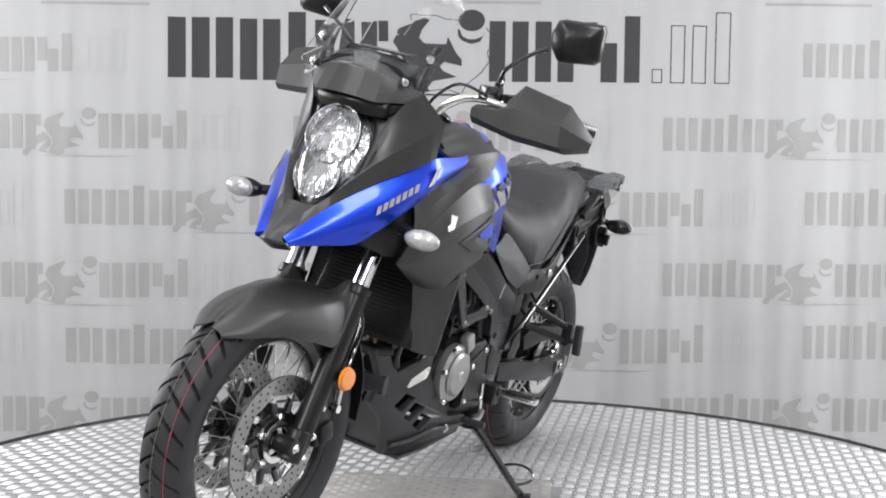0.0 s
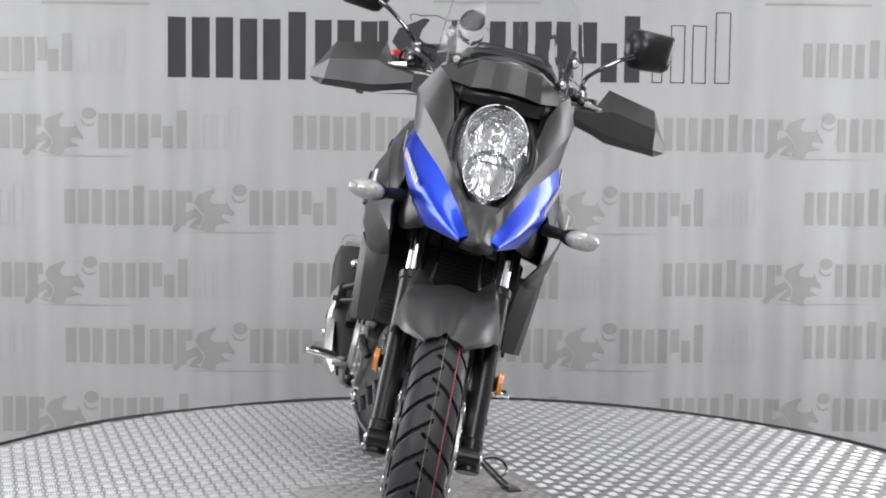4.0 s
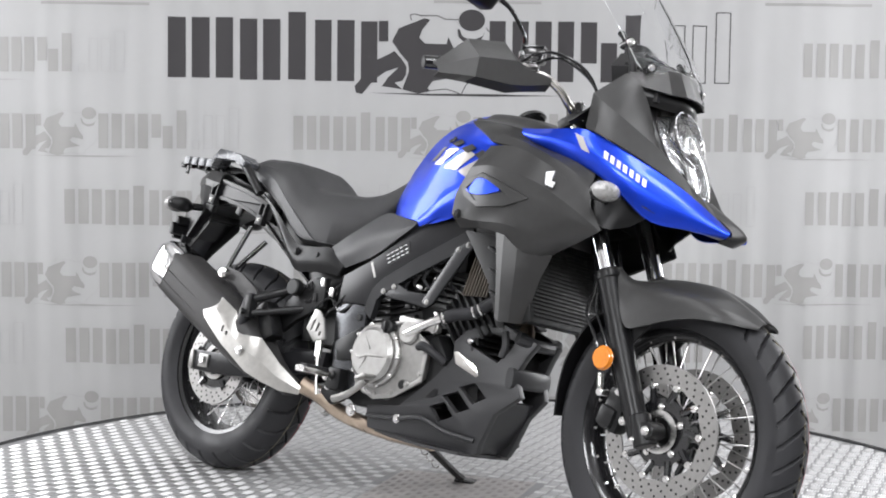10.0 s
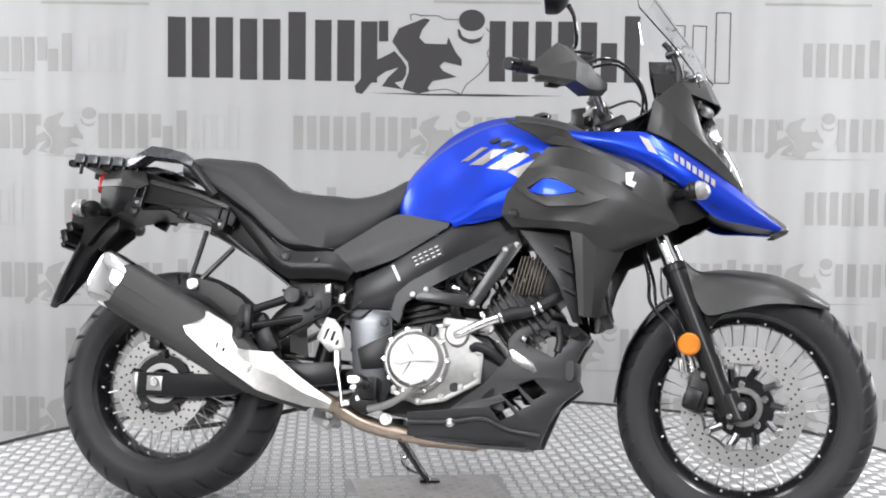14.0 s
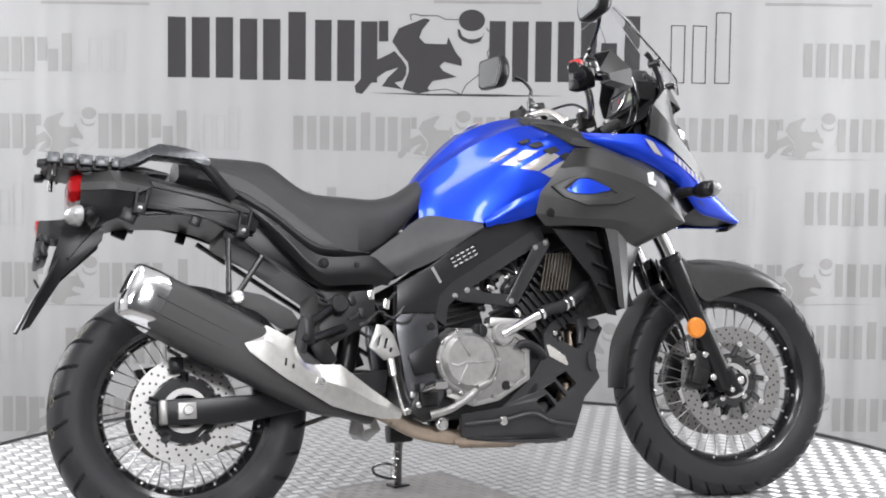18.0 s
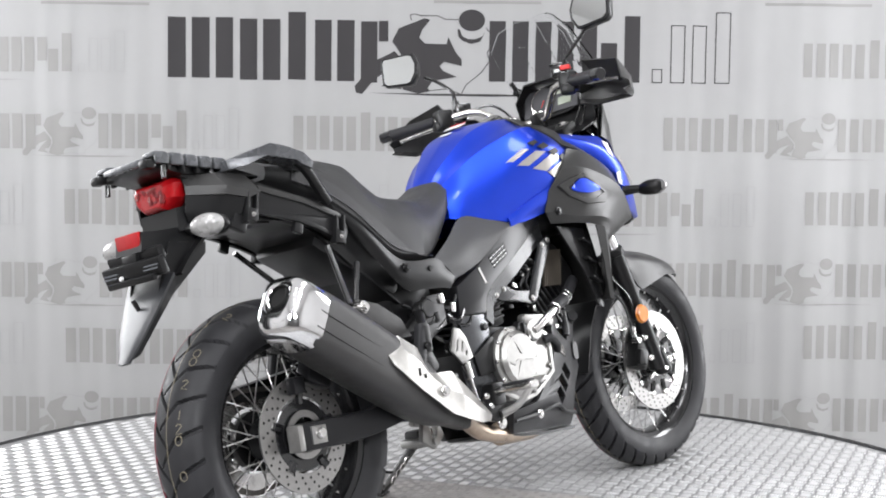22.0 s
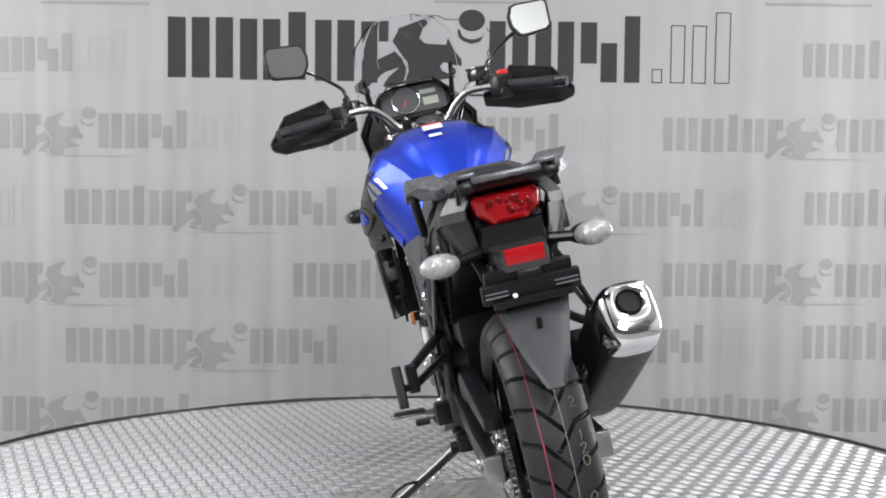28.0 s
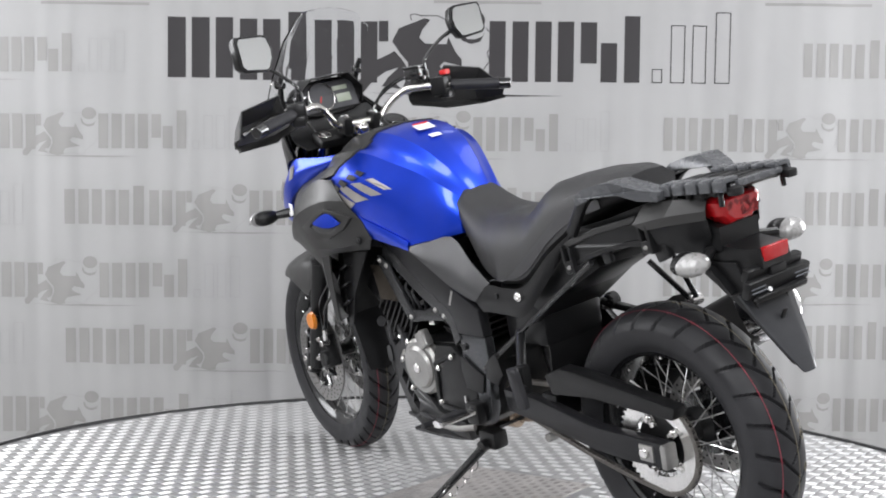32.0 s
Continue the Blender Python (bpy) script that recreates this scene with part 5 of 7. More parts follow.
part("dash_hood", sheet([[(0.585, -0.118, 1.130), (0.590, -0.122, 1.185), (0.590, -0.070, 1.236), (0.590, 0.070, 1.236), (0.590, 0.122, 1.185), (0.585, 0.118, 1.130)], [(0.535, -0.116, 1.140), (0.528, -0.120, 1.190), (0.515, -0.068, 1.238), (0.515, 0.068, 1.238), (0.528, 0.120, 1.190), (0.535, 0.116, 1.140)]], facet=4, thick=0.004), BLACKP, bike, "black instrument hood", 20)
part("cockpit_panel", sheet([[(0.45, y, 1.040), (0.52, y * 1.05, 1.075), (0.56, y * 0.9, 1.13)] for y in (-0.16, -0.08, 0, 0.08, 0.16)], 8, 10, 0.004, (0, 0, -1)), BLACKP, bike)
part("ignition_lock", join(rod((0.395, 0, 1.06), (0.385, 0, 1.085), 0.022), rod((0.385, 0, 1.085), (0.384, 0, 1.089), 0.012)), STEEL, bike)

# -- seat and tail --
SEAT = [(-0.775, 0.958, 0.085, 0.905), (-0.720, 0.962, 0.115, 0.885), (-0.655, 0.957, 0.128, 0.850), (-0.590, 0.951, 0.138, 0.808), (-0.545, 0.940, 0.142, 0.778), (-0.495, 0.900, 0.146, 0.735), (-0.445, 0.868, 0.148, 0.700), (-0.385, 0.858, 0.148, 0.690), (-0.330, 0.855, 0.142, 0.688), (-0.270, 0.852, 0.128, 0.710), (-0.215, 0.864, 0.110, 0.752), (-0.170, 0.886, 0.094, 0.792), (-0.135, 0.908, 0.082, 0.830), (-0.112, 0.905, 0.070, 0.862)]
secs = []
for x, zt, w, zb in SEAT:
    wt = w * 0.80
    secs.append([(x, -w * 0.9, zb), (x, -w, zb + 0.012), (x, -w * 0.985, zb + (zt - zb) * 0.55), (x, -wt, zt - 0.016), (x, -wt * 0.72, zt - 0.003), (x, 0, zt), (x, wt * 0.72, zt - 0.003), (x, wt, zt - 0.016), (x, w * 0.985, zb + (zt - zb) * 0.55), (x, w, zb + 0.012), (x, w * 0.9, zb)])
part("seat", loft(secs, 60), SEATM, bike, "stepped black vinyl seat", 50)
for s in (1, -1):
    part("seat_side_panel", sheet([[(-0.722, s * 0.118, 0.922), (-0.617, s * 0.133, 0.886), (-0.533, s * 0.1440, 0.822), (-0.450, s * 0.1505, 0.756), (-0.378, s * 0.1515, 0.704), (-0.310, s * 0.141, 0.694)], [(-0.735, s * 0.124, 0.893), (-0.640, s * 0.1325, 0.862), (-0.560, s * 0.1435, 0.812), (-0.470, s * 0.1500, 0.735), (-0.400, s * 0.1505, 0.706), (-0.300, s * 0.139, 0.694)]], 20, 6, 0.003), SEATG, bike, "lighter seat side strip")
    # panels under the seat
    part("side_cover", sheet([[(-0.305, s * 0.148, 0.688), (-0.230, s * 0.140, 0.738), (-0.142, s * 0.122, 0.795), (-0.060, s * 0.142, 0.783), (0.010, s * 0.156, 0.770)], [(-0.270, s * 0.156, 0.660), (-0.215, s * 0.158, 0.685), (-0.150, s * 0.154, 0.725), (-0.075, s * 0.158, 0.735), (0.008, s * 0.164, 0.760)], [(-0.238, s * 0.150, 0.632), (-0.190, s * 0.153, 0.648), (-0.130, s * 0.154, 0.672), (-0.065, s * 0.158, 0.712), (0.005, s * 0.164, 0.755)]], 16, 10, 0.004), SEATG, bike, "satin dark grey side cover", 40)
    part("seat_rail_cover", sheet([[(-0.640, s * 0.140, 0.838), (-0.550, s * 0.150, 0.776), (-0.450, s * 0.154, 0.694), (-0.370, s * 0.156, 0.684), (-0.300, s * 0.154, 0.684), (-0.240, s * 0.152, 0.640)], [(-0.625, s * 0.138, 0.815), (-0.540, s * 0.152, 0.745), (-0.450, s * 0.160, 0.655), (-0.370, s * 0.162, 0.645), (-0.300, s * 0.160, 0.645), (-0.250, s * 0.152, 0.625)], [(-0.600, s * 0.128, 0.790), (-0.520, s * 0.142, 0.700), (-0.440, s * 0.152, 0.618), (-0.370, s * 0.154, 0.612), (-0.300, s * 0.152, 0.612), (-0.262, s * 0.148, 0.608)]], 22, 12, 0.004), BLACKP, bike, "black panel under the seat", 30)
    part("panel_bolt", bolt((-0.432, s * 0.163, 0.668), (0, s, 0), 0.010, 0.007), STEEL if s > 0 else BLACKP, bike)
    part("panel_plug", rod((-0.345, s * 0.158, 0.662), (-0.345, s * 0.165, 0.662), 0.007), BLACKP, bike)
    part("tail_cover", plate([(-0.945, 0.918), (-0.862, 0.905), (-0.738, 0.866), (-0.637, 0.842), (-0.583, 0.790), (-0.600, 0.745), (-0.700, 0.785), (-0.810, 0.810), (-0.905, 0.818), (-0.985, 0.800), (-1.000, 0.850)], s * 0.095, s * 0.118, bevel=0.004, tilt=lambda x, z: -s * max(0, -0.80 - x) * 0.25), BLACKP, bike, "black tail side cover")
    part("tail_shoulder", sheet([[(-1.007, s * 0.070, 0.912), (-0.945, s * 0.106, 0.914), (-0.870, s * 0.120, 0.906)], [(-1.014, s * 0.086, 0.888), (-0.935, s * 0.130, 0.882), (-0.849, s * 0.143, 0.864)], [(-1.015, s * 0.088, 0.868), (-0.938, s * 0.130, 0.862), (-0.880, s * 0.140, 0.852)]], facet=4, thick=0.004), SHROUD, bike, "dark grey tail shoulder", 20)
    part("tail_flank", sheet([[(-1.014, s * 0.084, 0.868), (-0.940, s * 0.124, 0.862), (-0.890, s * 0.134, 0.852)], [(-1.016, s * 0.078, 0.832), (-0.960, s * 0.104, 0.815), (-0.898, s * 0.126, 0.822)], [(-1.000, s * 0.068, 0.800), (-0.975, s * 0.088, 0.785), (-0.915, s * 0.112, 0.800)]], facet=4, thick=0.004), BLACKP, bike, "black lower tail panel", 20)
    part("subframe_panel", plate([(-0.886, 0.884), (-0.845, 0.875), (-0.720, 0.842), (-0.593, 0.798), (-0.585, 0.785), (-0.596, 0.752), (-0.629, 0.756), (-0.690, 0.782), (-0.747, 0.800), (-0.816, 0.816), (-0.888, 0.826), (-0.895, 0.854)], s * 0.118, s * 0.138, bevel=0.006, tilt=lambda x, z: -s * max(0, -0.78 - x) * 0.12), BLACKP, bike, "black subframe panel under the seat")
    part("panel_ledge", plate([(-0.850, 0.882), (-0.720, 0.850), (-0.594, 0.806), (-0.600, 0.792), (-0.720, 0.835), (-0.846, 0.866)], s * 0.132, s * 0.142, bevel=0.004, tilt=lambda x, z: -s * max(0, -0.78 - x) * 0.12), SHROUD, bike)
    part("panel_lip", plate([(-0.892, 0.834), (-0.816, 0.822), (-0.747, 0.806), (-0.690, 0.788), (-0.632, 0.763), (-0.630, 0.750), (-0.690, 0.776), (-0.747, 0.794), (-0.816, 0.810), (-0.892, 0.820)], s * 0.126, s * 0.140, bevel=0.003, tilt=lambda x, z: -s * max(0, -0.78 - x) * 0.12), BLACKP, bike)
    part("panel_tab", block((-0.743, s * 0.130, 0.785), (0.026, 0.014, 0.034), 0.004, (0, 20, 0)), BLACKP, bike)
    for x, z in ((-0.876, 0.832), (-0.626, 0.772)):
        y = s * (0.141 - max(0, -0.78 - x) * 0.12)
        part("rack_lug", join(block((x - 0.012, y, z), (0.007, 0.020, 0.066), 0.002, (0, 12, 0)), block((x + 0.012, y, z), (0.007, 0.020, 0.066), 0.002, (0, 12, 0)), block((x - 0.003, y, z - 0.018), (0.030, 0.022, 0.030), 0.004, (0, 12, 0))), BLACKP, bike)
        part("lug_bolt", bolt((x - 0.003, y + s * 0.010, z - 0.018), (0, s, 0), 0.0045), ALU, bike)
    for x, z in ((-0.903, 0.800),):
        part("under_tab", block((x, s * 0.112, z), (0.040, 0.02, 0.038), 0.005, (0, 24, 0)), BLACKP, bike)
    part("grab_rail", plate([(-0.925, 0.936), (-0.890, 0.946), (-0.833, 0.966), (-0.790, 0.961), (-0.735, 0.947), (-0.708, 0.926), (-0.714, 0.910), (-0.747, 0.921), (-0.760, 0.929), (-0.847, 0.938), (-0.888, 0.921), (-0.922, 0.915)], s * 0.114, s * 0.177, bevel=0.006, tilt=lambda x, z: -s * max(0, -0.86 - x) * 0.75), PLATEM, bike, "angular grey metal grab rail", 30)
    part("rail_leg", loft([oval(c, (0, 1, 0), (0.75, 0, 0.66), 0.011, 0.013, 12, 3) for c in ((-0.742, s * 0.158, 0.930), (-0.720, s * 0.158, 0.916), (-0.690, s * 0.154, 0.882), (-0.650, s * 0.146, 0.835))], 8), BLACKP, bike, "black rail leg", 40)
    part("seat_seam", tube([(-0.742, s * 0.100, 0.938), (-0.640, s * 0.1185, 0.918), (-0.560, s * 0.1290, 0.884), (-0.500, s * 0.1345, 0.842), (-0.440, s * 0.1365, 0.806), (-0.360, s * 0.1330, 0.790)], 0.0022, n=40, seg=6), SEATG, bike)
# luggage rack with ribs
part("rack_plate", plate([(-1.098, 0.944), (-1.086, 0.950), (-0.905, 0.938), (-0.885, 0.930), (-0.905, 0.918), (-1.010, 0.914), (-1.080, 0.928)], -0.088, 0.088, bevel=0.004), BLACKP, bike, "black luggage rack plate")
part("rack_base", join(plate([(-1.040, 0.930), (-0.86, 0.930), (-0.80, 0.915), (-0.90, 0.902), (-1.00, 0.904)], -0.080, 0.080, bevel=0.004)), BLACKP, bike)
for s in (1, -1):
    for k in range(5):
        x = -1.078 + 0.0385 * k
        part("rack_rib", join(block((x, s * 0.082, 0.955 - 0.0030 * k), (0.031, 0.046, 0.011), 0.004, (0, 4, 0)), block((x, s * 0.103, 0.945 - 0.0030 * k), (0.031, 0.012, 0.024), 0.004, (0, 4, 0))), PLATEM, bike)
        part("rack_gusset", block((x + 0.018, s * 0.094, 0.932 - 0.003 * k), (0.008, 0.016, 0.022), 0.003), BLACKP, bike)
    part("rack_horn", block((-1.104, s * 0.086, 0.934), (0.026, 0.030, 0.020), 0.007), BLACKP, bike)
    part("rack_hook", rod((-1.074, s * 0.098, 0.930), (-1.076, s * 0.100, 0.902), 0.006), GLOSSB, bike)
    part("rack_hook", rod((-0.945, s * 0.098, 0.924), (-0.945, s * 0.100, 0.900), 0.006), GLOSSB, bike)
part("rack_end", block((-1.090, 0, 0.944), (0.024, 0.14, 0.014), 0.004, (0, 6, 0)), PLATEM, bike, "dark grey rack edge")
# Dark bars on the uncut plate, coloured as the shade in its slots.
for k in range(4):
    part("rack_slot", block((-1.045 + 0.040 * k, 0, 0.9475 - 0.003 * k), (0.014, 0.10, 0.004), 0.001, (0, 4, 0)), HOLE_SHADE, bike)
# tail lamp
LENS = ((-0.060, 0.912), (-0.072, 0.900), (-0.066, 0.870), (-0.036, 0.846), (0.036, 0.846), (0.066, 0.870), (0.072, 0.900), (0.060, 0.912))
part("tail_lamp", loft([[(-0.985, y, z) for y, z in LENS], [(-1.020, y * 0.98, z) for y, z in LENS], [(-1.036, y * 0.88, 0.880 + (z - 0.880) * 0.86) for y, z in LENS], [(-1.042, y * 0.70, 0.880 + (z - 0.880) * 0.66) for y, z in LENS]], 9), REDLENS, bike, "red tail lamp lens", 20)
random.seed(4)
for k in range(26):
    part("tail_lamp_facet", block((-1.0405, random.uniform(-0.045, 0.045), random.uniform(0.864, 0.897)), (0.004, random.uniform(0.006, 0.016), random.uniform(0.005, 0.012)), 0.001, (random.uniform(-40, 40), 0, 0)), REDDARK, bike)
part("tail_fairing", sheet([[(-0.80, y * 1.0, 0.912), (-0.92, y, 0.925), (-1.000, y * 0.9, 0.916)] for y in (-0.085, 0, 0.085)], 8, 8, 0.005, (0, 0, -1)), BLACKP, bike)
part("tail_lower", loft([[(-0.80, -0.10, 0.80), (-0.80, -0.10, 0.87), (-0.80, 0.10, 0.87), (-0.80, 0.10, 0.80)], [(-0.93, -0.09, 0.80), (-0.93, -0.09, 0.86), (-0.93, 0.09, 0.86), (-0.93, 0.09, 0.80)], [(-1.025, -0.062, 0.795), (-1.025, -0.062, 0.846), (-1.025, 0.062, 0.846), (-1.025, 0.062, 0.795)]], 10), BLACKP, bike, "black tail underside", 30)
part("plate_carrier", loft([[(-0.96, -0.060, 0.765), (-0.97, -0.060, 0.812), (-0.97, 0.060, 0.812), (-0.96, 0.060, 0.765)], [(-1.06, -0.055, 0.752), (-1.07, -0.055, 0.800), (-1.07, 0.055, 0.800), (-1.06, 0.055, 0.752)], [(-1.118, -0.045, 0.758), (-1.112, -0.045, 0.800), (-1.112, 0.045, 0.800), (-1.118, 0.045, 0.758)]], 8), BLACKP, bike, "black plate carrier", 25)
part("rear_reflector", block((-1.112, 0, 0.784), (0.012, 0.080, 0.036), 0.004, (0, -8, 0)), REDLENS, bike, "rectangular red reflector")
part("plate_lamp", block((-1.105, 0.0, 0.748), (0.03, 0.05, 0.02), 0.005), BLACKP, bike)
part("plate_holder", join(block((-1.108, 0, 0.722), (0.020, 0.198, 0.040), 0.006, (0, -18, 0)), block((-1.100, 0, 0.750), (0.020, 0.176, 0.030), 0.006, (0, -18, 0)), block((-1.118, 0, 0.700), (0.014, 0.160, 0.014), 0.004, (0, -18, 0))), BLACKP, bike, "black plate holder")
for s in (1, -1):
    for dz in (0.008, 0, -0.008):
        part("holder_slot", block((-1.1195 + dz * 0.3, s * 0.070, 0.724 + dz), (0.002, 0.046, 0.003), 0.0005, (0, -18, 0)), GREYPRINT, bike)
part("holder_bolt", rod((-1.116, 0.035, 0.712), (-1.122, 0.035, 0.712), 0.005), WHITE, bike)
FLAP = ((-1.070, 0.079, 0.706), (-1.108, 0.061, 0.640), (-1.140, 0.043, 0.585), (-1.170, 0.019, 0.530))
flap = sheet([[(x - 0.008 * (1 - abs(k)), y * k, z) for x, y, z in FLAP] for k in (-1, -0.5, 0.5, 1)], 20, 14, 0.006, (1, 0, 0))
part("rear_mudflap", flap, FLAPM, bike, "plain grey mudflap where a plate would go", 30)
part("flap_slot", block((-1.118, 0, 0.650), (0.006, 0.012, 0.026), 0.003, (0, -27, 0)), BLACKP, bike)
for s in (1, -1):
    part("flap_side", plate([(-0.96, 0.770), (-1.06, 0.772), (-1.10, 0.650), (-1.156, 0.536), (-1.135, 0.545), (-1.06, 0.660), (-0.965, 0.745)], s * 0.060, s * 0.065, bevel=0.001, tilt=lambda x, z: -s * max(0, 0.70 - z) * 0.32), BLACKP, bike)
    part("indicator_stalk", tube([(-0.985, s * 0.040, 0.800), (-1.025, s * 0.12, 0.792)], [0.013, 0.011], n=5), BLACKP, bike)
    ic = Vector((-1.034, s * 0.155, 0.790))
    part("indicator_body", loft([oval(ic + Vector((0.03 * (1 - abs(d) * 6), s * d, 0)) * 1.0 + Vector((0.006, 0, 0)), (1, 0, 0), (0, 0, 1), 0.020 * k, 0.023 * k, 14) for d, k in ((-0.042, 0.45), (-0.026, 0.85), (0.0, 1.0), (0.026, 0.8), (0.042, 0.3))], 12), BLACKP, bike, "black indicator body", 60)
    part("indicator_lens", xf(loft([oval(Vector((-d, 0, 0)), (0, 1, 0), (0, 0, 1), 0.042 * k, 0.0255 * k, 18) for d, k in ((0.0, 1.0), (0.010, 0.97), (0.022, 0.80), (0.031, 0.48), (0.034, 0.12))], 12), pose(-1.024, s * 0.158, 0.790, 0, 0, -s * 10)), CLEARW, bike, "clear indicator lens", 60)
part("under_tail", sheet([[(-0.420, y, 0.585), (-0.560, y, 0.684), (-0.690, y, 0.778), (-0.800, y, 0.804), (-0.900, y * 0.92, 0.800), (-0.955, y * 0.85, 0.788), (-1.000, y * 0.75, 0.753), (-1.045, y * 0.7, 0.700)] for y in (-0.112, -0.06, 0, 0.06, 0.112)], 28, 10, 0.006, (0, 0, 1)), BLACKP, bike, "black inner mudguard")
part("battery_box", join(block((-0.52, 0, 0.73), (0.30, 0.21, 0.13), 0.02, (0, 28, 0)), block((-0.36, 0, 0.60), (0.16, 0.20, 0.17), 0.02)), BLACKP, bike)

# -- frame, swing arm, engine --
for s in (1, -1):
    lab = "satin black aluminium frame spar"
    part("frame_spar", plate([(-0.238, 0.611), (-0.149, 0.655), (0.008, 0.758), (0.050, 0.774), (0.124, 0.784), (0.250, 0.840), (0.360, 0.900), (0.400, 0.840), (0.300, 0.800), (0.183, 0.761), (0.000, 0.658), (-0.090, 0.604), (-0.122, 0.572), (-0.130, 0.535), (-0.244, 0.535)], s * 0.118, s * 0.150, bevel=0.005, tilt=lambda x, z: -s * max(0, x - 0.1) * 0.22), SATB, bike, lab)
    part("pivot_casting", plate([(-0.244, 0.534), (-0.130, 0.534), (-0.132, 0.511), (-0.122, 0.330), (-0.145, 0.285), (-0.205, 0.285), (-0.225, 0.330), (-0.246, 0.488)], s * 0.118, s * 0.147, bevel=0.005), FRAMEM, bike, "dark metallic pivot casting")
    part("spar_bevel", sheet([[(-0.140, s * 0.1505, 0.520), (-0.124, s * 0.1505, 0.578), (-0.092, s * 0.1505, 0.609), (0.000, s * 0.1505, 0.663), (0.184, s * 0.1325, 0.766)], [(-0.112, s * 0.1490, 0.500), (-0.100, s * 0.1490, 0.553), (-0.070, s * 0.1490, 0.578), (0.016, s * 0.1490, 0.626), (0.198, s * 0.1310, 0.726)]], facet=3, thick=0.020), STRIPM, bike, "satin black lower strip of the spar", 12)
    part("spar_groove", plate([(-0.142, 0.652), (-0.135, 0.656), (-0.114, 0.614), (-0.121, 0.612)], s * 0.1495, s * 0.1512), ALU, bike)
    part("engine_bracket", join(plate([(-0.096, 0.575), (-0.060, 0.600), (-0.034, 0.602), (0.006, 0.585), (0.080, 0.580), (0.094, 0.560), (0.078, 0.544), (0.000, 0.556), (-0.060, 0.562)], s * 0.138, s * 0.147, bevel=0.002), plate([(0.062, 0.560), (0.078, 0.544), (0.098, 0.556), (0.204, 0.712), (0.198, 0.730), (0.150, 0.708), (0.146, 0.694)], s * 0.140, s * 0.1495, bevel=0.002)), STRIPM, bike, "flat black engine bracket")
    for x, z in ((0.190, 0.717), (0.160, 0.704), (0.079, 0.560), (-0.080, 0.578), (-0.045, 0.592)):
        part("frame_bolt", bolt((x, s * 0.149, z), (0, s, 0), 0.0062, 0.005), ALU, bike)
    part("pivot_cap", rod((-0.152, s * 0.145, 0.500), (-0.152, s * 0.153, 0.500), 0.010), BLACKP, bike)
    part("pivot_panel", plate([(-0.220, 0.428), (-0.132, 0.475), (-0.128, 0.43), (-0.138, 0.384), (-0.205, 0.375)], s * 0.150, s * 0.155, bevel=0.002), BLACKP, bike)
    # swing arm
    part("swing_arm", plate([(-0.27, 0.395), (-0.40, 0.385), (-0.60, 0.348), (-0.84, 0.345), (-0.845, 0.285), (-0.70, 0.282), (-0.60, 0.288), (-0.42, 0.318), (-0.28, 0.335)], s * 0.100, s * 0.135, bevel=0.007), SATB, bike, "black aluminium swing arm")
    part("chain_adjuster", block((-0.838, s * 0.122, 0.315), (0.018, 0.040, 0.060), 0.006), ALU, bike, "silver chain adjuster")
    part("axle_plate", join(block((-0.782, s * 0.137, 0.316), (0.044, 0.006, 0.040), 0.002), rod((-0.782, s * 0.138, 0.316), (-0.782, s * 0.146, 0.316), 0.011)), ALU, bike, "square axle plate")
    # On the right a dark peg paints the shade of the axle's hole.
    part("axle_nut", rod((-0.782, s * 0.144, 0.316), (-0.782, s * 0.149, 0.316), 0.007), HOLE_SHADE if s < 0 else STEEL, bike)
    # rider's pegs
    part("footpeg", join(loft([oval((-0.188, s * d, 0.335 + (d - 0.2) * 0.04), (1, 0, 0), (0, 0, 1), 0.016 * k, 0.009, 12, 3) for d, k in ((0.180, 0.8), (0.205, 1.0), (0.290, 1.15), (0.305, 1.0))], 8)), STEEL, bike, "metal footpeg")
    part("footpeg_rubber", block((-0.186, s * 0.252, 0.346), (0.030, 0.085, 0.012), 0.005, (s * 2.5, 0, 0)), RUBBER, bike, "black peg rubber")
    part("peg_bracket", join(block((-0.180, s * 0.165, 0.325), (0.05, 0.04, 0.06), 0.008), rod((-0.18, s * 0.14, 0.33), (-0.186, s * 0.19, 0.334), 0.014)), ENGB, bike)
    # passenger pegs, folded
    part("passenger_peg", loft([oval((-0.515 + 0.02 * d, s * (0.272 if s > 0 else 0.240), 0.478 + d * 0.080), (1, 0, 0), (0, 1, 0), 0.017 * k, 0.012, 12, 3) for d, k in ((-0.6, 0.8), (-0.45, 1.0), (0.4, 1.0), (0.6, 0.7))], 8), RUBBER, bike, "black folding passenger peg")
    part("passenger_peg_arm", join(rod((-0.39, s * 0.140, 0.568), (-0.492, s * 0.235, 0.512), 0.0125, 0.011), rod((-0.38, s * 0.140, 0.505), (-0.492, s * 0.235, 0.470), 0.0115, 0.010), block((-0.500, s * 0.238, 0.490), (0.030, 0.028, 0.070), 0.007)), BLACKP, bike, "black passenger peg arm")
    part("peg_pivot", rod((-0.505, s * 0.240, 0.472), (-0.512, s * 0.262, 0.472), 0.009), BLACKP, bike)
part("swing_arm_bridge", block((-0.42, 0, 0.36), (0.06, 0.22, 0.07), 0.012), SATB, bike)
part("chain_guard", plate([(-0.440, 0.455), (-0.500, 0.480), (-0.560, 0.478), (-0.880, 0.436), (-0.870, 0.405), (-0.60, 0.418), (-0.46, 0.405)], 0.085, 0.128, bevel=0.006), BLACKP, bike, "black chain guard")
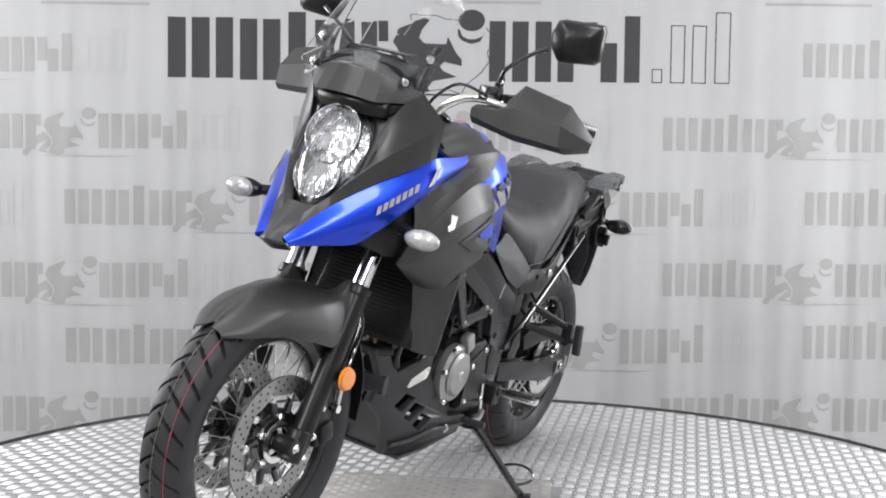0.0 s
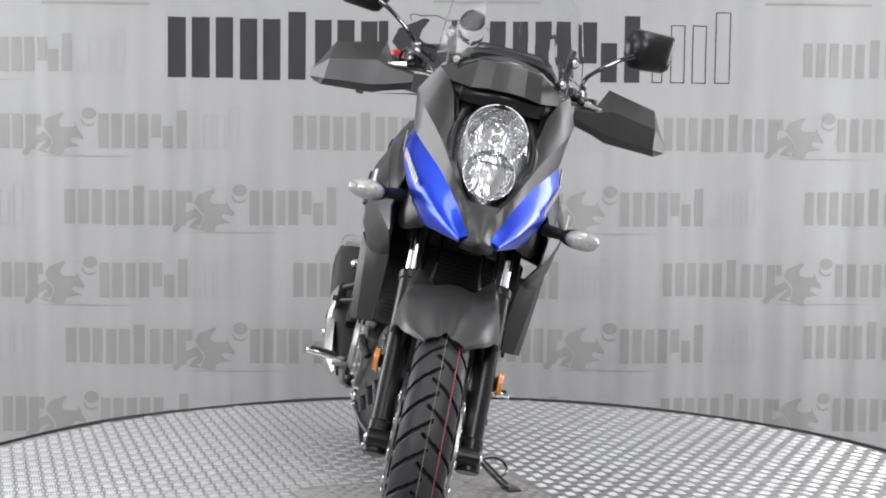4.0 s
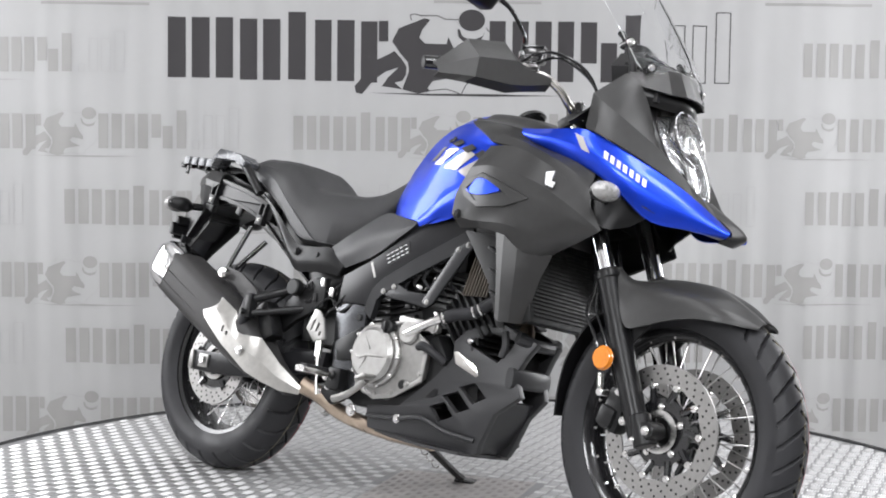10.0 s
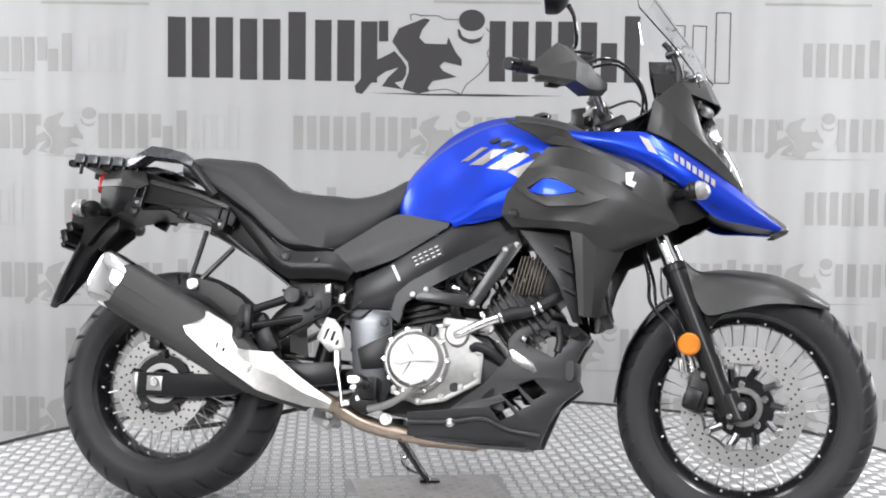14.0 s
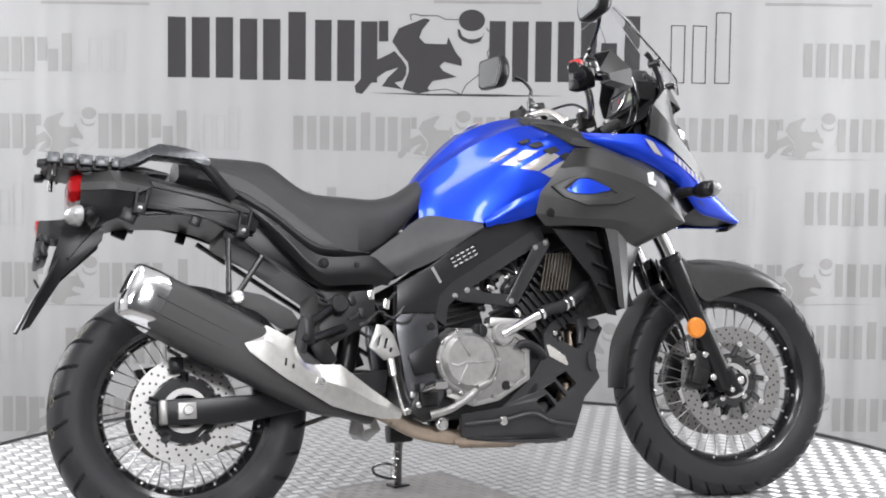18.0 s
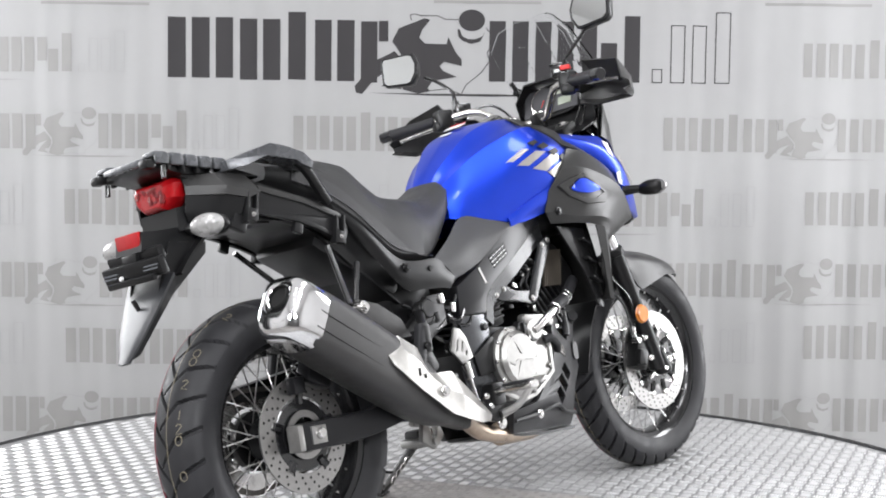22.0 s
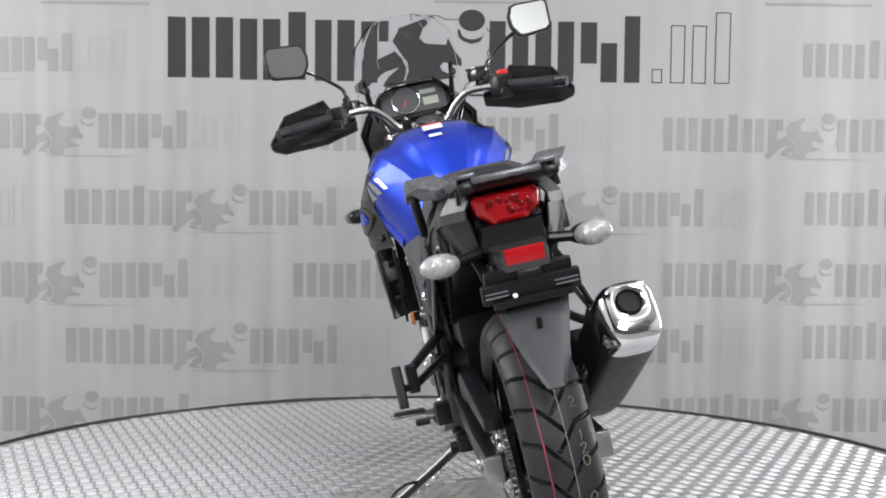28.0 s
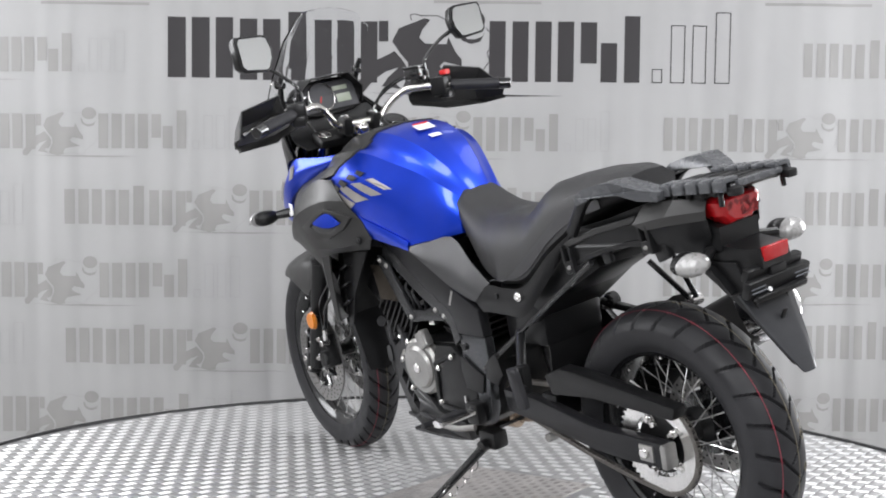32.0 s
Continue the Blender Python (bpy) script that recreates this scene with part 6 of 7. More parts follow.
part("hugger", sheet([[(-0.425, y, 0.42), (-0.435, y, 0.51), (-0.428, y, 0.588)] for y in (-0.09, 0, 0.09)], 8, 8, 0.004, (1, 0, 1)), BLACKP, bike)
# drive chain
path = []
sp, rp = (-0.27, 0.365, 0.040), (RC[0], RC[2], 0.119)
for k in range(60):
    a = radians(90 + 180 * k / 59)
    path.append((rp[0] + rp[2] * math.cos(a), rp[1] + rp[2] * math.sin(a)))
low = [(rp[0] + (sp[0] - rp[0]) * k / 34, (rp[1] - rp[2]) + (sp[1] - sp[2] - rp[1] + rp[2]) * k / 34 - 0.012 * math.sin(math.pi * k / 34)) for k in range(1, 34)]
top = [(sp[0] + (rp[0] - sp[0]) * k / 34, (sp[1] + sp[2]) + (rp[1] + rp[2] - sp[1] - sp[2]) * k / 34) for k in range(0, 34)]
front = [(sp[0] + sp[2] * math.cos(radians(-90 + 180 * k / 12)), sp[1] + sp[2] * math.sin(radians(-90 + 180 * k / 12))) for k in range(13)]
loop = path + low + front + top
L = [0.0]
for a, b in zip(loop, loop[1:] + loop[:1]):
    L.append(L[-1] + math.hypot(b[0] - a[0], b[1] - a[1]))
chain = new("drive_chain")
chain.parent = bike
chain["label"] = "steel drive chain"
link_bm = join(block((0, 0.005, 0), (0.021, 0.002, 0.012), 0.0009), block((0, -0.005, 0), (0.021, 0.002, 0.012), 0.0009), rod((0.0, -0.007, 0), (0.0, 0.007, 0), 0.0042, seg=8))
link = part("chain_link", link_bm, CHAINM, chain)
count = int(L[-1] / 0.0159)
for k in range(count):
    d = L[-1] * k / count
    i = max(j for j in range(len(L) - 1) if L[j] <= d)
    a, b = loop[i % len(loop)], loop[(i + 1) % len(loop)]
    u = (d - L[i]) / max(1e-6, L[i + 1] - L[i])
    m = pose(a[0] + (b[0] - a[0]) * u, 0.0895, a[1] + (b[1] - a[1]) * u) @ Matrix.Rotation(-math.atan2(b[1] - a[1], b[0] - a[0]), 4, "Y")
    ob = link if k == 0 else new("chain_link", link.data)
    ob.parent = chain
    ob.matrix_basis = m

# engine
part("crankcase", join(plate([(-0.205, 0.300), (-0.190, 0.440), (-0.100, 0.500), (0.120, 0.480), (0.165, 0.420), (0.140, 0.290), (0.05, 0.262), (-0.14, 0.262)], -0.130, 0.125, bevel=0.012)), ENGB, bike, "dark engine crankcase")
part("clutch_cover", join(disc_y((-0.060, 0.405), 0.086, -0.130, -0.168, 48, 0.006), disc_y((-0.060, 0.405), 0.074, -0.160, -0.184, 48, 0.010), plate([(-0.100, 0.300), (-0.02, 0.292), (0.020, 0.310), (0.105, 0.360), (0.110, 0.450), (0.03, 0.500), (-0.03, 0.49), (-0.13, 0.44)], -0.128, -0.152, bevel=0.005)), ALU, bike, "cast aluminium clutch cover")
for k in range(3):
    a = radians(100 + 120 * k)
    part("cover_rib", tube([(-0.060 + 0.012 * math.cos(a), -0.1845, 0.405 + 0.012 * math.sin(a)), (-0.060 + 0.070 * math.cos(a + 0.3), -0.1815, 0.405 + 0.070 * math.sin(a + 0.3))], 0.0022, n=3, seg=6), ALU, bike)
for k in range(10):
    a = 2 * math.pi * k / 10
    part("cover_bolt", bolt((-0.060 + 0.083 * math.cos(a), -0.165, 0.405 + 0.083 * math.sin(a)), (0, -1, 0), 0.005), STEEL, bike)
for x, z in ((-0.115, 0.330), (-0.05, 0.300), (0.01, 0.312), (0.060, 0.340), (0.100, 0.372), (0.104, 0.430), (0.060, 0.482), (-0.02, 0.490)):
    part("case_bolt", join(rod((x, -0.148, z), (x, -0.158, z), 0.0085, seg=12), rod((x, -0.157, z), (x, -0.161, z), 0.005, seg=6)), ALU, bike)
part("case_rib", plate([(-0.125, 0.318), (-0.05, 0.288), (0.020, 0.300), (0.112, 0.352), (0.118, 0.452), (0.035, 0.506), (-0.03, 0.497), (-0.032, 0.488), (0.03, 0.494), (0.106, 0.446), (0.101, 0.360), (0.016, 0.311), (-0.05, 0.299), (-0.118, 0.328)], -0.150, -0.156, bevel=0.001), ALU, bike)
part("cover_face", plate([(-0.115, 0.395), (-0.095, 0.388), (-0.072, 0.398), (-0.015, 0.398), (-0.012, 0.404), (-0.075, 0.404), (-0.097, 0.395), (-0.113, 0.401)], -0.183, -0.1855, bevel=0.0008), ALU, bike)
part("oil_filler", join(rod((-0.025, -0.150, 0.482), (-0.025, -0.176, 0.482), 0.020, seg=20), block((-0.025, -0.178, 0.482), (0.008, 0.008, 0.03), 0.002)), ENGB, bike, "black oil filler cap")
part("water_pump", join(disc_y((0.045, 0.475), 0.032, -0.14, -0.166, 28, 0.005), block((0.070, -0.150, 0.500), (0.13, 0.03, 0.028), 0.010, (0, 5, 0)), disc_y((0.125, 0.495), 0.016, -0.14, -0.16, 20)), ALU, bike, "cast water pump cover")
part("coolant_pipe", tube([(0.040, -0.160, 0.472), (0.065, -0.164, 0.482), (0.120, -0.162, 0.508), (0.155, -0.158, 0.522)], 0.0125, n=14, seg=14), STEEL, bike, "silver coolant pipe")
part("coolant_hose", tube([(0.150, -0.158, 0.520), (0.185, -0.150, 0.535), (0.230, -0.140, 0.545), (0.290, -0.130, 0.580), (0.320, -0.12, 0.60)], 0.0165, n=20, seg=14), RUBBER, bike, "black coolant hose")
for p, d in (((0.158, -0.157, 0.523), (1, 0.2, 0.4)), ((0.238, -0.138, 0.548), (1, 0.2, 0.4)), ((0.255, -0.136, 0.556), (1, 0.2, 0.6))):
    dd = Vector(d).normalized() * 0.005
    part("hose_clip", rod(Vector(p) - dd, Vector(p) + dd, 0.0185, seg=16), STEEL, bike)
part("small_hose", tube([(0.085, -0.158, 0.440), (0.105, -0.165, 0.445), (0.140, -0.158, 0.430), (0.165, -0.14, 0.41)], [0.010, 0.012, 0.011, 0.011], n=12), RUBBER, bike)
part("case_mark", join(disc_y((0.045, 0.338), 0.013, -0.150, -0.157, 20)), ENGB, bike)
part("rear_cylinder", block((-0.055, 0, 0.58), (0.12, 0.17, 0.18), 0.01, (0, -12, 0)), ENGB, bike, "black finned rear cylinder")
for k in range(8):
    part("cooling_fin", block((-0.070 + 0.004 * k, 0, 0.510 + 0.018 * k), (0.15, 0.20 - 0.004 * (k % 2), 0.007), 0.002, (0, -12, 0)), ENGB, bike)
part("front_cylinder", block((0.205, 0, 0.545), (0.16, 0.19, 0.13), 0.012, (0, -40, 0)), ENGB, bike, "black finned front cylinder")
for k in range(9):
    part("cooling_fin", block((0.150 + 0.013 * k, 0, 0.480 + 0.017 * k), (0.008, 0.22 - 0.004 * (k % 2), 0.16), 0.002, (0, -38, 0)), ENGB, bike)
part("front_cylinder_head", block((0.270, 0, 0.640), (0.09, 0.24, 0.12), 0.016, (0, -40, 0)), ENGB, bike)
for s in (1, -1):
    for k in range(9):
        part("oil_cooler_fin", block((0.190 + 0.0095 * k, s * 0.122, 0.640), (0.0035, 0.010, 0.105), 0.001, (0, 14, 0)), COOLER, bike)
part("throttle_body", join(block((0.08, 0, 0.70), (0.12, 0.16, 0.10), 0.02), rod((0.03, -0.11, 0.66), (0.03, 0.11, 0.66), 0.02)), ENGB, bike)
for k in range(6):
    x, z = -0.02 + 0.030 * k, 0.655 + 0.014 * (k % 3)
    part("engine_hose", tube([(x, -0.105, z), (x + 0.012, -0.125, z - 0.030), (x - 0.006, -0.122, z - 0.060), (x + 0.014, -0.112, z - 0.085)], 0.0045 + 0.001 * (k % 2), n=12, seg=8), BLACKP if k % 2 else RUBBER, bike)
    part("hose_clamp", rod((x + 0.010, -0.124, z - 0.026), (x + 0.008, -0.125, z - 0.033), 0.0075, seg=10), STEEL, bike)
    part("left_engine_hose", tube([(x, 0.105, z), (x + 0.012, 0.128, z - 0.030), (x - 0.010, 0.126, z - 0.070), (x + 0.006, 0.118, z - 0.105)], 0.005, n=12, seg=8), RUBBER, bike)
part("fuel_rail", tube([(-0.03, -0.12, 0.63), (0.03, -0.125, 0.66), (0.10, -0.12, 0.64), (0.14, -0.12, 0.60)], 0.006), GLOSSB, bike)
for k, (x, z) in enumerate(((0.00, 0.545), (0.03, 0.60), (0.135, 0.655), (0.105, 0.53))):
    part("engine_clip", block((x, -0.122, z), (0.022, 0.02, 0.012), 0.004, (0, 20 * k, 0)), STEEL if k % 2 else ENGB, bike)
    part("engine_fitting", block((x + 0.01, 0.122, z), (0.024, 0.02, 0.014), 0.004, (0, 20 * k, 0)), STEEL if k % 2 == 0 else ENGB, bike)
part("generator_cover", join(disc_y((0.070, 0.415), 0.082, 0.120, 0.155, 48, 0.008), disc_y((0.070, 0.415), 0.062, 0.15, 0.166, 40, 0.008)), ALU, bike, "cast aluminium generator cover")
part("generator_plug", disc_y((0.070, 0.415), 0.014, 0.160, 0.171, 20), STEEL, bike)
part("sprocket_cover", plate([(-0.02, 0.490), (0.01, 0.440), (-0.005, 0.36), (0.01, 0.30), (-0.14, 0.285), (-0.175, 0.36), (-0.15, 0.45), (-0.09, 0.495)], 0.118, 0.152, bevel=0.010), ENGB, bike, "black sprocket cover")
part("generator_lead", block((0.035, 0.150, 0.500), (0.040, 0.03, 0.05), 0.008, (0, 30, 0)), ALU, bike)
# pedals
part("brake_pedal", tube([(-0.175, -0.172, 0.272), (-0.130, -0.185, 0.283), (-0.095, -0.19, 0.300), (-0.045, -0.195, 0.335)], [0.011, 0.010, 0.009, 0.010], n=18), ALU, bike, "silver brake pedal")
part("brake_pedal_pad", block((-0.042, -0.205, 0.342), (0.040, 0.045, 0.010), 0.004, (0, -20, 0)), ALU, bike)
part("gear_lever", tube([(-0.150, 0.160, 0.275), (-0.090, 0.180, 0.268), (-0.010, 0.19, 0.275)], [0.009, 0.008, 0.008], n=12), ALU, bike, "silver gear lever")
part("gear_lever_rubber", rod((-0.010, 0.165, 0.275), (-0.010, 0.235, 0.278), 0.010), RUBBER, bike)
part("left_case_rib", plate([(-0.14, 0.300), (0.01, 0.312), (0.0, 0.440), (-0.10, 0.480), (-0.108, 0.472), (-0.012, 0.432), (-0.004, 0.322), (-0.13, 0.310)], 0.150, 0.158, bevel=0.002), ENGB, bike)
for x, z in ((-0.125, 0.315), (-0.01, 0.325), (-0.02, 0.425), (-0.09, 0.465), (0.11, 0.485), (0.15, 0.43), (0.125, 0.345)):
    part("left_case_bolt", join(rod((x, 0.146, z), (x, 0.160, z), 0.0080, seg=12), rod((x, 0.158, z), (x, 0.163, z), 0.005, seg=6)), STEEL, bike)
part("gear_linkage", rod((-0.135, 0.16, 0.285), (-0.125, 0.155, 0.36), 0.005), STEEL, bike)
part("heel_guard", plate([(-0.328, 0.452), (-0.304, 0.508), (-0.282, 0.503), (-0.262, 0.480), (-0.246, 0.428), (-0.290, 0.416)], -0.172, -0.166, holes=[[(-0.300, 0.475), (-0.293, 0.480), (-0.304, 0.450), (-0.310, 0.447)], [(-0.282, 0.472), (-0.276, 0.470), (-0.284, 0.445), (-0.290, 0.447)], [(-0.272, 0.448), (-0.266, 0.446), (-0.270, 0.434), (-0.276, 0.436)]], bevel=0.001), ALU, bike, "silver heel guard")
part("heel_guard_left", plate([(-0.320, 0.450), (-0.300, 0.505), (-0.262, 0.480), (-0.246, 0.428), (-0.290, 0.416)], 0.160, 0.165, bevel=0.001), ENGB, bike)
part("brake_cylinder", join(rod((-0.272, -0.165, 0.420), (-0.268, -0.168, 0.375), 0.011), rod((-0.268, -0.168, 0.38), (-0.245, -0.172, 0.275), 0.0045)), STEEL, bike, "rear brake master cylinder")
part("pedal_bracket", plate([(-0.235, 0.285), (-0.205, 0.335), (-0.16, 0.33), (-0.15, 0.27), (-0.19, 0.255)], -0.150, -0.172, bevel=0.004), ENGB, bike)
for x, z in ((-0.205, 0.300), (-0.220, 0.325), (-0.235, 0.285)):
    part("bracket_bolt", bolt((x, -0.173, z), (0, -1, 0), 0.007), STEEL, bike)
part("lower_engine_bolt", bolt((-0.135, -0.140, 0.249), (0, -1, 0), 0.014, 0.010), STEEL, bike)
part("passenger_peg_plate", join(plate([(-0.36, 0.595), (-0.30, 0.600), (-0.30, 0.52), (-0.40, 0.47), (-0.50, 0.40), (-0.52, 0.43), (-0.45, 0.52)], -0.150, -0.130, bevel=0.004), block((-0.465, -0.185, 0.455), (0.05, 0.05, 0.11), 0.012, (0, -28, 0)), rod((-0.40, -0.16, 0.562), (-0.40, -0.185, 0.562), 0.024, seg=20)), ENGB, bike, "black passenger peg plate")
part("side_strut", tube([(-0.23, 0.150, 0.450), (-0.39, 0.152, 0.560), (-0.70, 0.145, 0.770)], 0.0072, n=10), GLOSSB, bike, "black frame strut")
for k in range(7):
    a = (-0.44 + 0.028 * k, -0.135 + 0.010 * (k % 3), 0.58 - 0.025 * (k % 4))
    part("cable", tube([a, (a[0] + 0.05, -0.15, a[2] - 0.02 - 0.01 * (k % 2)), (a[0] + 0.10, -0.14, a[2] + 0.015), (a[0] + 0.15, -0.13, a[2] - 0.03)], 0.0045, n=14, seg=7), GLOSSB, bike)
for x, z in ((-0.36, 0.572), (-0.31, 0.585), (-0.335, 0.54), (-0.27, 0.56), (-0.30, 0.46)):
    part("electrical_connector", block((x, -0.145, z), (0.026, 0.02, 0.018), 0.004, (0, x * 300, 0)), STEEL if x > -0.32 else ENGB, bike)
part("shock_absorber", join(rod((-0.30, 0.0, 0.62), (-0.36, 0.0, 0.36), 0.028)), ENGB, bike)
part("preload_knob", join(rod((-0.405, -0.150, 0.562), (-0.405, -0.178, 0.562), 0.021, seg=14)), ENGB, bike)

# -- radiator and skid plate --
part("radiator", block((0.385, 0, 0.680), (0.028, 0.33, 0.30), 0.006, (0, -14, 0)), RADM, bike, "black radiator")
for k in range(26):
    z = 0.555 + 0.0098 * k
    part("radiator_fin", block((0.401 + (z - 0.68) * -0.25, 0, z), (0.006, 0.30, 0.0026), 0.0006), RADM, bike)
for s in (1, -1):
    out = [(-0.080, 0.270), (0.033, 0.283), (0.129, 0.363), (0.176, 0.425), (0.174, 0.470), (0.200, 0.500), (0.273, 0.534), (0.345, 0.514), (0.388, 0.490), (0.366, 0.456), (0.342, 0.405), (0.352, 0.382), (0.364, 0.352), (0.303, 0.299), (0.269, 0.216), (0.262, 0.193), (0.215, 0.187), (0.144, 0.198), (0.010, 0.200), (-0.079, 0.212)]
    holes = [[(0.205, 0.468), (0.265, 0.503), (0.332, 0.491), (0.321, 0.466), (0.292, 0.430), (0.240, 0.454)], [(0.205, 0.354), (0.243, 0.371), (0.277, 0.337), (0.244, 0.317)], [(0.164, 0.327), (0.202, 0.344), (0.239, 0.304), (0.207, 0.288)], [(0.134, 0.295), (0.172, 0.311), (0.199, 0.278), (0.161, 0.258)]]
    part("skid_plate_side", plate(out, s * 0.120, s * 0.142, holes=holes, bevel=0.006, tilt=lambda x, z: -s * (max(0, x - 0.12) * 0.32 + max(0, 0.24 - z) * 0.5)), GUARD, bike, "slotted black plastic skid plate side", 40)
    tw = lambda x: s * (0.140 - max(0, x - 0.12) * 0.32)
    part("skid_strut", tube([(0.300, tw(0.300), 0.512), (0.306, tw(0.306), 0.475), (0.300, tw(0.300), 0.445)], 0.010, n=8, seg=10), GUARD, bike)
    part("skid_ridge", tube([(-0.075, s * 0.139, 0.244), (0.040, s * 0.141, 0.250), (0.118, s * 0.142, 0.262), (0.180, tw(0.180), 0.238), (0.262, tw(0.262), 0.226)], 0.006, n=18, seg=8), GUARD, bike)
    part("skid_badge", plate([(0.180, 0.442), (0.190, 0.444), (0.242, 0.412), (0.252, 0.390), (0.244, 0.386), (0.188, 0.412)], s * 0.141, s * 0.146, bevel=0.001, tilt=lambda x, z: -s * max(0, x - 0.12) * 0.32), BARM, bike, "silver badge plate")
    part("skid_bolt", bolt((0.035, s * 0.143, 0.248), (0, s, 0), 0.010), STEEL, bike)
    part("skid_bolt", bolt((0.215, s * 0.112, 0.475), (0, s, 0), 0.006), STEEL, bike)
part("skid_plate_front", sheet([[(0.322, y * 0.86, 0.335), (0.290, y * 0.88, 0.285), (0.255, y * 0.9, 0.232), (0.215, y * 0.92, 0.182)] for y in (-0.085, -0.045, 0.045, 0.085)], 18, 10, 0.008, (-1, 0, 0.4)), GUARD, bike, "black skid plate front", 30)
part("skid_cross_bar", loft([oval((0.335 + 0.012 * (1 - (y / 0.08) ** 2), y, 0.398), (1, 0, 0), (0, 0, 1), 0.012, 0.026, 14, 3) for y in (-0.082, -0.05, 0, 0.05, 0.082)], 12), GUARD, bike, "rounded cross bar of the skid plate", 40)
part("oil_line", tube([(0.31, -0.06, 0.46), (0.325, -0.045, 0.43), (0.318, -0.03, 0.37), (0.28, -0.03, 0.31)], 0.008, n=16), BRASS, bike, "brass-coloured oil line")
part("skid_plate_floor", sheet([[(0.228, y * 0.95, 0.184), (0.10, y, 0.188), (0.00, y, 0.196), (-0.066, y, 0.206)] for y in (-0.115, -0.05, 0.05, 0.115)], 12, 8, 0.008, (0, 0, 1)), GUARD, bike)
part("skid_bar", join(tube([(0.345, -0.085, 0.500), (0.365, -0.04, 0.488), (0.365, 0.04, 0.488), (0.345, 0.085, 0.500)], 0.016, n=16)), GUARD, bike)
part("oil_cooler", block((0.315, 0, 0.43), (0.02, 0.10, 0.10), 0.004), RADM, bike)
part("oil_filter", rod((0.20, 0, 0.34), (0.28, 0, 0.36), 0.036, seg=24), ENGB, bike)

# -- exhaust --
part("front_pipe", tube([(0.27, 0.02, 0.56), (0.31, 0.0, 0.50), (0.285, -0.02, 0.36), (0.225, -0.04, 0.245), (0.13, -0.06, 0.205), (0.00, -0.085, 0.205), (-0.10, -0.100, 0.215), (-0.20, -0.115, 0.238), (-0.27, -0.135, 0.275), (-0.315, -0.165, 0.295)], [0.019, 0.019, 0.019, 0.019, 0.019, 0.020, 0.021, 0.022, 0.023, 0.025], n=60, seg=14), PIPEM, bike, "heat-browned exhaust pipe")
part("collector", join(rod((-0.06, -0.06, 0.215), (0.10, -0.05, 0.205), 0.032, 0.028, seg=18)), PIPEM, bike)
ma, mb = Vector((-0.895, -0.222, 0.585)), Vector((-0.330, -0.178, 0.285))
md = (mb - ma).normalized()
msd = Vector((0, 1, 0)) - md * md.y
msd.normalize()
mup = msd.cross(md) if msd.cross(md).z > 0 else md.cross(msd)


def muf(t, w, h, lift=0.0, side=0.0, power=4.2, k=32):
    return oval(ma + (mb - ma) * t + mup * lift + msd * side, msd, mup, w, h, k, power)


part("muffler", loft([muf(0.01, 0.060, 0.063), muf(0.03, 0.064, 0.068), muf(0.25, 0.066, 0.071), muf(0.55, 0.064, 0.068, -0.003), muf(0.70, 0.057, 0.060, -0.010), muf(0.81, 0.045, 0.046, -0.016), muf(0.90, 0.033, 0.032, -0.012), muf(1.0, 0.026, 0.025, -0.006)], 40), MUFM, bike, "matt black muffler", 40)
for off in (-0.030, 0.010):
    part("muffler_groove", tube([ma + (mb - ma) * t + mup * (off * 0.9) - msd * (0.0655 if t < 0.5 else 0.062) for t in (0.04, 0.25, 0.5, 0.62)], 0.0016, n=12, seg=6), MUFM, bike)
part("muffler_cap", loft([muf(0.075, 0.0665, 0.0715, 0, 0, 3.4), muf(0.02, 0.0665, 0.0722, 0, 0, 3.4), muf(-0.025, 0.0630, 0.0695, 0.001, 0, 3.4), muf(-0.052, 0.055, 0.062, 0.006, 0, 3.4), muf(-0.066, 0.045, 0.050, 0.012, 0, 3.6)], 20, caps=False), CHROME, bike, "polished chrome muffler end cap", 22)
part("muffler_end", loft([muf(-0.064, 0.049, 0.051, 0.009, 0, 4), muf(-0.070, 0.038, 0.039, 0.014, 0, 3), muf(-0.066, 0.031, 0.031, 0.017, 0, 2.2), muf(-0.060, 0.026, 0.026, 0.018, 0, 2.0)], 8, caps=False), CHROME, bike, "", 30)
ec = ma + (mb - ma) * -0.062 + mup * 0.018
# A short near-black tube and plug paint the shade inside the bore.
part("muffler_outlet", join(tube([ec - md * 0.006, ec + md * 0.05], 0.0245, n=1, seg=24, smooth=False, caps=False), tube([ec + md * 0.004, ec + md * 0.006], 0.0245, n=1, seg=24, smooth=False)), HOLE_SHADE, bike, "muffler outlet with its inner shade painted dark")
part("heat_shield", sheet([[(-0.661, -0.258, 0.476), (-0.605, -0.254, 0.505), (-0.540, -0.250, 0.470), (-0.518, -0.246, 0.424), (-0.480, -0.244, 0.406), (-0.423, -0.242, 0.404), (-0.345, -0.232, 0.342), (-0.266, -0.212, 0.288)],
                           [(-0.662, -0.271, 0.462), (-0.608, -0.271, 0.470), (-0.552, -0.268, 0.428), (-0.512, -0.265, 0.392), (-0.470, -0.262, 0.366), (-0.410, -0.258, 0.345), (-0.340, -0.244, 0.306), (-0.266, -0.218, 0.279)],
                           [(-0.652, -0.273, 0.442), (-0.612, -0.272, 0.410), (-0.563, -0.269, 0.373), (-0.510, -0.264, 0.340), (-0.455, -0.258, 0.305), (-0.390, -0.250, 0.284), (-0.325, -0.236, 0.268), (-0.270, -0.214, 0.266)]], facet=4, thick=0.003, inward=(0, 1, 0)), SHIELD, bike, "brushed steel heat shield", 24)
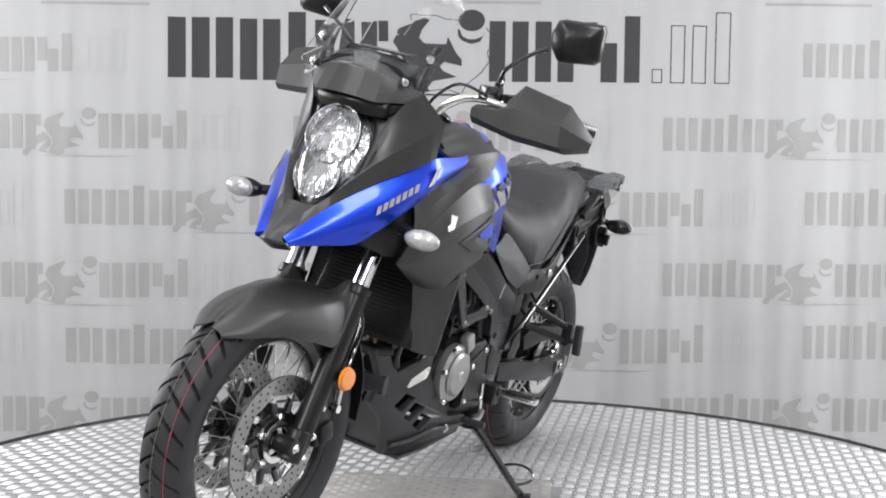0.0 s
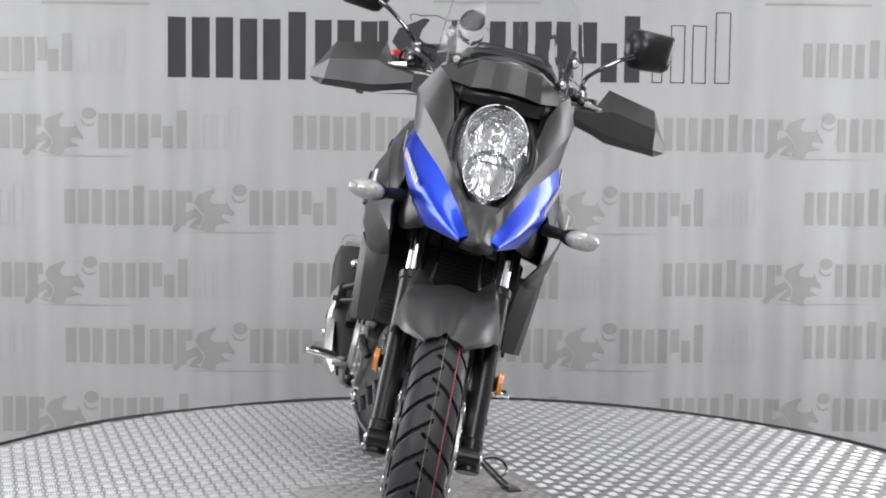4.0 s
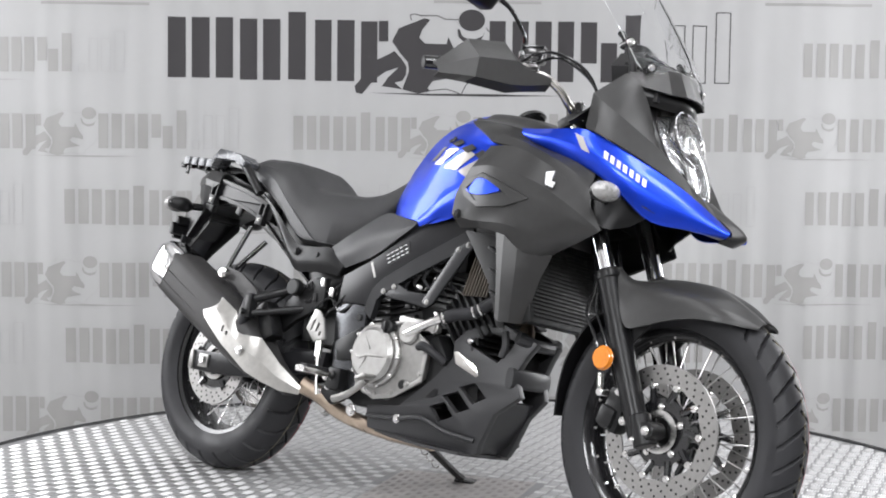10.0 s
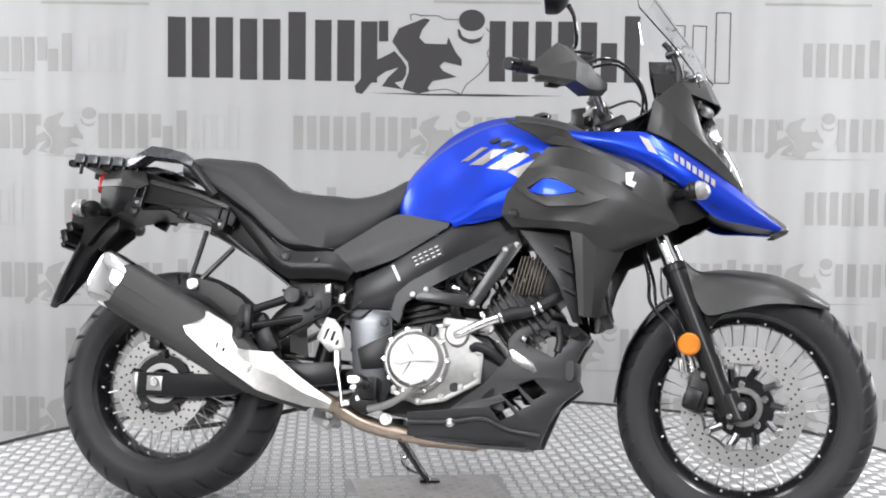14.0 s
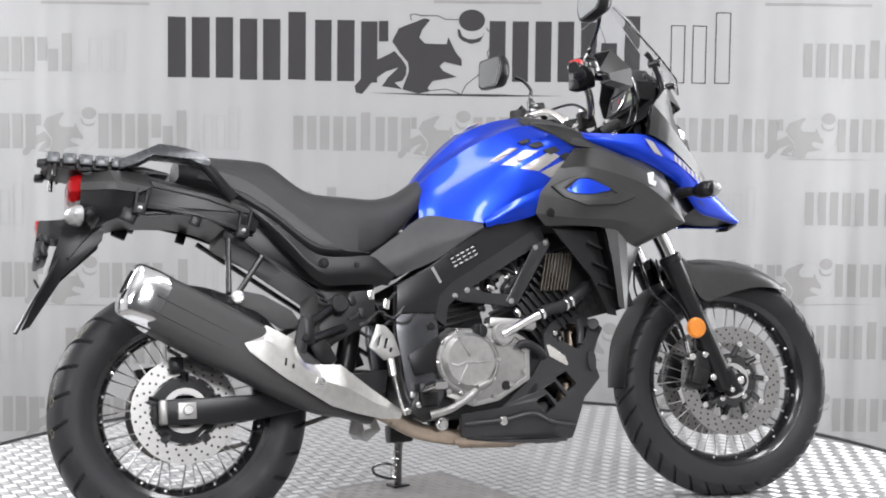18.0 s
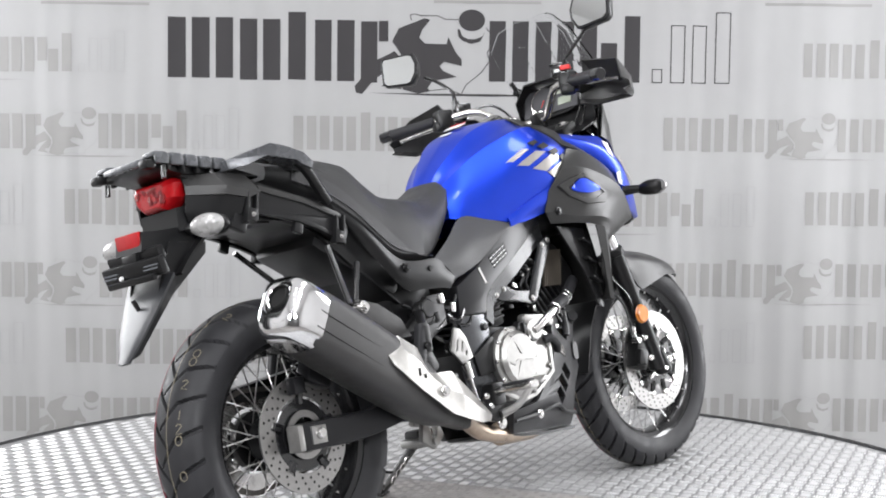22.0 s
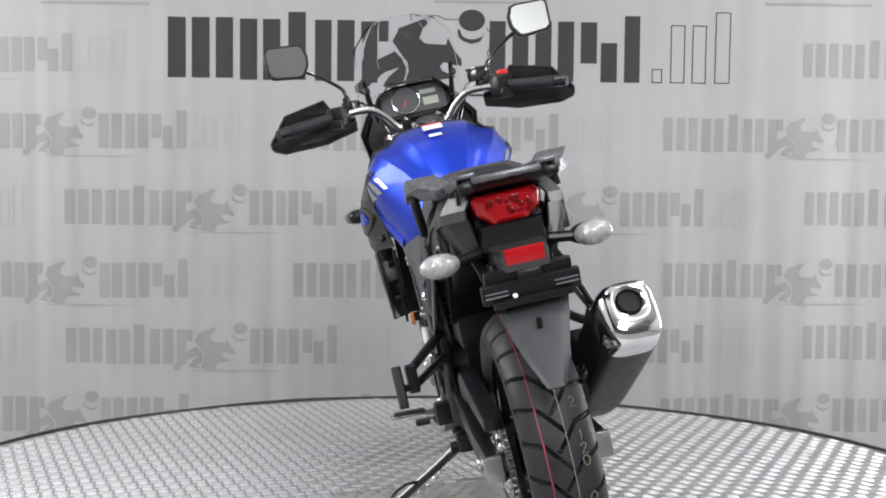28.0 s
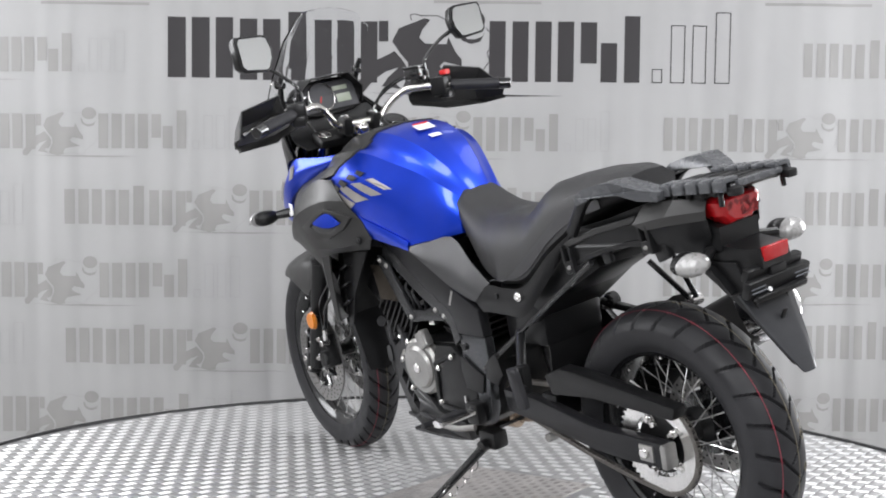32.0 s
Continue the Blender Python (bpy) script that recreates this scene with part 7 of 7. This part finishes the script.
part("shield_bolt", bolt((-0.484, -0.266, 0.362), (0, -1, 0), 0.011, 0.008), STEEL, bike)
# The shield is not cut: two dark bars paint the shade of slots.
for d in (0.0, 0.018):
    part("shield_slot", block((-0.565 + d, -0.269, 0.415 - d * 0.6), (0.005, 0.004, 0.018 - d * 0.4), 0.001, (0, 8, 0)), HOLE_SHADE, bike)
part("muffler_mount", join(rod((-0.665, -0.185, 0.579), (-0.665, -0.225, 0.579), 0.016, seg=20), bolt((-0.665, -0.225, 0.579), (0, -1, 0), 0.010, 0.008)), STEEL, bike, "muffler mounting bolt")
part("muffler_hanger", join(rod((-0.668, -0.140, 0.735), (-0.682, -0.196, 0.590), 0.0075), rod((-0.585, -0.145, 0.690), (-0.672, -0.198, 0.572), 0.0075)), GLOSSB, bike, "black tube muffler hanger")
part("muffler_tab", plate([(-0.685, 0.57), (-0.665, 0.60), (-0.60, 0.585), (-0.53, 0.545), (-0.50, 0.50), (-0.56, 0.50), (-0.62, 0.545)], -0.205, -0.195, bevel=0.002), MUFM, bike)
# rear brake
part("rear_caliper", join(block((-0.735, -0.100, 0.445), (0.075, 0.05, 0.05), 0.012, (0, 24, 0)), block((-0.80, -0.105, 0.43), (0.035, 0.03, 0.04), 0.008)), SATB, bike, "black rear brake caliper")
part("rear_brake_hose", tube([(-0.79, -0.11, 0.45), (-0.82, -0.12, 0.47), (-0.78, -0.13, 0.485), (-0.66, -0.12, 0.43), (-0.45, -0.13, 0.41)], 0.0045, n=24), GLOSSB, bike)
part("stand_pivot", join(block((-0.170, 0.120, 0.235), (0.07, 0.05, 0.05), 0.010), rod((-0.165, 0.10, 0.225), (-0.165, 0.165, 0.222), 0.016)), ENGB, bike)
foot = Vector((-0.105, 0.362, 0.0835))
part("side_stand", tube([(-0.165, 0.140, 0.225), (-0.150, 0.200, 0.185), (-0.118, 0.315, 0.112), (-0.108, 0.350, 0.094)], [0.014, 0.012, 0.011, 0.011], n=16), GLOSSB, bike, "black side stand")
part("stand_foot", xf(block((0, 0, 0), (0.060, 0.040, 0.010), 0.003), pose(foot.x, foot.y, foot.z + 0.006, 13, 0, 20)), GLOSSB, bike)
part("stand_tang", tube([(-0.135, 0.262, 0.146), (-0.165, 0.300, 0.155), (-0.185, 0.335, 0.145), (-0.175, 0.350, 0.125), (-0.145, 0.335, 0.112), (-0.122, 0.318, 0.110)], 0.0042, n=24, seg=8), GLOSSB, bike, "bent wire stand tang")
coil = [(-0.165 + 0.007 * math.cos(a) + 0.0006 * k, 0.175 + 0.0034 * k, 0.185 - 0.0024 * k + 0.007 * math.sin(a)) for k, a in enumerate([i * 0.9 for i in range(30)])]
part("stand_spring", tube(coil, 0.0018, n=90, seg=5), STEEL, bike)
part("linkage_bracket", join(plate([(-0.345, 0.300), (-0.300, 0.305), (-0.275, 0.245), (-0.315, 0.215), (-0.36, 0.24)], -0.06, -0.045, holes=[[(-0.325, 0.275), (-0.305, 0.278), (-0.300, 0.25), (-0.32, 0.245)]], bevel=0.002), rod((-0.315, -0.07, 0.235), (-0.315, 0.05, 0.235), 0.012)), ALU, bike, "cast suspension linkage")
part("frame_label", plate([(-0.071, 0.649), (-0.089, 0.682), (-0.012, 0.717), (-0.003, 0.684)], -0.1502, -0.1516), BLACKP, bike, "small black printed label")
lab = []
for k in range(5):
    for j in range(3):
        lab.append(block((-0.072 + 0.0145 * k - 0.0048 * j, -0.1518, 0.6575 + 0.0072 * k + 0.0098 * j), (0.0095, 0.001, 0.0022), 0, (0, -27, 0)))
part("label_lines", join(*lab), WHITE, bike)


# ---- smaller pieces belong to the part that carries them ----
CARRIED = {
    "mirror_shell": "mirror_glass", "bar_clamp": "clamp_bolt", "fork_leg": "axle_bolt pinch_bolt", "brake_caliper": "caliper_bolt banjo_bolt",
    "front_mudguard": "mudguard_bolt", "fuel_tank": "tank_stripe tank_vent_decal warning_label warning_stripe tank_cap tank_flange",
    "shroud": "shroud_bolt shroud_insert insert_frame shroud_badge shroud_fin", "blue_flank": "flank_mark flank_accent", "indicator_body": "indicator_lens",
    "headlamp_glass": "lamp_reflector lamp_bulb headlamp_bowl", "windscreen": "screen_bolt screen_grommet", "dash_housing": "dash_face gauge_ring gauge_dial gauge_needle gauge_ticks lcd_upper lcd_lower",
    "seat": "seat_side_panel seat_seam", "seat_rail_cover": "panel_bolt panel_plug", "subframe_panel": "panel_ledge panel_lip panel_tab",
    "rack_lug": "lug_bolt", "rack_plate": "rack_rib rack_gusset rack_horn rack_hook rack_end rack_slot", "tail_lamp": "tail_lamp_facet", "plate_holder": "holder_slot holder_bolt", "rear_mudflap": "flap_slot",
    "footpeg": "footpeg_rubber", "gear_lever": "gear_lever_rubber", "brake_pedal": "brake_pedal_pad", "clutch_cover": "cover_rib cover_bolt cover_face case_bolt case_rib",
    "generator_cover": "generator_plug", "rear_cylinder front_cylinder": "cooling_fin", "radiator": "radiator_fin", "skid_plate_side": "skid_badge skid_bolt skid_strut skid_ridge",
    "muffler": "muffler_cap muffler_end muffler_outlet muffler_groove", "heat_shield": "shield_bolt shield_slot", "pedal_bracket": "bracket_bolt", "frame_label": "label_lines",
    "frame_spar": "spar_bevel spar_groove frame_bolt", "side_stand": "stand_foot stand_tang stand_spring", "coolant_hose": "hose_clip", "engine_hose": "hose_clamp",
    "axle_plate": "axle_nut", "sprocket_cover": "left_case_rib left_case_bolt"}


def middle(ob):
    box = [Vector(c) for c in ob.bound_box]
    return sum(box, Vector()) / 8


kinds = {}
for ob in list(bike.children):
    kinds.setdefault(ob.name.split(".")[0], []).append(ob)
for owners, pieces in CARRIED.items():
    hosts = [o for k in owners.split() for o in kinds.get(k, [])]
    for piece in pieces.split():
        for ob in kinds.get(piece, []):
            c = middle(ob)
            ob.parent = min(hosts, key=lambda h: (h.data.vertices[0].co.y * c.y < 0 and abs(c.y) > 0.05 and len(hosts) > 1, (middle(h) - c).length))


# ---- motion: the turntable and the motorcycle turn as one ----
def motions():
    rest = Matrix.Translation((0.0226, -0.1903, 0.0)) @ pose(0, 0, 0, 0, 0, 4.264) @ pose(0, 0, 0, -12.99, 0, 0)
    table_rows, bike_rows = [], []
    for t in range(33):
        turn = pose(0, 0, 0, 0, 0, 7.58725 * (t - 4) + 0.0005 * (t - 4) * (t - 28))
        table_rows.append((float(t), turn))
        bike_rows.append((float(t), turn @ rest))
    walk(turntable, table_rows)
    walk(bike, bike_rows)


motions()
